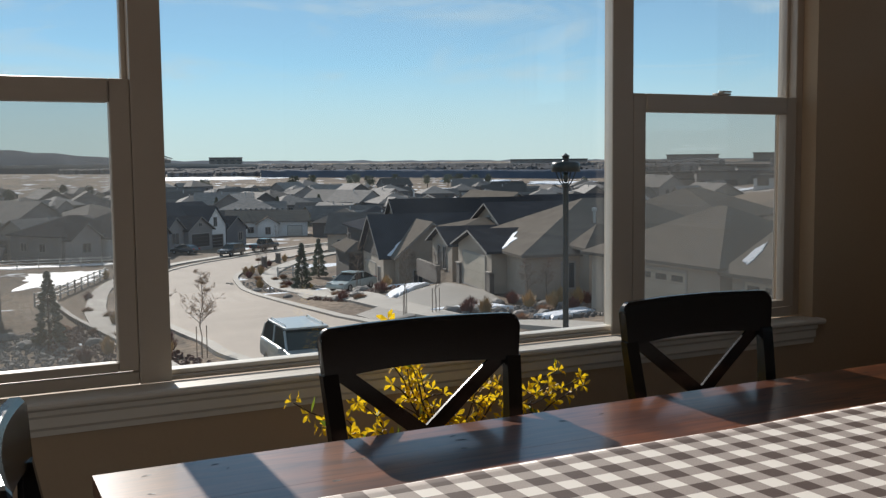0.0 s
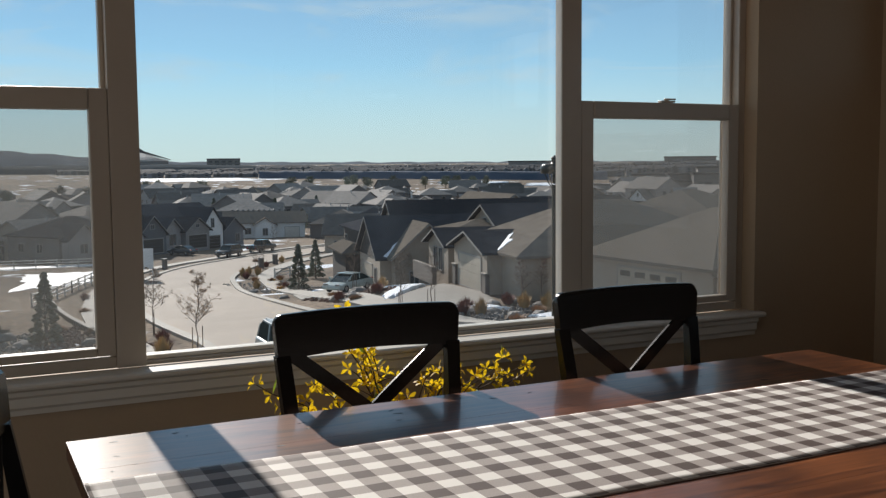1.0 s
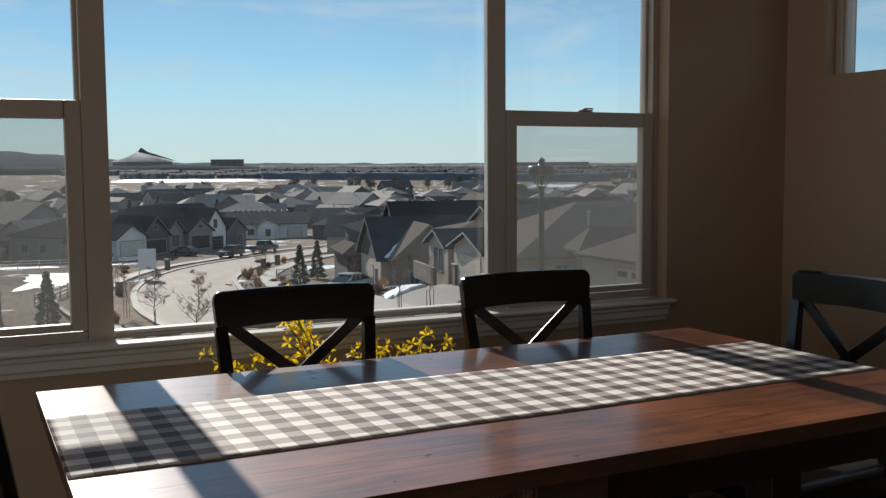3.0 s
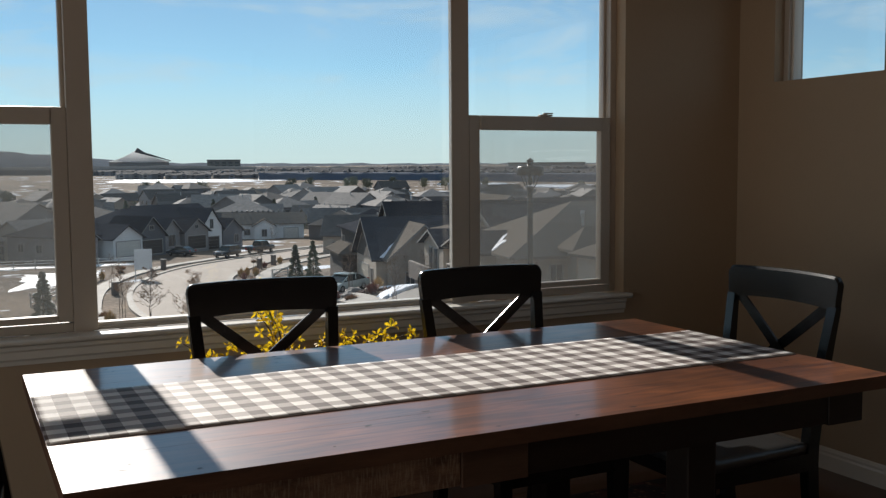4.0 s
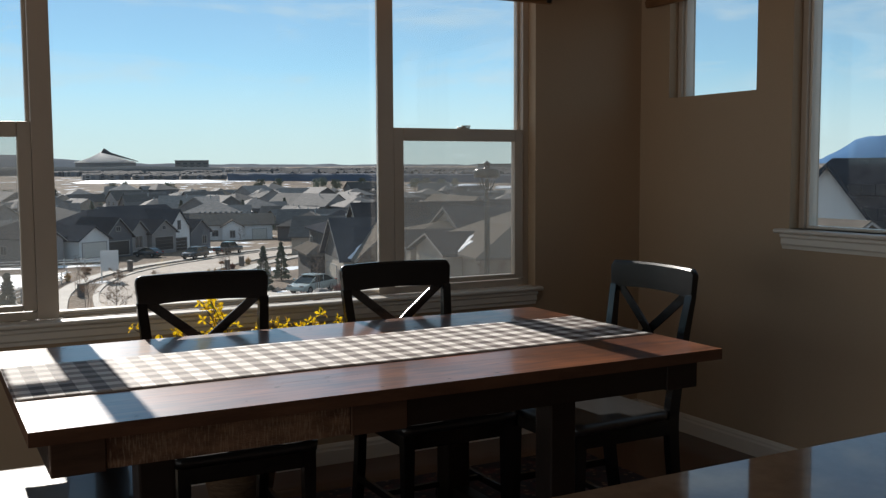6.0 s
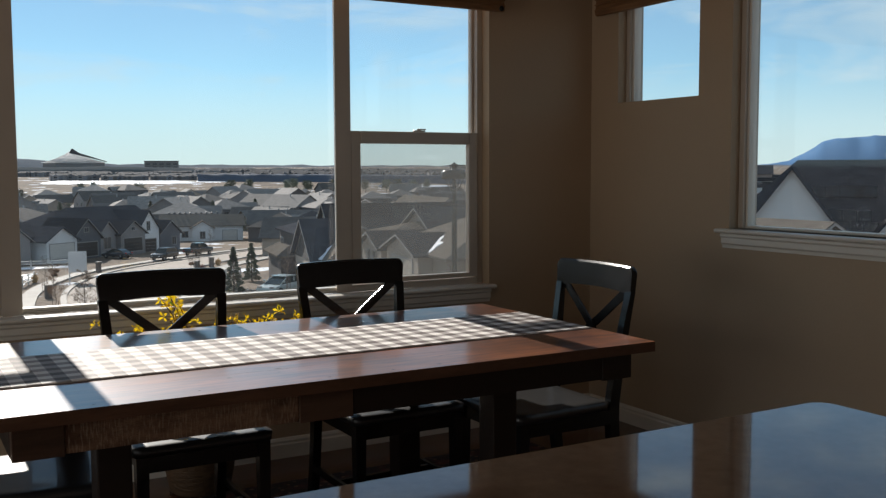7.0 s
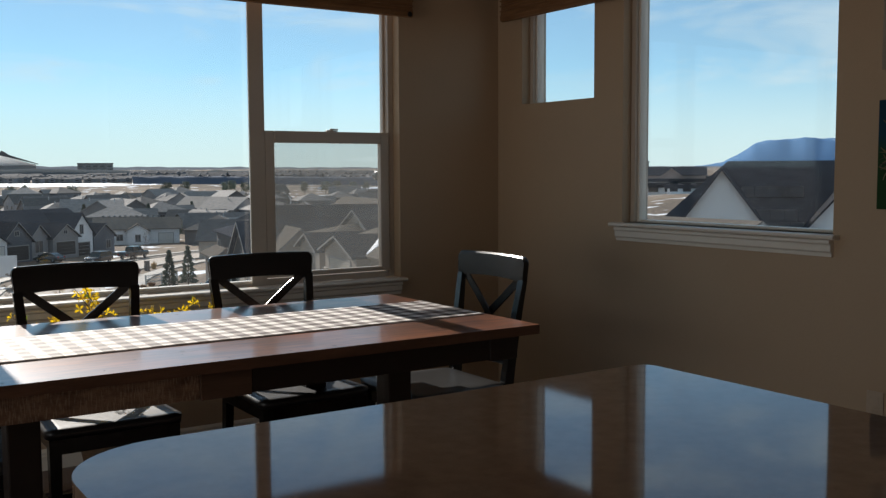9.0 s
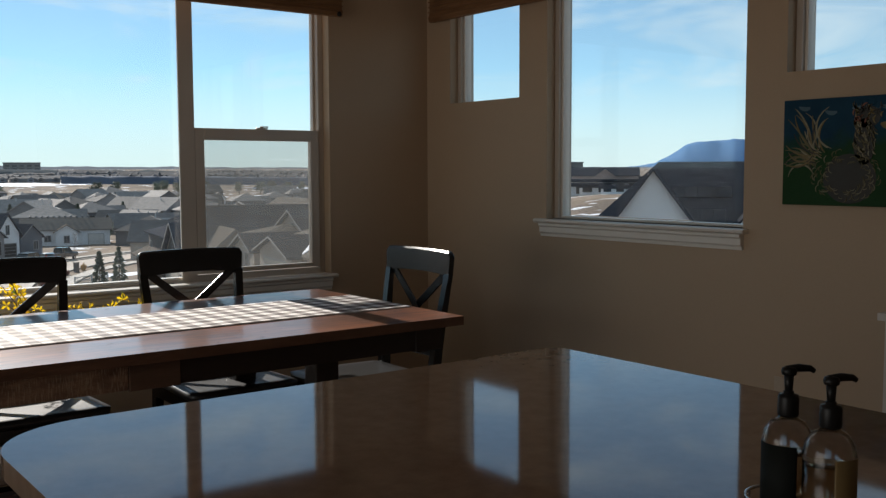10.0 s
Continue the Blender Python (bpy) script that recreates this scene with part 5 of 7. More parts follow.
def patch(name, outline, lift, material, label, category, kind="structure", seed=0, wobble=0.0, n=7):
    """A draped flat area from a rough outline."""
    rng = random.Random(seed)
    c = Vector((sum(p[0] for p in outline) / len(outline), sum(p[1] for p in outline) / len(outline), 0))
    ring = []
    for i, p in enumerate(outline):
        q = outline[(i + 1) % len(outline)]
        for k in range(n):
            v = Vector((p[0] + (q[0] - p[0]) * k / n, p[1] + (q[1] - p[1]) * k / n, 0))
            ring.append(v + (v - c) * wobble * rng.uniform(-1, 1))
    bm = bmesh.new()
    loops = []
    for s in (1.0, 0.9, 0.8, 0.7, 0.6, 0.5, 0.4, 0.3, 0.2, 0.1):
        loops.append([bm.verts.new((*(c + (v - c) * s).xy, ground_z(*(c + (v - c) * s).xy) + lift * (1 if s < 1 else 0.55))) for v in ring])
    mid = bm.verts.new((c.x, c.y, ground_z(c.x, c.y) + lift))
    k = len(ring)
    for a, b in zip(loops, loops[1:]):
        for i in range(k):
            bm.faces.new((a[i], a[(i + 1) % k], b[(i + 1) % k], b[i]))
    for i in range(k):
        bm.faces.new((loops[-1][i], loops[-1][(i + 1) % k], mid))
    r = bmesh.ops.extrude_face_region(bm, geom=bm.faces[:])
    for g in r["geom"]:
        if isinstance(g, bmesh.types.BMVert):
            g.co.z -= 0.4
    return solid(name, bm, material, label, category, kind, smooth=False)


patch("driveway", [(17.8, 45.0), (18.6, 50.6), (28.5, 58.4), (28.4, 52.3), (26.6, 47.0), (22.5, 45.8)], 0.16, M_DRIVE, "broad concrete driveway before the garage", "driveway")
for k, o in enumerate(([(22.0, 53.6), (24.2, 55.4), (27.0, 58.2), (26.2, 59.2), (22.4, 55.2)], [(21.5, 46.7), (23.6, 46.6), (25.7, 46.9), (26.0, 45.2), (21.8, 45.6)], [(25.4, 41.9), (29.6, 43.0), (29.2, 41.7), (25.8, 40.6)], [(24.6, 60.0), (26.4, 62.4), (28.6, 63.0), (27.6, 60.8)], [(33.4, 74.0), (35.2, 74.8), (34.4, 76.2), (32.6, 75.2)])):
    patch("snow_patch", o, 0.21, M_SNOW, "melting snow patch beside the driveway", "snow", "stuff", 40 + k, 0.16)
patch("driveway", [(20.6, 66.0), (22.2, 73.0), (31.0, 81.0), (31.2, 73.5), (26.0, 66.4)], 0.16, M_DRIVE, "concrete driveway before the neighbouring garage", "driveway")


# ---- houses ----
def wall_volume(bm, x0, x1, y0, y1, z0, h, kind, rise):
    if kind == "gx":
        ym = (y0 + y1) / 2
        prism(bm, [(y0, z0), (y1, z0), (y1, h), (ym, h + rise), (y0, h)], "x", x0, x1)
    elif kind == "gy":
        xm = (x0 + x1) / 2
        prism(bm, [(x0, z0), (x1, z0), (x1, h), (xm, h + rise), (x0, h)], "y", y0, y1)
    else:
        box(bm, x0, x1, y0, y1, z0, h)


def roof_volume(bm, x0, x1, y0, y1, h, kind, rise, over=0.45, t=0.16):
    """Sloped slabs with an eave overhang."""
    if kind in ("gx", "gy"):
        a0, a1, b0, b1 = (y0, y1, x0, x1) if kind == "gx" else (x0, x1, y0, y1)
        m = (a0 + a1) / 2
        s = rise / (m - a0)
        lo = h - s * over
        pts = [(a0 - over, lo), (m, h + rise), (a1 + over, lo), (a1 + over, lo + t), (m, h + rise + t), (a0 - over, lo + t)]
        prism(bm, pts, "x" if kind == "gx" else "y", b0 - over, b1 + over)
    else:
        cx, cy = (x0 + x1) / 2, (y0 + y1) / 2
        hx, hy = (x1 - x0) / 2 + over, (y1 - y0) / 2 + over
        k = max(0.0, hx - hy), max(0.0, hy - hx)
        base = h - 0.05
        ring = [(cx - hx, cy - hy), (cx + hx, cy - hy), (cx + hx, cy + hy), (cx - hx, cy + hy)]
        b = [bm.verts.new((*p, base)) for p in ring]
        e = [bm.verts.new((*p, base + t)) for p in ring]
        r0 = bm.verts.new((cx - k[0], cy - k[1], h + rise + t))
        r1 = bm.verts.new((cx + k[0], cy + k[1], h + rise + t)) if max(k) > 0.01 else r0
        bm.faces.new(b[::-1])
        for i in range(4):
            bm.faces.new((b[i], b[(i + 1) % 4], e[(i + 1) % 4], e[i]))
        if r1 is r0:
            for i in range(4):
                bm.faces.new((e[i], e[(i + 1) % 4], r0))
        elif k[0] > 0:
            bm.faces.new((e[0], e[1], r1, r0))
            bm.faces.new((e[1], e[2], r1))
            bm.faces.new((e[2], e[3], r0, r1))
            bm.faces.new((e[3], e[0], r0))
        else:
            bm.faces.new((e[0], e[1], r0))
            bm.faces.new((e[1], e[2], r1, r0))
            bm.faces.new((e[2], e[3], r1))
            bm.faces.new((e[3], e[0], r0, r1))


def bargeboards(e, x0, x1, y0, y1, h, kind, rise, over=0.45):
    """Pale rake boards on both gable ends."""
    a0, a1, b0, b1 = (y0, y1, x0, x1) if kind == "gx" else (x0, x1, y0, y1)
    m = (a0 + a1) / 2
    s = rise / (m - a0)
    lo = h - s * over
    for c in (b0 - over - 0.04, b1 + over + 0.005):
        bm = bmesh.new()
        prism(bm, [(a0 - over, lo - 0.02), (m, h + rise - 0.02), (a1 + over, lo - 0.02), (a1 + over, lo + 0.09), (m, h + rise + 0.09), (a0 - over, lo + 0.09)], "x" if kind == "gx" else "y", c, c + 0.035)
        part("bargeboard", bm, M_FASCIA, e)


def on_face(side, c, along, z):
    """A matrix that puts an x-z panel, facing its own -y, on a wall's outer face."""
    if side == "-y":
        return pose(along, c, z)
    if side == "+y":
        return pose(along, c, z, 0, 0, 180)
    if side == "-x":
        return pose(c, along, z, 0, 0, -90)
    return pose(c, along, z, 0, 0, 90)


def house_window(parent, side, c, along, z, w, h):
    bm = bmesh.new()
    frame_of(bm, -w / 2, w / 2, -h / 2, h / 2, 0.09, -0.06, 0.02, 0.0)
    box(bm, -0.03, 0.03, -0.05, 0.0, -h / 2 + 0.09, h / 2 - 0.09)
    f = part("window", bm, M_FASCIA, parent)
    f.matrix_basis = on_face(side, c, along, z)
    bm = bmesh.new()
    box(bm, -w / 2 + 0.09, w / 2 - 0.09, -0.02, 0.015, -h / 2 + 0.09, h / 2 - 0.09)
    part("pane", bm, M_HWIN, f)


def garage_door(parent, side, c, along, w, h, z0=0.0, material=None, lights=True):
    bm = bmesh.new()
    frame_of(bm, -w / 2 - 0.12, w / 2 + 0.12, 0, h + 0.12, 0.12, -0.05, 0.02, 0.0)
    f = part("garage_door", bm, M_FASCIA, parent, "panelled garage door")
    f.matrix_basis = on_face(side, c, along, z0)
    rows = 4
    for k in range(rows):
        bm = bmesh.new()
        box(bm, -w / 2, w / 2, -0.03, 0.02, 0.03 + k * (h - 0.03) / rows + 0.012, 0.03 + (k + 1) * (h - 0.03) / rows - 0.012, None, 0.006)
        part("panel", bm, material or M_GARAGE, f)
    if lights:
        n = 4
        for k in range(n):
            x = -w / 2 + (k + 0.5) * w / n
            bm = bmesh.new()
            box(bm, x - w / n * 0.34, x + w / n * 0.34, -0.038, -0.028, h * 0.80, h * 0.93)
            part("door_light", bm, M_HWIN, f)


def house(name, x, y, z, rot, vols, wins=(), doors=(), label="", group="", extra=()):
    """vols: (x0, x1, y0, y1, eave, roof kind, rise, wall material, roof material)."""
    e = thing(name, pose(x, y, z, 0, 0, rot), label, "house", group)
    for i, (x0, x1, y0, y1, h, kind, rise, wm, rm) in enumerate(vols):
        bm = bmesh.new()
        wall_volume(bm, x0, x1, y0, y1, -2.5, h, kind, rise)
        part("wall", bm, wm, e)
        bm = bmesh.new()
        roof_volume(bm, x0, x1, y0, y1, h, kind, rise)
        part("roof", bm, rm, e)
        if kind != "hip" and wm is not M_WHITESIDE:
            bargeboards(e, x0, x1, y0, y1, h, kind, rise)
    if group:
        x0, x1, y0, y1, h, kind, rise = vols[0][:7]
        bm = bmesh.new()
        tube(bm, [((x0 + x1) / 2 - 0.9, (y0 + y1) / 2 - 0.5, h + rise - 0.6), ((x0 + x1) / 2 - 0.9, (y0 + y1) / 2 - 0.5, h + rise + 0.45)], 0.13, 8)
        part("vent_pipe", bm, M_PIPE, e)
    for w in wins:
        house_window(e, *w)
    for d in doors:
        garage_door(e, *d)
    return e


# the house across the street, with two garage bays under hipped and gabled roofs
S, R, RT = M_STUCCO, M_ROOF, M_ROOFT
house_a = house("house", 28.35, 47.6, -6.9, -11,
      [(0.0, 16.5, 0.0, 13.0, 2.68, "hip", 3.03, S, RT), (-1.0, 8.0, 3.45, 10.9, 2.73, "gx", 1.07, S, R), (-0.8, 4.5, 13.2, 18.8, 2.45, "gx", 1.0, S, R),
       (3.5, 11.0, -1.4, 0.4, 3.1, "hip", 1.3, S, RT)],
      [("-x", -0.8, 15.2, 1.3, 1.0, 1.8), ("-x", -0.8, 16.7, 1.3, 1.0, 1.8), ("-y", 0.0, 2.75, 1.45, 0.95, 1.7), ("-y", -1.4, 4.6, 1.4, 1.3, 2.3), ("-y", -1.4, 7.6, 1.4, 1.6, 1.6)],
      [("-x", -1.0, 7.2, 4.9, 2.25, 0.0, None, False)],
      "tan stucco house with beige garage doors and shingled hip roofs")
# stone piers beside its garage door, a flue on the roof, and a low stone wall before the bay
for _y in (3.75, 10.55):
    bm = bmesh.new()
    box(bm, -1.16, -0.86, _y - 0.38, _y + 0.38, -0.3, 1.35, None, 0.02)
    part("stone_pier", bm, M_STONE, house_a, "ledge stone veneer pier")
    bm = bmesh.new()
    box(bm, -1.22, -0.84, _y - 0.44, _y + 0.44, 1.352, 1.43, None, 0.01)
    part("pier_cap", bm, M_CONC, house_a)
bm = bmesh.new()
box(bm, -2.2, -1.9, 12.4, 18.4, -0.3, 1.0, None, 0.02)
part("porch_wall", bm, M_STONE, house_a)
bm = bmesh.new()
lathe(bm, [(0.09, 0.0), (0.09, 0.75), (0.17, 0.78), (0.17, 0.98), (0.06, 1.02)], (5.9, 3.2, 4.35), 10)
part("flue_pipe", bm, M_PIPE, house_a, "galvanised flue pipe with a cap")
def roof_snow(parent, pts, plane, seed):
    """A thin uneven snow sheet on a roof plane z = a + b * x + c * y of the house's own axes."""
    r_ = random.Random(seed)
    cx, cy = sum(p[0] for p in pts) / len(pts), sum(p[1] for p in pts) / len(pts)
    ring = []
    for i, p in enumerate(pts):
        q = pts[(i + 1) % len(pts)]
        for k in range(5):
            x, y = p[0] + (q[0] - p[0]) * k / 5, p[1] + (q[1] - p[1]) * k / 5
            f = r_.uniform(0.86, 1.1)
            ring.append((cx + (x - cx) * f, cy + (y - cy) * f))
    def up(x, y, lift):
        return bm.verts.new((x, y, plane[0] + plane[1] * x + plane[2] * y + lift))
    bm = bmesh.new()
    lo = [up(x, y, 0.004) for x, y in ring]
    hi = [up(cx + (x - cx) * 0.94, cy + (y - cy) * 0.94, 0.05) for x, y in ring]
    for i in range(len(ring)):
        j = (i + 1) % len(ring)
        bm.faces.new((lo[i], lo[j], hi[j], hi[i]))
    bm.faces.new(hi)
    part("roof_snow", bm, M_SNOW, parent, "melting snow on the shingles")


roof_snow(house_a, [(-0.43, 3.92), (-0.24, 3.24), (0.62, 4.06), (1.05, 4.2), (1.0, 5.05), (1.8, 6.17), (1.23, 6.25)], (2.99, 0.443, 0.0), 3)
# its neighbour down the street, with a steep dark roof and a brown front
house_b = house("house", 31.5, 80.5, -9.4, -11,
      [(-0.35, 9.0, -8.4, 0.45, 3.24, "gx", 3.06, S, R), (0.0, 9.0, 0.5, 11.0, 4.75, "hip", 1.5, M_BROWN, R), (-1.6, 0.2, 1.0, 8.5, 2.75, "hip", 0.75, M_BROWN, RT),
       (0.6, 6.2, -10.0, -4.0, 3.4, "gy", 2.5, S, RT), (3.3, 18.0, 0.0, 8.0, 4.5, "gx", 2.85, S, R)],
      [("-x", -0.35, -6.6, 1.5, 1.0, 1.4), ("-y", -10.0, 2.2, 1.5, 0.9, 1.3), ("-x", 0.0, 9.6, 3.4, 1.3, 1.2)],
      [("-x", -0.35, -3.0, 4.4, 2.25, 0.0, None, False)],
      "tan and brown stucco house with steep dark shingle roofs")
bm = bmesh.new()
prism(bm, [(-8.2, 3.0), (0.25, 3.0), (-3.975, 5.95)], "x", -0.42, -0.352)
part("gable_panel", bm, M_BROWN, house_b, "dark brown gable siding")
roof_snow(house_b, [(-0.08, -8.61), (0.64, -8.62), (2.38, -7.47), (4.67, -5.22), (3.6, -5.59), (1.65, -6.81)], (9.22, 0.0, 0.69), 5)
# the tall taupe roof behind them
house("house", 48.2, 88.5, -9.8, -8,
      [(0.0, 7.2, 0.0, 14.0, 5.4, "gy", 2.55, S, RT), (6.0, 20.0, 2.0, 13.0, 4.8, "gx", 2.6, S, R)],
      [("-x", 0.0, 4.0, 4.0, 1.3, 1.3), ("-x", 0.0, 9.0, 4.0, 1.3, 1.3)], [], "two-storey stucco house under a large taupe shingle roof")
house("house", 36.5, 64.5, -8.2, -11,
      [(0.0, 13.0, 0.0, 7.0, 4.85, "gx", 1.4, S, R), (-3.2, 3.0, 1.2, 6.0, 4.3, "hip", 0.7, S, RT)],
      [("-x", 0.0, 3.5, 5.0, 0.8, 0.6)], [], "stucco house with a long dark roof behind the garage house")
# the wide garage roof near the lamp
house_e = house("house", 29.35, 26.0, -6.3, 0,
      [(0.0, 9.5, 6.0, 16.2, 2.65, "hip", 2.5, S, RT), (0.2, 9.7, -1.2, 5.4, 2.65, "gy", 2.5, S, RT)],
      [("-y", -1.2, 4.6, 1.4, 1.4, 1.3)], [("-x", 0.0, 10.8, 4.9, 2.25), ("-x", 0.2, 2.4, 4.4, 2.25)],
      "tan stucco house with windowed garage doors and broad taupe roofs")
roof_snow(house_e, [(0.5, 4.7), (0.6, 5.3), (1.6, 5.5), (2.3, 5.3), (1.4, 4.9)], (2.70, 0.526, 0.0), 8)
roof_snow(house_e, [(0.4, 14.6), (0.3, 15.6), (1.2, 15.3), (1.6, 14.7)], (2.86, 0.46, 0.0), 9)
# the white gabled neighbour seen through the side window
WH = M_WHITESIDE
house_w = house("house", 45.63, 36.06, -6.08, -52,
      [(-3.25, 2.62, 0.0, 7.5, 3.4, "gy", 3.94, WH, R), (-4.9, 17.5, 1.62, 10.9, 3.0, "hip", 4.81, WH, R), (4.62, 12.0, -0.88, 6.2, 3.88, "gy", 4.25, WH, R)],
      [("-y", 0.0, 0.0, 3.6, 0.6, 0.3)], [], "white board-sided house with steep dark gables")
for _k in range(13):
    _x = -3.0 + 0.45 * _k
    _top = 3.4 + 3.94 * (1 - abs(_x + 0.315) / 2.935) - 0.12
    if _top > 1.2:
        bm = bmesh.new()
        box(bm, _x - 0.035, _x + 0.035, -0.03, -0.002, -1.0, _top)
        part("batten", bm, WH, house_w)
# dark solar panels in stepped rows on its roof
_slope = math.degrees(math.atan(0.945))
for _r, (_x0, _n) in enumerate(((0.72, 4), (2.9, 2), (0.9, 4), (1.3, 4))):
    for _k in range(_n):
        bm = bmesh.new()
        box(bm, 0.01, 0.80, 0.01, 1.02, 0.05, 0.09, None, 0.008)
        _p = part("solar_panel", bm, M_SOLAR, house_w, "dark glossy solar panel")
        _y = 4.42 - 0.76 * (_r if _r != 1 else 0.0)
        _p.matrix_basis = pose(_x0 + 0.82 * _k, _y - 0.72, 3.14 + 0.945 * (_y - 0.72 - 1.17) + 0.03, _slope, 0, 0)
house("house", 43.5, 47.0, -5.6, 30, [(0.0, 12.0, 0.0, 9.0, 3.0, "hip", 1.9, S, RT)], [], [], "stucco house with a low brown roof")


house("house", -3.2, 66.0, -9.9, -4, [(-9, 3.0, 0, 12, 5.2, "hip", 2.2, M_BROWN, R)], [], [], "dark brown house corner beside the pavement")


def template(kind, group):
    if kind == 0:
        return house("house", 0, -900, 0, 0, [(0, 11, 0, 12, 3.0, "hip", 2.6, M_STUCCO2, M_ROOFV), (-3, 5, 1, 7, 2.8, "gx", 2.2, S, M_ROOFV)],
                     [("-y", 0.0, 3.0, 1.6, 1.5, 1.4), ("-y", 0.0, 8.0, 1.6, 2.2, 1.4), ("+y", 12.0, 3.0, 1.6, 1.5, 1.4), ("+y", 12.0, 7.6, 1.5, 2.2, 1.9), ("+x", 11.0, 4.0, 1.6, 1.4, 1.3), ("+x", 11.0, 8.5, 1.6, 1.4, 1.3), ("-x", 0.0, 9.5, 1.6, 1.6, 1.4), ("-x", -3.0, 2.0, 3.6, 0.7, 0.7)], [("-x", -3.0, 4.0, 4.6, 2.2, 0.0, M_WHITE, False)], "suburban house with dark hip roof and front garage gable", group)
    if kind == 1:
        return house("house", 0, -900, 0, 0, [(0, 10, 0, 13, 5.6, "gy", 3.0, M_STUCCO2, M_ROOFV), (-3.5, 4, 0, 7, 2.9, "gx", 2.6, M_WHITESIDE, M_ROOFV)],
                     [("-y", 0.0, 3.0, 4.2, 1.4, 1.4), ("-y", 0.0, 7.0, 4.2, 1.4, 1.4), ("-y", 0.0, 7.0, 1.5, 1.6, 1.4), ("+y", 13.0, 3.0, 4.2, 1.4, 1.4), ("+y", 13.0, 7.0, 4.2, 1.4, 1.4), ("+y", 13.0, 5.0, 1.4, 2.6, 2.0), ("+x", 10.0, 4.0, 4.2, 1.4, 1.3), ("+x", 10.0, 9.0, 4.2, 1.4, 1.3), ("-x", 0.0, 10.0, 4.2, 1.4, 1.3), ("-x", 0.0, 10.0, 1.5, 1.6, 1.4), ("-x", -3.5, 3.5, 3.9, 0.8, 1.0)], [("-x", -3.5, 3.5, 4.6, 2.2, 0.0, M_BROWN, False)], "two-storey grey-sided house with dark roof and white gable", group)
    if kind == 2:
        return house("house", 0, -900, 0, 0, [(0, 14, 0, 10, 3.1, "gx", 2.7, S, M_ROOFV), (2, 8, -3, 4, 2.9, "gy", 2.2, S, M_ROOFV)],
                     [("-y", -3.0, 5.0, 1.5, 1.6, 1.4), ("+y", 10.0, 3.0, 1.5, 1.5, 1.4), ("+y", 10.0, 8.0, 1.3, 2.4, 2.0), ("+y", 10.0, 12.0, 1.5, 1.2, 1.2), ("+x", 14.0, 3.0, 1.5, 1.3, 1.3), ("+x", 14.0, 7.0, 1.5, 1.3, 1.3), ("-x", 0.0, 3.0, 1.5, 1.4, 1.4), ("-x", 0.0, 7.0, 1.5, 1.4, 1.4)], [("-y", 0.0, 11.0, 3.6, 2.2, 0.0, M_WHITE, False)], "tan stucco ranch house with weathered roof", group)
    return house("house", 0, -900, 0, 0, [(0, 12, 0, 11, 5.4, "hip", 2.4, M_SIDING, M_ROOFV), (-2, 3, 5, 10, 5.0, "gx", 1.9, M_STUCCO2, M_ROOFV), (-3, 2, 0, 5, 2.6, "gx", 1.9, M_SIDING, M_ROOFV)],
                 [("-y", 0.0, 3.5, 4.1, 1.5, 1.4), ("-y", 0.0, 8.5, 4.1, 1.5, 1.4), ("+y", 11.0, 3.0, 4.1, 1.4, 1.4), ("+y", 11.0, 8.0, 4.1, 1.4, 1.4), ("+y", 11.0, 5.5, 1.3, 2.4, 2.0), ("+x", 12.0, 3.0, 4.1, 1.4, 1.4), ("+x", 12.0, 8.0, 4.1, 1.4, 1.4), ("-x", -2.0, 7.5, 3.6, 1.4, 1.3), ("-y", 0.0, 6.0, 1.3, 1.8, 1.3)], [("-x", -3.0, 2.5, 4.2, 2.2, 0.0, M_STUCCO2, False)], "dark-sided two-storey house with hip roof", group)


GROUP = "houses of the valley"
kinds = [template(k, GROUP) for k in range(4)]
spots = [(8, 149, 2, 35), (-3, 150, 0, 30), (76, 186, 0, 150), (82, 198, 2, 155), (20, 178, 3, 215), (34, 190, 2, 205), (48, 214, 0, 120), (64, 216, 3, 160), (8, 182, 1, 210), (84, 214, 0, 160), (26, 210, 0, 115), (70, 242, 1, 140), (-6, 184, 2, 200), (12, 214, 2, 100), (44, 236, 2, 40), (92, 240, 2, 150)]
rng = random.Random(12)
for d0, step in ((250, 3.6), (275, 3.4), (302, 3.0), (332, 2.8), (364, 2.5), (398, 2.3), (434, 2.1)):
    az = -4.0 + rng.uniform(0, 2)
    while az < 40:
        a = radians(az)
        r = d0 + rng.uniform(-7, 7)
        if not (az < 8 and d0 < 300):
            spots.append((r * math.sin(a), r * math.cos(a), rng.randrange(4), rng.choice((20, 110, 200, 290)) + rng.uniform(-25, 25) - az))
        az += step * rng.uniform(0.85, 1.2)
for d0, step, lo in ((118, 8.5, 27), (150, 7, 24), (190, 6, 26), (232, 5, 30)):
    az = lo + rng.uniform(0, 2)
    while az < 36.5:
        a = radians(az)
        r = d0 + rng.uniform(-6, 6)
        spots.append((r * math.sin(a), r * math.cos(a), rng.choice((0, 2, 2, 0, 3)), rng.choice((20, 110, 200, 290)) + rng.uniform(-25, 25) - az))
        az += step * rng.uniform(0.85, 1.2)
used = set()
for x, y, k, rot in spots:
    m = pose(x, y, ground_z(x, y) - 0.15, 0, 0, rot)
    if k in used:
        copy_thing(kinds[k], m)
    else:
        kinds[k].matrix_world = m
        used.add(k)


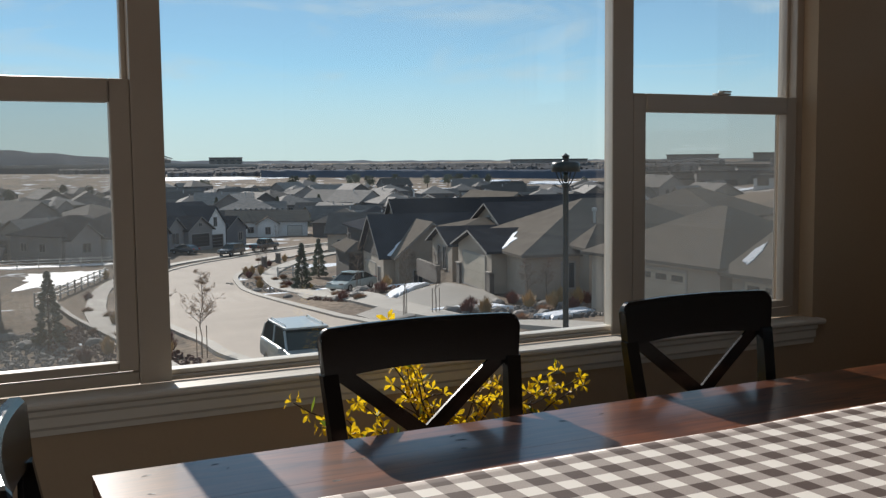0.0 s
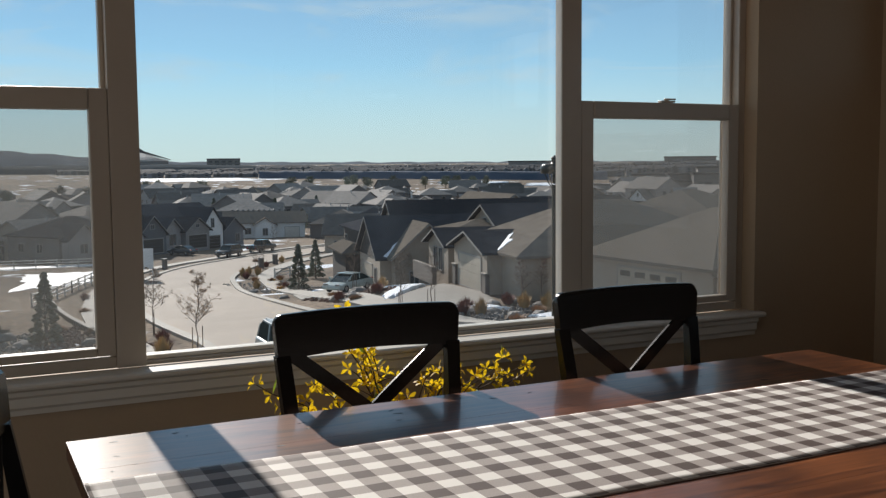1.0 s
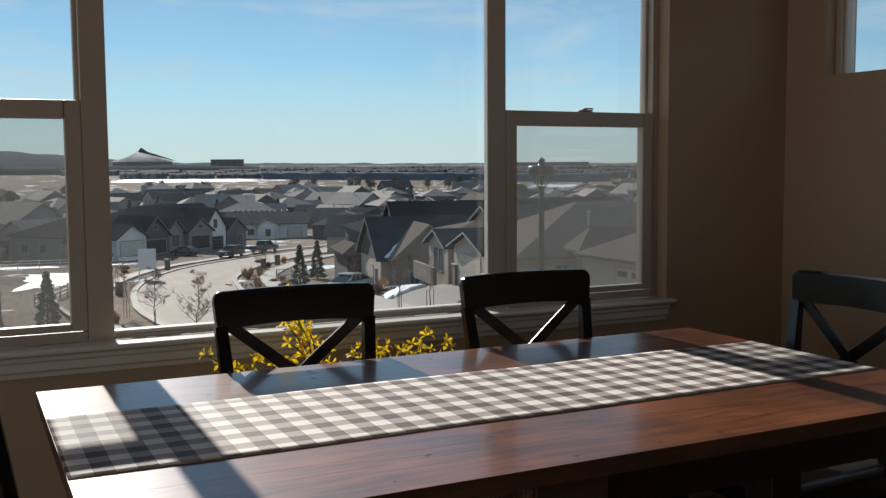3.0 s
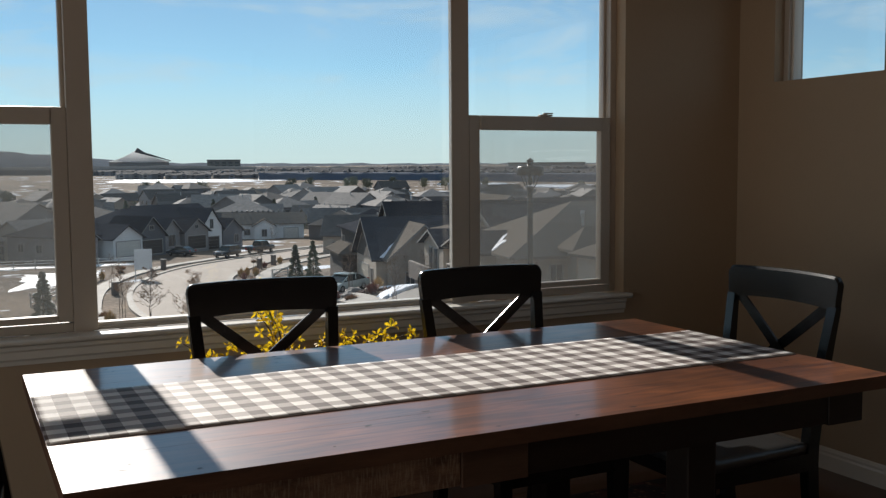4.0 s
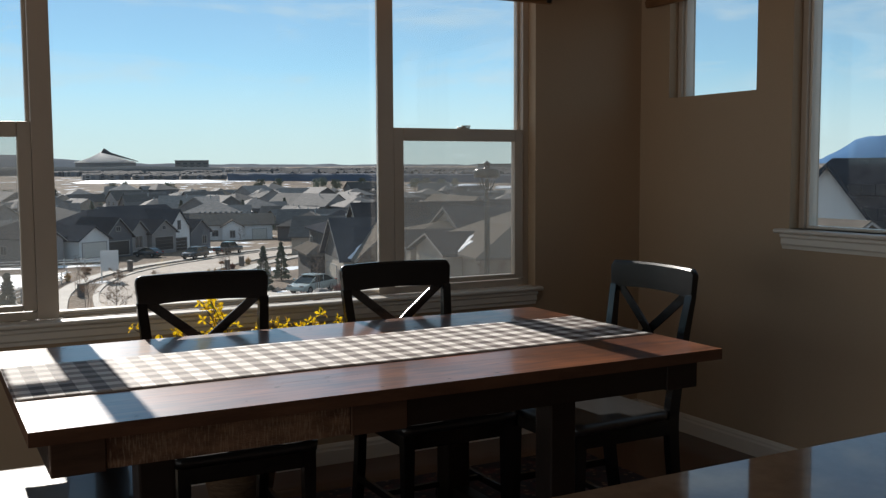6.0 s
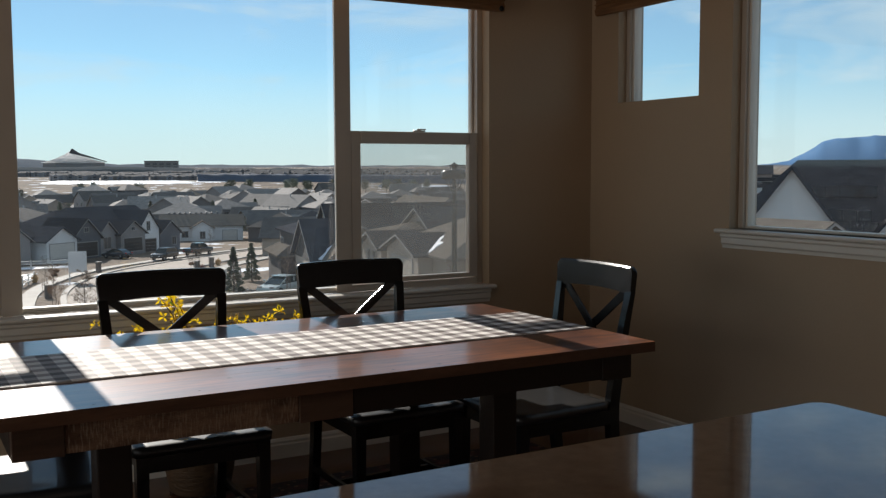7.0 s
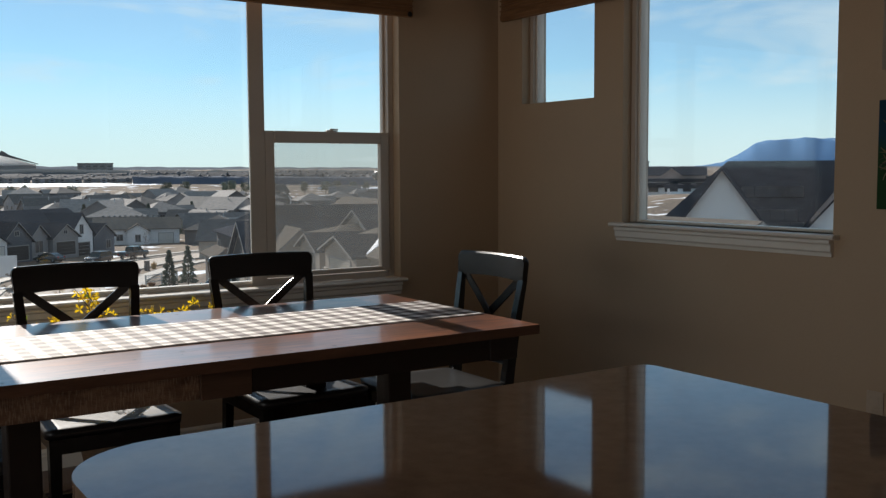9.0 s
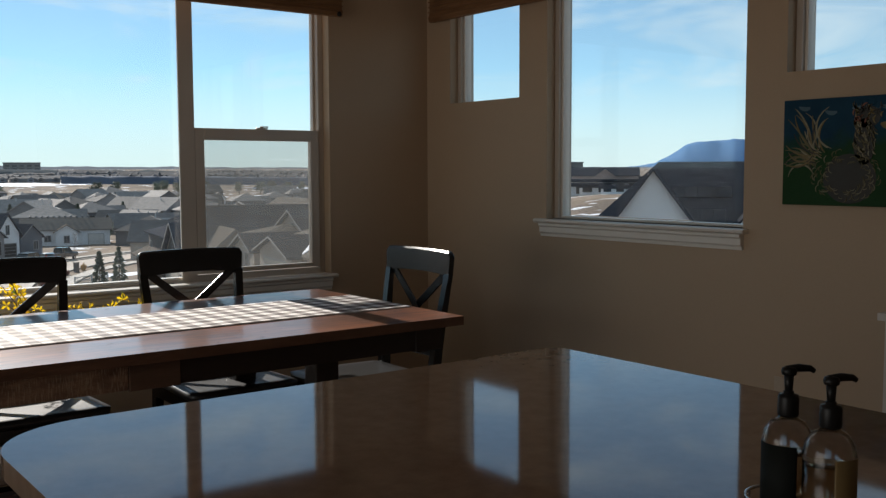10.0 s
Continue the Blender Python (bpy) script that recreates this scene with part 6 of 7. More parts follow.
# four houses along the outer bend of the street, gables and garages towards it
house("house", 18.6, 146.2, -11.2, 33,
      [(-9.5, 3.4, 0.0, 11.0, 3.1, "hip", 2.5, M_STUCCO2, R), (-2.7, 2.7, -3.2, 4.0, 2.75, "gy", 1.75, WH, R), (-9.0, -4.0, -1.5, 4.0, 2.9, "gy", 1.9, M_STUCCO2, R)],
      [("-y", -1.5, -6.5, 1.5, 1.5, 1.4), ("-x", -9.5, 4.0, 1.5, 1.4, 1.3), ("-x", -9.5, 8.0, 1.5, 1.4, 1.3)],
      [("-y", -3.2, 0.0, 4.3, 2.2, 0.0, M_WHITE, False)], "grey house with a white garage gable by the bend")
house("house", 26.0, 154.2, -11.6, 36,
      [(-6.5, 8.0, 0.5, 12.5, 3.3, "hip", 3.3, M_STUCCO2, R), (-6.2, -0.4, -2.6, 4.5, 3.0, "gy", 2.7, M_SIDING, R), (0.4, 4.2, -1.4, 3.0, 3.2, "gy", 1.8, M_STUCCO2, R), (4.4, 10.0, -2.2, 5.0, 3.0, "gy", 1.9, M_STUCCO2, R)],
      [("-y", -1.4, 2.3, 1.7, 1.7, 1.9), ("-y", -2.6, -3.3, 4.1, 1.0, 0.8), ("-y", -2.2, 7.2, 3.7, 0.9, 0.7)],
      [("-y", -2.6, -3.3, 4.4, 2.2, 0.0, M_BROWN, False), ("-y", -2.2, 7.2, 4.2, 2.2, 0.0, M_BROWN, False)], "dark craftsman house with pale-trimmed gables and garage doors")
house("house", 36.8, 166.0, -12.2, 30,
      [(-11.0, 3.0, 0.0, 11.0, 4.5, "gx", 2.9, M_SIDING, R), (-4.8, -0.2, -4.0, 6.0, 3.9, "gy", 3.0, WH, R), (1.4, 6.0, -2.6, 5.0, 3.0, "gy", 1.9, M_SIDING, R)],
      [("-y", -4.0, -2.5, 4.4, 0.8, 1.6), ("-y", -2.6, 4.6, 1.5, 1.1, 1.5), ("-y", 0.0, -7.6, 2.0, 1.6, 1.4)],
      [("-y", -4.0, -2.5, 3.2, 2.2, 0.0, M_BROWN, False)], "dark-roofed house with a white board gable and stone porch piers")
house("house", 63.5, 170.0, -12.1, -25,
      [(0.0, 10.5, 0.0, 11.0, 3.1, "hip", 2.4, M_STUCCO2, R), (1.0, 6.0, -2.4, 4.0, 2.9, "gy", 1.8, M_SIDING, R)],
      [("-y", 0.0, 9.5, 1.5, 1.6, 1.4), ("-x", 0.0, 7.0, 1.5, 1.3, 1.3)],
      [("-y", -2.4, 3.5, 4.2, 2.2, 0.0, M_STUCCO2, False)], "slate-sided house with a low hip roof beyond the bend")


def vented_building():
    e = house("house", 46.4, 192.6, -12.9, -15, [(0, 16, 0, 9, 3.2, "gx", 1.9, WH, RT), (6, 10, -1.8, 3, 2.9, "gy", 1.2, WH, RT)],
              [("-y", -1.8, 8.0, 1.4, 1.1, 1.5), ("-y", 0.0, 2.6, 1.5, 1.3, 1.3), ("-y", 0.0, 4.6, 1.5, 1.3, 1.3)], [("-y", 0.0, 13.4, 2.8, 2.2, 0.0, M_WHITE, False)], "long pale stucco building with a row of roof vents")
    for k in range(11):
        bm = bmesh.new()
        lathe(bm, [(0.09, 0), (0.09, 0.25), (0.26, 0.28), (0.26, 0.46), (0.1, 0.55)], (1.6 + k * 1.06, 4.5, 5.2), 10)
        part("roof_vent", bm, M_VENT, e)


vented_building()


# bluish siding tone holds the distance haze over the ridge
M_HAZESIDING = mat("slate blue townhouse siding", (0.20, 0.205, 0.225), 0.8, dark=(0.12, 0.125, 0.145), scale=0.3, fine=3, rand=0.5)
M_FARROOF = mat("far shingle roof", (0.10, 0.10, 0.108), 0.9, spec=0.1, scale=0.3, fine=3, rand=0.25)


def row_house():
    e = thing("row_house", Matrix.Identity(4), "distant townhouse row with pale-trimmed gables on the ridge", "townhouse", "townhouses on the ridge")
    for k in range(4):
        x0, x1 = 7.0 * k, 7.0 * k + 6.9
        mtl = (M_HAZESIDING, M_FARTAN, M_HAZESIDING, M_SIDING)[k]
        h = (5.6, 5.9, 5.3, 5.8)[k]
        bm = bmesh.new()
        wall_volume(bm, x0, x1, 0, 11, -3, h, "gx", 1.9)
        part("wall", bm, mtl, e)
        bm = bmesh.new()
        roof_volume(bm, x0, x1, 0, 11, h, "gx", 1.9, 0.1)
        part("roof", bm, M_FARROOF, e)
        g0, g1 = x0 + 0.8 + 1.4 * (k % 2), x0 + 4.6 + 1.4 * (k % 2)
        bm = bmesh.new()
        wall_volume(bm, g0, g1, -1.6, 3, -3, h - 0.4, "gy", 1.7)
        part("bay", bm, (M_FARTAN, M_HAZESIDING, M_FARTAN, M_HAZESIDING)[k], e)
        bm = bmesh.new()
        roof_volume(bm, g0, g1, -1.6, 4, h - 0.4, "gy", 1.7, 0.35)
        part("bay_roof", bm, M_FARROOF, e)
        bargeboards(e, g0, g1, -1.6, 3, h - 0.4, "gy", 1.7, 0.35)
        for j in range(2):
            bm = bmesh.new()
            xx = (g0 + g1) / 2
            box(bm, xx - 0.9, xx + 0.9, -1.75, -1.5, 0.7 + 2.6 * j, 2.2 + 2.6 * j)
            part("window", bm, M_HWIN, e)
    return e


M_FARTAN = mat("pale townhouse siding", (0.22, 0.21, 0.21), 0.8, scale=0.3, fine=3, rand=0.6)
rh = row_house()
first = True
for d0, lo, hi in ((640, 8, 41), (700, 9, 41), (770, 5, 41)):
    az = lo
    while az < hi:
        a = radians(az)
        r = d0 + rng.uniform(-10, 10)
        x, y = r * math.sin(a), r * math.cos(a)
        m = pose(x, y, ground_z(x, y) - 0.5, 0, 0, -az + rng.uniform(-14, 14)) @ Matrix.Diagonal((1, 1, rng.uniform(0.95, 1.3) * (1.0 if az > 15.5 else 0.66), 1))
        if first:
            rh.matrix_world = m
            first = False
        else:
            copy_thing(rh, m)
        az += math.degrees(28 / r) * rng.uniform(1.0, 1.1)


def far_block(x, y, w, d, h, rot, label, skin=None):
    e = thing("far_building", pose(x, y, ground_z(x, y) - 1, 0, 0, rot), label, "building")
    bm = bmesh.new()
    box(bm, -w / 2, w / 2, -d / 2, d / 2, -6, h)
    part("wall", bm, skin or M_STUCCO2, e)
    bm = bmesh.new()
    box(bm, -w / 2 - 0.6, w / 2 + 0.6, -d / 2 - 0.6, d / 2 + 0.6, h, h + 0.9)
    part("roof", bm, M_ROOF, e)
    n = max(3, int(w / 9))
    for k in range(n):
        for j in range(max(1, int(h / 5))):
            bm = bmesh.new()
            xx = -w / 2 + (k + 0.5) * w / n
            box(bm, xx - w / n * 0.3, xx + w / n * 0.3, -d / 2 - 0.15, -d / 2 + 0.1, 1.5 + 4.5 * j, 3.6 + 4.5 * j)
            part("window", bm, M_HWIN, e)


far_block(*polar(13.9, 1500), 48, 30, 11, -14, "low flat-roofed building on the far ridge")
far_block(*polar(32.5, 1050), 80, 30, 7, -32, "long flat-roofed building on the far ridge")
far_block(*polar(40.6, 900), 44, 30, 9, -40, "flat-roofed building on the far ridge")
far_block(*polar(44.6, 900), 22, 20, 9, -45, "flat-roofed building on the far ridge")
for _az, _r, _w, _h in ((36.4, 430, 26, 6.2), (38.6, 415, 34, 6.6), (40.9, 424, 22, 7.4), (42.6, 408, 26, 6.4), (44.4, 418, 20, 7.0), (39.8, 470, 40, 6.8), (43.4, 480, 40, 7.2), (47.6, 400, 20, 5.0), (49.0, 380, 16, 5.0)):
    far_block(*polar(_az, _r), _w, 16, _h, -_az + 6, "low flat-roofed commercial building beyond the field")
M_BRICKISH = mat("pale brick", (0.34, 0.27, 0.24), 0.85, dark=(0.25, 0.20, 0.175), scale=0.6, fine=8)
for _az, _r, _w, _h in ((45.6, 262, 14, 3.4), (46.9, 250, 12, 2.6), (48.2, 268, 12, 3.8), (46.2, 290, 18, 4.4), (47.9, 236, 9, 2.2)):
    far_block(*polar(_az, _r), _w, 9, _h, -_az - 4, "small pale low building before the community hall", M_WHITESIDE)
bx, by = polar(46.8, 330)
house("house", bx, by, ground_z(bx, by) + 1.0, -47, [(-11, 11, 0, 12, 4.6, "gx", 2.6, M_BRICKISH, R), (-4.4, 4.4, -3, 4, 3.6, "gy", 3.1, M_BRICKISH, RT)], [("-y", -3.0, 0.0, 2.0, 1.6, 1.2)], [], "grey community building with a white centre gable")


def tent():
    """White fabric-roofed arena far off, with a dark crest."""
    x, y = 243, 1500
    e = thing("fabric_arena", pose(x, y, 3.0, 0, 0, -9) @ Matrix.Diagonal((0.72, 0.72, 0.88, 1)), "white fabric-roofed arena with a pointed dark crest on the far ridge", "arena")
    z0 = 10.0
    bm = bmesh.new()
    ring = [(-58, -6, z0 + 2), (-30, -22, z0 + 1), (6, -26, z0), (38, -22, z0 + 1), (66, -4, z0 + 2), (30, 26, z0), (-30, 26, z0)]
    prof = []
    for s in (1.0, 0.75, 0.5, 0.25, 0.08):
        prof.append([bm.verts.new((px * s, py * s, pz * s + (1 - s) * (z0 + 22.5) - 6.0 * s * (1 - s) * 2.2)) for px, py, pz in ring])
    for a, b in zip(prof, prof[1:]):
        for k in range(7):
            bm.faces.new((a[k], a[(k + 1) % 7], b[(k + 1) % 7], b[k]))
    bm.faces.new(prof[-1])
    part("fabric_roof", bm, M_TENT, e, "taut white fabric roof")
    bm = bmesh.new()
    prism(bm, [(-5.5, z0 + 17.5), (12, z0 + 14.0), (66, z0 + 2.5), (66, z0 + 3.6), (14, z0 + 17.5), (1.5, z0 + 24.5), (0, z0 + 24.5)], "y", -8, -2)
    part("crest", bm, M_ROOF, e, "dark crest and ridge beam")
    bm = bmesh.new()
    prism(bm, [(-55, -5), (-30, -20), (6, -24), (36, -20), (62, -3), (28, 22), (-28, 22)], "z", -8, z0 + 1.4)
    part("wall", bm, M_STUCCO2, e)


tent()


# ---- hills and mountain at the horizon ----
def ridge_line(name, points, r, material, label, depth=500, seed=1, rough=3.0):
    """points: azimuth and height along a far skyline."""
    bm = bmesh.new()
    azs = np.array([p[0] for p in points], float)
    hs = np.array([p[1] for p in points], float)
    n = 160
    rows = []
    for i in range(n + 1):
        az = azs[0] + (azs[-1] - azs[0]) * i / n
        h = float(np.interp(az, azs, hs))
        h += rough * noise.fractal((az * 0.9, seed, 0), 0.9, 2.1, 6)
        row = []
        for q, f in ((0.0, -0.2), (0.25, 0.30), (0.5, 0.66), (0.75, 0.90), (1.0, 1.0), (1.5, 0.2)):
            rr = r + depth * q
            x, y = polar(az, rr)
            j = 1 + 0.12 * noise.noise((az * 1.2, q * 5, seed))
            row.append(bm.verts.new((x, y, h * f * (j if 0 < q < 1 else 1) - (12 if f <= 0.2 else 0))))
        rows.append(row)
    for a, b in zip(rows, rows[1:]):
        for k in range(5):
            bm.faces.new((a[k], a[k + 1], b[k + 1], b[k]))
    solid(name, bm, material, label, "mountain", "structure", smooth=True)


ridge_line("backdrop_mountain", [(46, 6), (48.3, 20), (49.3, 34), (49.9, 60), (50.5, 92), (51.0, 116), (51.9, 124), (53.5, 136), (55, 128), (57, 132), (60, 110), (66, 70), (74, 30)], 3900, M_MOUNT, "mountain on the horizon, blue haze in its colour", 500, 3, 8.0)
ridge_line("backdrop_hills", [(-30, 40), (-6, 58), (0, 66), (3, 60), (6, 44), (9, 30), (13, 22), (20, 19), (28, 16), (38, 14), (46, 14), (60, 16)], 3000, M_HAZEHILL, "wooded hills on the horizon, pale haze in their colour", 400, 8, 5.0)


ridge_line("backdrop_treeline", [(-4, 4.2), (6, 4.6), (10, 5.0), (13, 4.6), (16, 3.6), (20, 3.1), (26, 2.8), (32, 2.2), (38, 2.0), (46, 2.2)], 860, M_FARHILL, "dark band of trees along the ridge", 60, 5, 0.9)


def snow_bank(az0, az1, r, h):
    """A steep embankment below the townhouses, its valley-side shade put into the colour."""
    bm = bmesh.new()
    rows = []
    for k in range(41):
        az = az0 + (az1 - az0) * k / 40
        row = []
        for dr, dz in ((-9, -0.6), (-2.5, h * 0.62), (0, h), (6, h + 0.2), (14, -2.0)):
            x, y = polar(az, r + dr)
            row.append(bm.verts.new((x, y, ground_z(x, y) + dz * (1 + 0.15 * noise.noise((az * 2, dr, 0))))))
        rows.append(row)
    for a, b in zip(rows, rows[1:]):
        for k in range(4):
            bm.faces.new((a[k], a[k + 1], b[k + 1], b[k]))
    solid("embankment", bm, M_BANK, "snow embankment below the townhouse ridge, blue-grey shade in its colour", "embankment", "structure", smooth=True)


# dark blue-grey in place of snow white: the slope's shade is painted in
M_BANK = mat("crusted slope with shade in colour", (0.10, 0.125, 0.17), 0.9, dark=(0.06, 0.075, 0.105), scale=0.06, fine=0.6, bump=0.2, spec=0.1)
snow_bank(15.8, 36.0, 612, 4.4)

# ---- street lamp ----
def street_lamp(x, y, top):
    z0 = ground_z(x, y)
    e = thing("street_lamp", pose(x, y, z0), "dark green street lamp with a domed lantern head", "street lamp")
    H = top - z0
    bm = bmesh.new()
    lathe(bm, [(0.15, 0), (0.15, 0.06), (0.11, 0.10), (0.09, 0.5), (0.055, 0.62), (0.050, H - 0.56), (0.062, H - 0.55), (0.062, H - 0.50), (0.030, H - 0.48)], sides=16)
    part("pole", bm, M_POST, e, smooth=False)
    for k in range(4):
        a = k * math.pi / 2 + 0.5
        bm = bmesh.new()
        tube(bm, [(0.055 * math.cos(a), 0.055 * math.sin(a), H - 0.53), (0.12 * math.cos(a), 0.12 * math.sin(a), H - 0.45), (0.20 * math.cos(a), 0.20 * math.sin(a), H - 0.27)], 0.011, 6)
        part("bracket", bm, M_POST, e)
    bm = bmesh.new()
    prof = [(0.235, H - 0.29), (0.245, H - 0.285), (0.245, H - 0.18), (0.235, H - 0.14), (0.205, H - 0.118), (0.06, H - 0.112), (0.058, H - 0.03), (0.074, H - 0.025), (0.06, H - 0.01), (0.03, H + 0.005), (0.004, H + 0.03)]
    lathe(bm, prof, sides=20)
    part("hood", bm, M_POST, e, "domed metal hood with finial", True)
    bm = bmesh.new()
    lathe(bm, [(0.03, H - 0.47), (0.04, H - 0.43), (0.045, H - 0.36), (0.04, H - 0.295)], sides=14)
    part("globe", bm, M_CARGLASS, e, "dark glass lamp globe", True)


street_lamp(7.408, 11.614, 1.45)


# ---- vehicles ----
def car(name, x, y, rot, paint, kind, label, lift=0.09):
    e = thing(name, pose(x, y, ground_z(x, y) + lift, 0, 0, rot), label, "car")
    # side outlines, x forward
    if kind == "sedan":
        L, Wd = 4.5, 1.78
        low = [(-2.2, 0.30), (2.2, 0.28), (2.27, 0.50), (2.1, 0.68), (1.1, 0.86), (-1.65, 0.92), (-2.15, 0.86), (-2.25, 0.55)]
        cab = [(-1.95, 0.86), (1.35, 0.82), (0.45, 1.30), (-0.10, 1.42), (-0.70, 1.41), (-1.30, 1.22)]
    elif kind == "suv":
        L, Wd = 4.6, 1.85
        low = [(-2.25, 0.42), (2.25, 0.40), (2.28, 0.75), (2.1, 0.98), (1.05, 1.08), (-2.15, 1.10), (-2.3, 0.8)]
        cab = [(-2.15, 1.05), (1.10, 1.03), (0.45, 1.62), (0.1, 1.70), (-1.75, 1.70), (-2.0, 1.55)]
    else:
        L, Wd = 5.5, 1.95
        low = [(-2.7, 0.55), (2.7, 0.50), (2.75, 0.9), (2.5, 1.12), (1.3, 1.22), (-2.7, 1.20), (-2.75, 0.8)]
        cab = [(-0.75, 1.2), (1.35, 1.2), (0.75, 1.82), (0.4, 1.88), (-0.5, 1.88), (-0.7, 1.75)]
    bm = bmesh.new()
    prism(bm, low, "y", -Wd / 2, Wd / 2)
    bmesh.ops.bevel(bm, geom=bm.edges[:], offset=0.09, segments=3, affect="EDGES", profile=0.6)
    part("body", bm, paint, e, smooth=True)
    bm = bmesh.new()
    vs = prism(bm, cab, "y", -Wd / 2 + 0.06, Wd / 2 - 0.06)
    zt = max(p[1] for p in cab)
    for v in vs:
        v.co.y *= 1 - 0.16 * max(0, (v.co.z - 1.0) / (zt - 0.9))
    bmesh.ops.bevel(bm, geom=bm.edges[:], offset=0.04, segments=2, affect="EDGES")
    cabin = part("cabin", bm, M_CARGLASS, e, "dark tinted glazing", smooth=False)
    # roof skin and pillars
    bm = bmesh.new()
    tp = [p for p in cab if p[1] > zt - 0.12]
    xs = [p[0] for p in tp]
    w = (Wd / 2 - 0.06) * 0.85
    box(bm, min(xs) - 0.06, max(xs) + 0.08, -w, w, zt - 0.05, zt + 0.02, None, 0.02)
    part("roof", bm, paint, e)
    for s in (-1, 1):
        for (a, b) in ((cab[1], cab[2]), (cab[0], cab[-1]), (((cab[0][0] + cab[1][0]) / 2 - 0.1, 1.0), ((cab[0][0] + cab[1][0]) / 2 - 0.2, zt - 0.03))):
            bm = bmesh.new()
            tube(bm, [(a[0], s * (Wd / 2 - 0.07), a[1]), (b[0], s * (w + 0.01), b[1] - 0.01)], 0.045, 6)
            part("pillar", bm, paint, e)
        if kind == "suv":
            bm = bmesh.new()
            tube(bm, [(-1.7, s * (w - 0.1), zt + 0.02), (-1.6, s * (w - 0.1), zt + 0.08), (0.1, s * (w - 0.1), zt + 0.08), (0.2, s * (w - 0.1), zt + 0.02)], 0.02, 6)
            part("roof_rail", bm, M_RIM, e)
        bm = bmesh.new()
        box(bm, cab[1][0] - 0.35, cab[1][0] - 0.2, s * Wd / 2 - 0.02 + (0.0 if s > 0 else -0.14), s * Wd / 2 + 0.02 + (0.14 if s > 0 else 0.0), 1.0, 1.14, None, 0.03)
        part("mirror", bm, paint, e)
        bm = bmesh.new()
        box(bm, -L / 2 - 0.005, -L / 2 + 0.14, s * (Wd / 2 - 0.22) - 0.14, s * (Wd / 2 - 0.22) + 0.14, 0.72, 0.92, None, 0.03)
        part("tail_lamp", bm, M_REDLAMP, e)
        bm = bmesh.new()
        box(bm, L / 2 - 0.20, L / 2 - 0.02, s * (Wd / 2 - 0.3) - 0.18, s * (Wd / 2 - 0.3) + 0.18, 0.62, 0.76, None, 0.03)
        part("headlamp", bm, M_RIM, e)
        for fx in (-L * 0.30, L * 0.31):
            bm = bmesh.new()
            lathe(bm, [(0.20, -0.11), (0.31, -0.11), (0.335, -0.08), (0.335, 0.08), (0.31, 0.11), (0.20, 0.11)], sides=22)
            wl_ = part("wheel", bm, M_TYRE, e, smooth=True)
            wl_.matrix_basis = pose(fx, s * (Wd / 2 - 0.11), 0.335, 90, 0, 0)
            bm = bmesh.new()
            lathe(bm, [(0.06, -0.115), (0.21, -0.108), (0.21, 0.108), (0.06, 0.115)], sides=18)
            part("rim", bm, M_RIM, wl_)
    return e


car("suv", 8.15, 28.5, -92, M_SILVER, "suv", "silver sport utility car with roof rails parked by the kerb", 0.09)
car("sedan", 25.6, 69.4, 212, M_PALECAR, "sedan", "pale green-silver sedan parked on a driveway", 0.17)
car("suv", 33.4, 138.0, 222, M_DARKCAR, "suv", "dark grey car parked along the far kerb")
car("pickup_truck", 40.4, 145.4, 40, M_DARKCAR, "pickup", "dark pickup truck parked along the far kerb")
car("sedan", 28.6, 147.0, 128, M_DARKCAR, "sedan", "dark car parked before a garage")


# ---- trees, shrubs, stones ----
def bare_tree(name, H, seed, leaf_mat, leaves, label, stakes=True):
    e = thing(name, Matrix.Identity(4), label, "tree", "young street trees")
    rng = random.Random(seed)
    bm = bmesh.new()
    trunk = [Vector((rng.uniform(-1, 1) * 0.02 * k, rng.uniform(-1, 1) * 0.02 * k, H * k / 8)) for k in range(9)]
    tube(bm, trunk, [0.030 * (1 - 0.085 * k) for k in range(9)], 6)
    tips = []
    for k in range(46):
        z = rng.uniform(0.36, 0.97)
        i = z * 8
        p = trunk[int(i)].lerp(trunk[min(8, int(i) + 1)], i - int(i))
        a = rng.uniform(0, math.tau)
        L = H * 0.34 * (1.25 - z) * rng.uniform(0.7, 1.25)
        d = Vector((math.cos(a), math.sin(a), rng.uniform(0.5, 1.0))).normalized()
        q = p + d * L
        tube(bm, [p, p.lerp(q, 0.5) + Vector((0, 0, -0.02 * L)), q], [0.010 * (1.3 - z), 0.007 * (1.3 - z), 0.003], 4)
        for _ in range(5):
            u = rng.uniform(0.35, 1)
            s = p.lerp(q, u)
            f = s + Vector((rng.uniform(-1, 1), rng.uniform(-1, 1), rng.uniform(0, 1))) * 0.30 * L
            tube(bm, [s, f], [0.006, 0.003], 4)
            tips.append((s, f))
    part("trunk", bm, M_BARK, e)
    bm = bmesh.new()
    for _ in range(leaves):
        s, f = rng.choice(tips)
        p = s.lerp(f, rng.uniform(0.2, 1.05)) + Vector([rng.uniform(-0.05, 0.05) for _ in range(3)])
        d = Vector([rng.uniform(-1, 1) for _ in range(3)]).normalized() * 0.027
        w = d.orthogonal() * 0.45
        bm.faces.new([bm.verts.new(c) for c in (p - d, p + w, p + d, p - w)])
    part("crown", bm, leaf_mat, e)
    if stakes:
        for s in (-1, 1):
            b2 = bmesh.new()
            tube(b2, [(s * 0.24, 0.05 * s, -0.1), (s * 0.24, 0.05 * s, 1.45)], 0.022, 5)
            part("stake", b2, M_BARK, e)
    return e


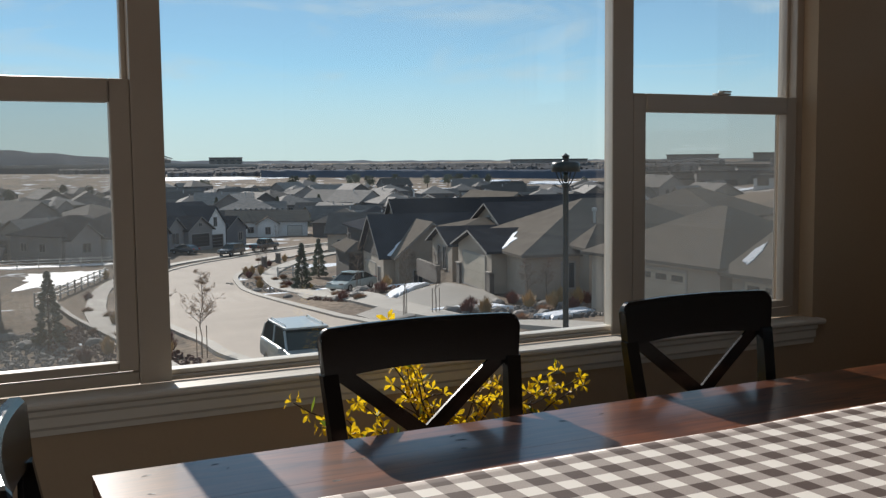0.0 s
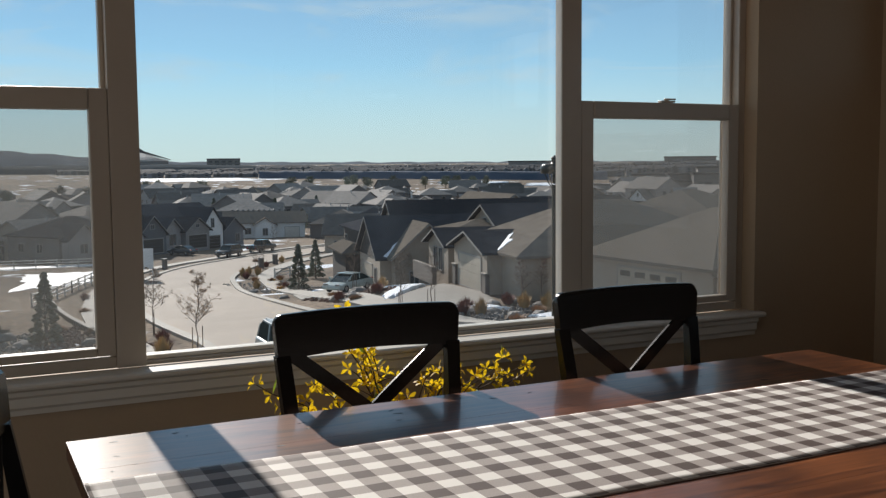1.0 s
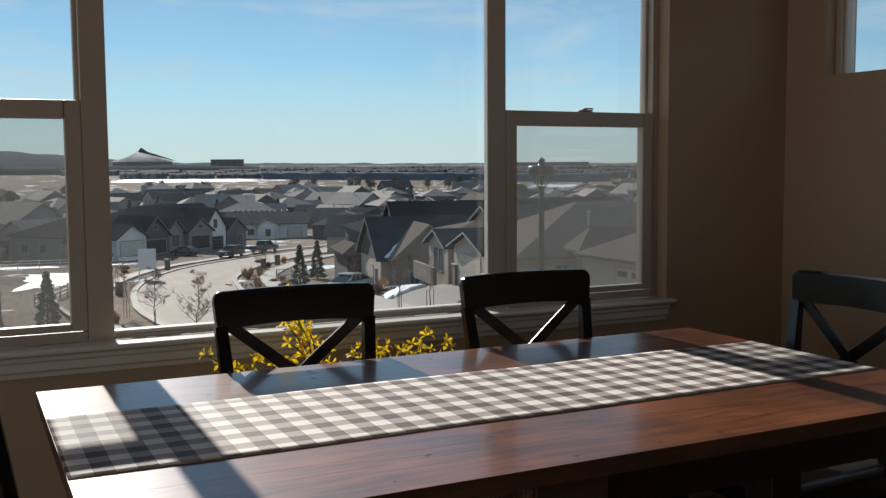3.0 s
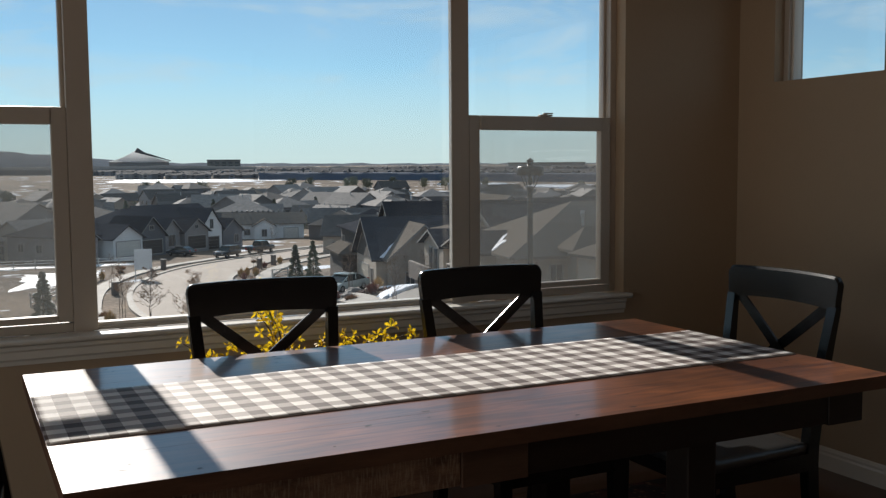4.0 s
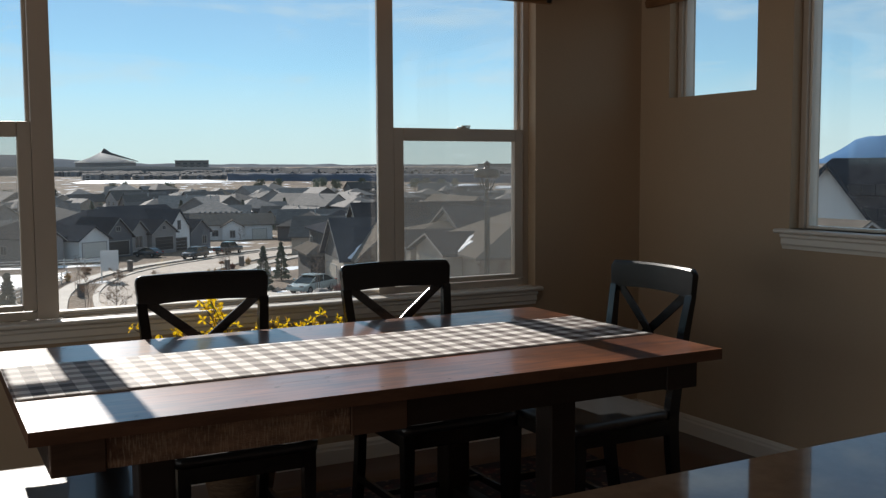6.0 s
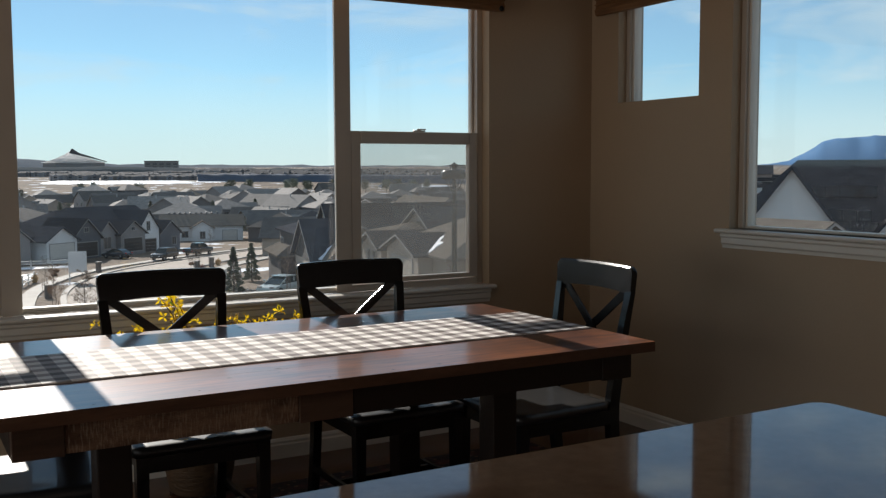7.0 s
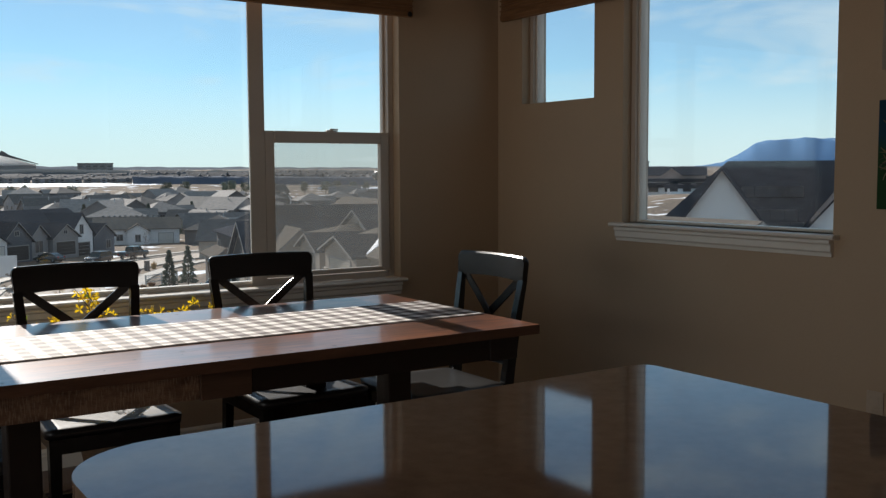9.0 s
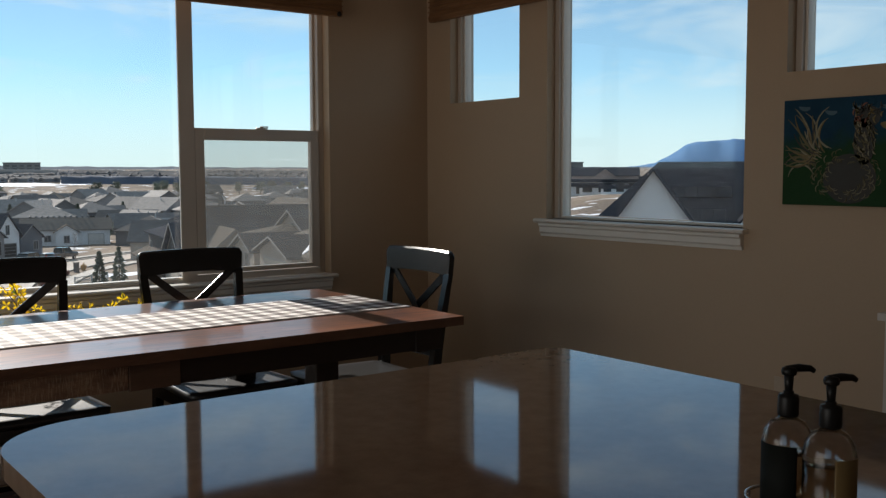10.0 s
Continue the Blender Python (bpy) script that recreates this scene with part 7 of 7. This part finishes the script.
def conifer(H, seed, group="conifers"):
    e = thing("spruce_tree", Matrix.Identity(4), "dark green spruce tree", "tree", group)
    rng = random.Random(seed)
    bm = bmesh.new()
    tube(bm, [(0, 0, -0.2), (0, 0, H * 0.98)], [H * 0.022, 0.01], 6)
    part("trunk", bm, M_BARK, e)
    bm = bmesh.new()
    for k in range(1100):
        z = rng.random() ** 1.25
        r = H * 0.20 * (1 - z) ** 0.85 * math.sqrt(rng.uniform(0.2, 1)) * (1 + 0.25 * math.sin(z * 40))
        a = rng.uniform(0, math.tau)
        p = Vector((r * math.cos(a), r * math.sin(a), H * (0.08 + 0.92 * z) - r * 0.15))
        d = Vector((math.cos(a), math.sin(a), rng.uniform(-0.5, 0.4))).normalized() * H * 0.045 * rng.uniform(0.7, 1.4)
        w = d.orthogonal().normalized() * H * 0.026
        w.rotate(Matrix.Rotation(rng.uniform(0, 3.1), 3, d))
        bm.faces.new([bm.verts.new(c) for c in (p - d * 0.5, p + w, p + d, p - w)])
    part("crown", bm, M_CONIFER, e)
    return e


def shrub(name, H, R_, material, label, seed, n=260):
    e = thing(name, Matrix.Identity(4), label, "shrub", "garden shrubs")
    rng = random.Random(seed)
    bm = bmesh.new()
    for _ in range(n):
        a, u = rng.uniform(0, math.tau), rng.random() ** 0.5
        b = Vector((0.35 * R_ * u * math.cos(a), 0.35 * R_ * u * math.sin(a), -0.05))
        t = Vector((R_ * u * math.cos(a), R_ * u * math.sin(a), H * rng.uniform(0.55, 1.0) * (1.1 - 0.45 * u)))
        s = Vector((-math.sin(a), math.cos(a), 0)) * 0.018
        m_ = b.lerp(t, 0.6) + Vector((0, 0, 0.08 * H))
        bm.faces.new([bm.verts.new(c) for c in (b - s, b + s, m_ + s, t, m_ - s)])
    part("stems", bm, material, e)
    return e


def boulder(seed):
    rng = random.Random(seed)
    bm = bmesh.new()
    bmesh.ops.create_icosphere(bm, subdivisions=2, radius=1.0)
    for v in bm.verts:
        v.co *= 1 + 0.35 * noise.noise(v.co * 1.3 + Vector((seed * 3.1, 0, 0)))
        v.co.z *= 0.62
    return solid("boulder", bm, M_BOULDER, "rough grey landscape boulder set in the ground", "boulder", "", "boulders")


def put_all(ob, places):
    """First place takes the thing itself, the others copies. Places: x, y, size, turn."""
    for i, (x, y, s, a) in enumerate(places):
        m = pose(x, y, ground_z(x, y) + 0.02, 0, 0, a)
        if i == 0:
            ob.matrix_world = m
        else:
            copy_thing(ob, m)


put_all(bare_tree("young_tree", 3.9, 3, M_DRYLEAF, 2400, "slender young street tree with rust leaves, tied to stakes"), [(7.7, 41.8, 1, 0), (8.2, 55.8, 1, 60), (8.4, 68.2, 1, 200)])
put_all(bare_tree("young_tree", 3.6, 5, M_DRYLEAF, 120, "slender bare young tree with a few dry leaves"), [(21.2, 45.2, 1, 0), (23.4, 62.4, 1, 90), (29.2, 108, 1, 140), (46, 158, 1, 20), (19.8, 46.2, 1, 33), (12.0, 100, 1, 10), (31.6, 114, 1, 77), (57, 163, 1, 300)])
put_all(bare_tree("young_tree", 2.6, 8, M_REDBUSH, 220, "small reddish bare tree by the house wall", False), [(27.6, 46.2, 1, 0), (28.8, 46.0, 1, 90), (31.4, 70.4, 1, 20)])
put_all(conifer(4.2, 2), [(25.7, 82.2, 1, 0), (33.0, 98.6, 1, 100), (2.4, 57, 1, 30)])
put_all(conifer(7.5, 6), [(70, 236, 1, 0), (58, 250, 1, 40), (92, 268, 1, 90), (120, 300, 1, 150), (38, 262, 1, 10), (84, 300, 1, 60), (-4, 240, 1, 5)])
def round_tree(H, seed):
    """Leafless round crown far off: trunk and many small twig clumps."""
    e = thing("round_tree", Matrix.Identity(4), "dark rounded winter tree on the far slope", "tree", "trees on the far slope")
    r_ = random.Random(seed)
    bm = bmesh.new()
    tube(bm, [(0, 0, -0.5), (0.1, 0, H * 0.6)], [H * 0.03, H * 0.012], 6)
    part("trunk", bm, M_BARK, e)
    bm = bmesh.new()
    lobes = [Vector((r_.uniform(-1, 1) * H * 0.22, r_.uniform(-1, 1) * H * 0.22, H * r_.uniform(0.28, 0.78))) for _ in range(14)]
    for _ in range(760):
        c = r_.choice(lobes)
        p = c + Vector([r_.gauss(0, 1) for _ in range(3)]) * H * 0.085
        d = Vector([r_.uniform(-1, 1) for _ in range(3)]).normalized() * H * 0.04
        w = d.orthogonal() * 0.5
        bm.faces.new([bm.verts.new(q) for q in (p - d, p + w, p + d, p - w)])
    part("crown", bm, M_CONIFER, e)
    return e


far_spots = [(*polar(az, r), 1, az * 37) for az, r in ((17.6, 500), (18.6, 508), (20.8, 505), (21.2, 520), (22.0, 500), (23.6, 516), (25.4, 508), (26.6, 515), (27.2, 522), (28.1, 512), (28.9, 520), (34.6, 480), (37.2, 486), (4.2, 420), (5.1, 440), (6.4, 430), (2.2, 410), (9.4, 470), (10.1, 480), (12.6, 470))]
put_all(round_tree(7.5, 4), far_spots)
yard_rng = random.Random(31)
yards = []
while len(yards) < 46:
    x, y = polar(yard_rng.uniform(-2, 40), yard_rng.uniform(205, 430))
    if all(math.hypot(x - s[0] - 5, y - s[1] - 5) > 9.5 for s in spots):
        yards.append((x, y, 1, yard_rng.uniform(0, 360)))
put_all(round_tree(4.6, 9), yards)
put_all(round_tree(3.4, 13), [(x + 6, y - 5, 1, a) for x, y, s, a in yards[::2]])
put_all(shrub("red_shrub", 0.9, 0.6, M_REDBUSH, "bare red-twigged shrub beside the driveway", 1), [(23.9, 46.2, 1, 0), (27.2, 47.2, 1, 50), (21.0, 59, 1, 20), (29.8, 110, 1, 70), (8.0, 52, 1, 0), (7.2, 47, 1, 0), (30.9, 45.0, 1, 9)])
put_all(shrub("ornamental_grass", 1.2, 0.55, M_DRYGRASS, "clump of straw-coloured ornamental grass", 2), [(28.2, 44.4, 1, 0), (30.2, 44.8, 1, 60), (29.6, 82.6, 1, 30), (30.4, 84, 1, 9), (29.9, 81, 1, 45), (6.6, 44.6, 1, 0), (27.0, 106.4, 1, 0), (28.0, 107.4, 1, 0), (27.0, 45.0, 1, 0), (6.4, 50, 1, 80)])
put_all(shrub("low_shrub", 0.55, 0.7, M_DRYLEAF, "low brown winter shrub in the mulch", 3), [(24.0, 40.8, 1, 0), (25.2, 86, 1, 0), (27, 92, 1, 20), (29.4, 100, 1, 70), (34, 126, 1, 0), (5.2, 60, 1, 0), (3.8, 64, 1, 60), (26.6, 100, 1, 80), (22.4, 64, 1, 80), (6.6, 76, 1, 0), (15.8, 120, 1, 0), (16.9, 126, 1, 5)])
for s in range(22):
    b_ = boulder(s)
    x, y = [(23.8, 45.3), (24.6, 44.3), (25.0, 42.6), (22.4, 45.6), (26.4, 42.4), (28.2, 45.1), (27.9, 47.2), (26.2, 47.2), (29.0, 44.2), (22.4, 85.4), (21.8, 58.4), (21.0, 59.8), (22.6, 60.6), (20.9, 71.1), (24.2, 63.6), (23.4, 61.6), (25.4, 64.4), (29.4, 84.6), (4.6, 55), (3.4, 53), (1.2, 57), (0.4, 62)][s]
    k = rng.uniform(0.32, 0.62)
    b_.matrix_world = pose(x, y, ground_z(x, y) + 0.08, 0, 0, rng.uniform(0, 360)) @ Matrix.Diagonal((k * 1.2, k, k, 1))


def rail_fence(x0, y0, x1, y1, label="white three-rail fence along the lots"):
    e = thing("rail_fence", Matrix.Identity(4), label, "fence", "rail fences")
    L = math.hypot(x1 - x0, y1 - y0)
    n = max(2, int(L / 2.4))
    pts = [Vector((x0 + (x1 - x0) * k / n, y0 + (y1 - y0) * k / n, 0)) for k in range(n + 1)]
    for p in pts:
        p.z = ground_z(p.x, p.y)
        bm = bmesh.new()
        box(bm, p.x - 0.07, p.x + 0.07, p.y - 0.07, p.y + 0.07, p.z - 0.3, p.z + 1.25)
        part("post", bm, M_RAIL, e)
    for a, b in zip(pts, pts[1:]):
        for h in (0.4, 0.75, 1.1):
            bm = bmesh.new()
            tube(bm, [a + Vector((0, 0, h)), b + Vector((0, 0, h))], 0.07, 4)
            part("rail", bm, M_RAIL, e)


rail_fence(2, 134, 19.8, 131)
rail_fence(8.0, 99, 12.6, 112.5)
rail_fence(3.5, 86, 8.0, 99)
rail_fence(28.8, 100, 33.5, 104)


def sign_board(x, y):
    e = thing("sign_board", pose(x, y, ground_z(x, y), 0, 0, -8), "blank white real-estate board on two posts", "sign")
    for s in (-1, 1):
        bm = bmesh.new()
        box(bm, s * 0.85 - 0.06, s * 0.85 + 0.06, -0.06, 0.06, -0.3, 3.4)
        part("post", bm, M_RAIL, e)
    bm = bmesh.new()
    box(bm, -0.95, 0.95, -0.1, -0.06, 1.2, 3.5, None, 0.01)
    part("board", bm, M_WHITESIDE, e)


sign_board(16.6, 108.6)


def mailbox(x, y):
    e = thing("mailbox", pose(x, y, ground_z(x, y) + 0.1, 0, 0, 20), "stone mailbox pillar by the kerb", "mailbox", "mailboxes")
    bm = bmesh.new()
    box(bm, -0.25, 0.25, -0.25, 0.25, -0.3, 1.15, None, 0.02)
    part("pillar", bm, M_STONE, e)
    bm = bmesh.new()
    box(bm, -0.3, 0.3, -0.3, 0.3, 1.15, 1.25, None, 0.02)
    part("cap", bm, M_CONC, e)


for x, y in ((21.3, 122.2), (11.4, 93.4), (31.8, 115.6), (35.2, 121.0)):
    mailbox(x, y)


# snow left in the shade and on the fields
def snow(outline, seed, lift=0.10, label="patch of crusted old snow"):
    patch("snow_patch", outline, lift, M_SNOW, label, "snow", "stuff", seed, 0.18, 9)


snow([(24.6, 76.5), (26.8, 80.4), (29.6, 81.2), (27.2, 77.6)], 4)
snow([(24.0, 88), (26.4, 92.6), (27.6, 91), (25.6, 87.4)], 5)
snow([(3, 104), (5.5, 124), (14, 124), (10.4, 108)], 6)
snow([(1, 134.5), (1, 138), (19, 135.5), (19, 132.5)], 7)
for k, (az0, az1, r0, r1) in enumerate(((8.0, 15.6, 585, 622), (15.8, 17.4, 600, 622), (26.4, 30, 560, 575), (31.5, 35, 540, 560), (36.5, 46.0, 292, 322))):
    snow([polar(az0, r0), polar((az0 + az1) / 2, r0 * 0.99), polar(az1, r0), polar(az1, r1), polar((az0 + az1) / 2, r1), polar(az0, r1)], 20 + k, 0.6, "snowfield on the far slope")


# stones, mulch rocks and block edging of the gardens
def river_rock(name, x0, x1, y0, y1, n, seed, material, label):
    r_ = random.Random(seed)
    verts, faces = [], []
    for _ in range(n):
        x, y = r_.uniform(x0, x1), r_.uniform(y0, y1)
        z = ground_z(x, y) + 0.03
        s_ = r_.uniform(0.06, 0.20)
        a = r_.uniform(0, math.tau)
        o = len(verts)
        for k in range(5):
            t = a + k * math.tau / 5
            q = s_ * r_.uniform(0.75, 1.2)
            verts.append((x + q * math.cos(t), y + q * math.sin(t), z - 0.05))
        for k in range(5):
            t = a + k * math.tau / 5
            q = s_ * r_.uniform(0.4, 0.7)
            verts.append((x + q * math.cos(t), y + q * math.sin(t), z + s_ * r_.uniform(0.5, 0.9)))
        for k in range(5):
            j = (k + 1) % 5
            faces.append((o + k, o + j, o + 5 + j, o + 5 + k))
        faces.append(tuple(o + 5 + k for k in range(5)))
    me = bpy.data.meshes.new(name)
    me.from_pydata(verts, [], faces)
    me.materials.append(material)
    tagged(new(name, me), label, "stones", kind="stuff")


M_MULCH = mat("lava rock", (0.20, 0.115, 0.085), 0.9, dark=(0.10, 0.06, 0.05), scale=2, fine=12, bump=0.4)
river_rock("river_rock", 22.4, 30.5, 40.6, 45.6, 520, 1, M_BOULDER, "grey river stones spread in the front garden")
river_rock("mulch_rock", 2.2, 7.4, 38, 66, 900, 2, M_MULCH, "reddish brown lava rock mulch beside the kerb")
river_rock("mulch_rock", -3.0, 3.0, 44, 64, 700, 3, M_BOULDER, "rubble stones on the bank below the house")
river_rock("river_rock", 22.4, 29.5, 80, 98, 420, 4, M_BOULDER, "garden stones round the conifers")
river_rock("mulch_rock", 20.6, 25.4, 57.5, 66, 380, 5, M_MULCH, "brown rock mulch between the driveways")


def block_wall():
    e = thing("block_edging", Matrix.Identity(4), "low wall of pale-capped concrete blocks along the bank", "retaining wall")
    n = 64
    bm0 = bmesh.new()
    box(bm0, -0.34, 0.34, -0.14, 0.14, -0.3, 0.30, None, 0.02)
    me0 = mesh_of("block", bm0, M_STONE)
    bm1 = bmesh.new()
    box(bm1, -0.36, 0.36, -0.17, 0.17, 0.302, 0.37, None, 0.015)
    me1 = mesh_of("cap", bm1, M_CONC)
    line = resample([(6.0, 42), (5.6, 56), (5.0, 72), (5.2, 88), (6.4, 104)], n)
    for a, b in zip(line, line[1:]):
        c = (a + b) / 2
        ang = math.degrees(math.atan2(b.y - a.y, b.x - a.x))
        for me in (me0, me1):
            o = new(me.name, me)
            o.parent = e
            o.matrix_basis = pose(c.x, c.y, ground_z(c.x, c.y), 0, 0, ang)


block_wall()


# more planting along the street
for k in range(26):
    x, y = [(22.8, 44.6), (23.4, 43.6), (27.0, 43.4), (28.8, 43.2), (29.6, 45.6), (21.4, 57.0), (23.4, 58.2), (25.6, 62.4), (24.2, 60.2), (26.4, 88.4), (24.2, 90.8), (27.8, 97.6), (26.6, 103.5), (28.8, 106.6), (30.4, 112), (33.0, 117.6), (36.8, 123.4), (40.6, 129), (3.2, 47), (4.6, 49.5), (6.2, 56.5), (2.6, 60), (7.0, 64), (7.4, 70), (8.2, 90), (12.6, 112)][k]
    src = bpy.data.objects[["red_shrub", "ornamental_grass", "low_shrub"][k % 3]]
    copy_thing(src, pose(x, y, ground_z(x, y) + 0.02, 0, 0, k * 47))
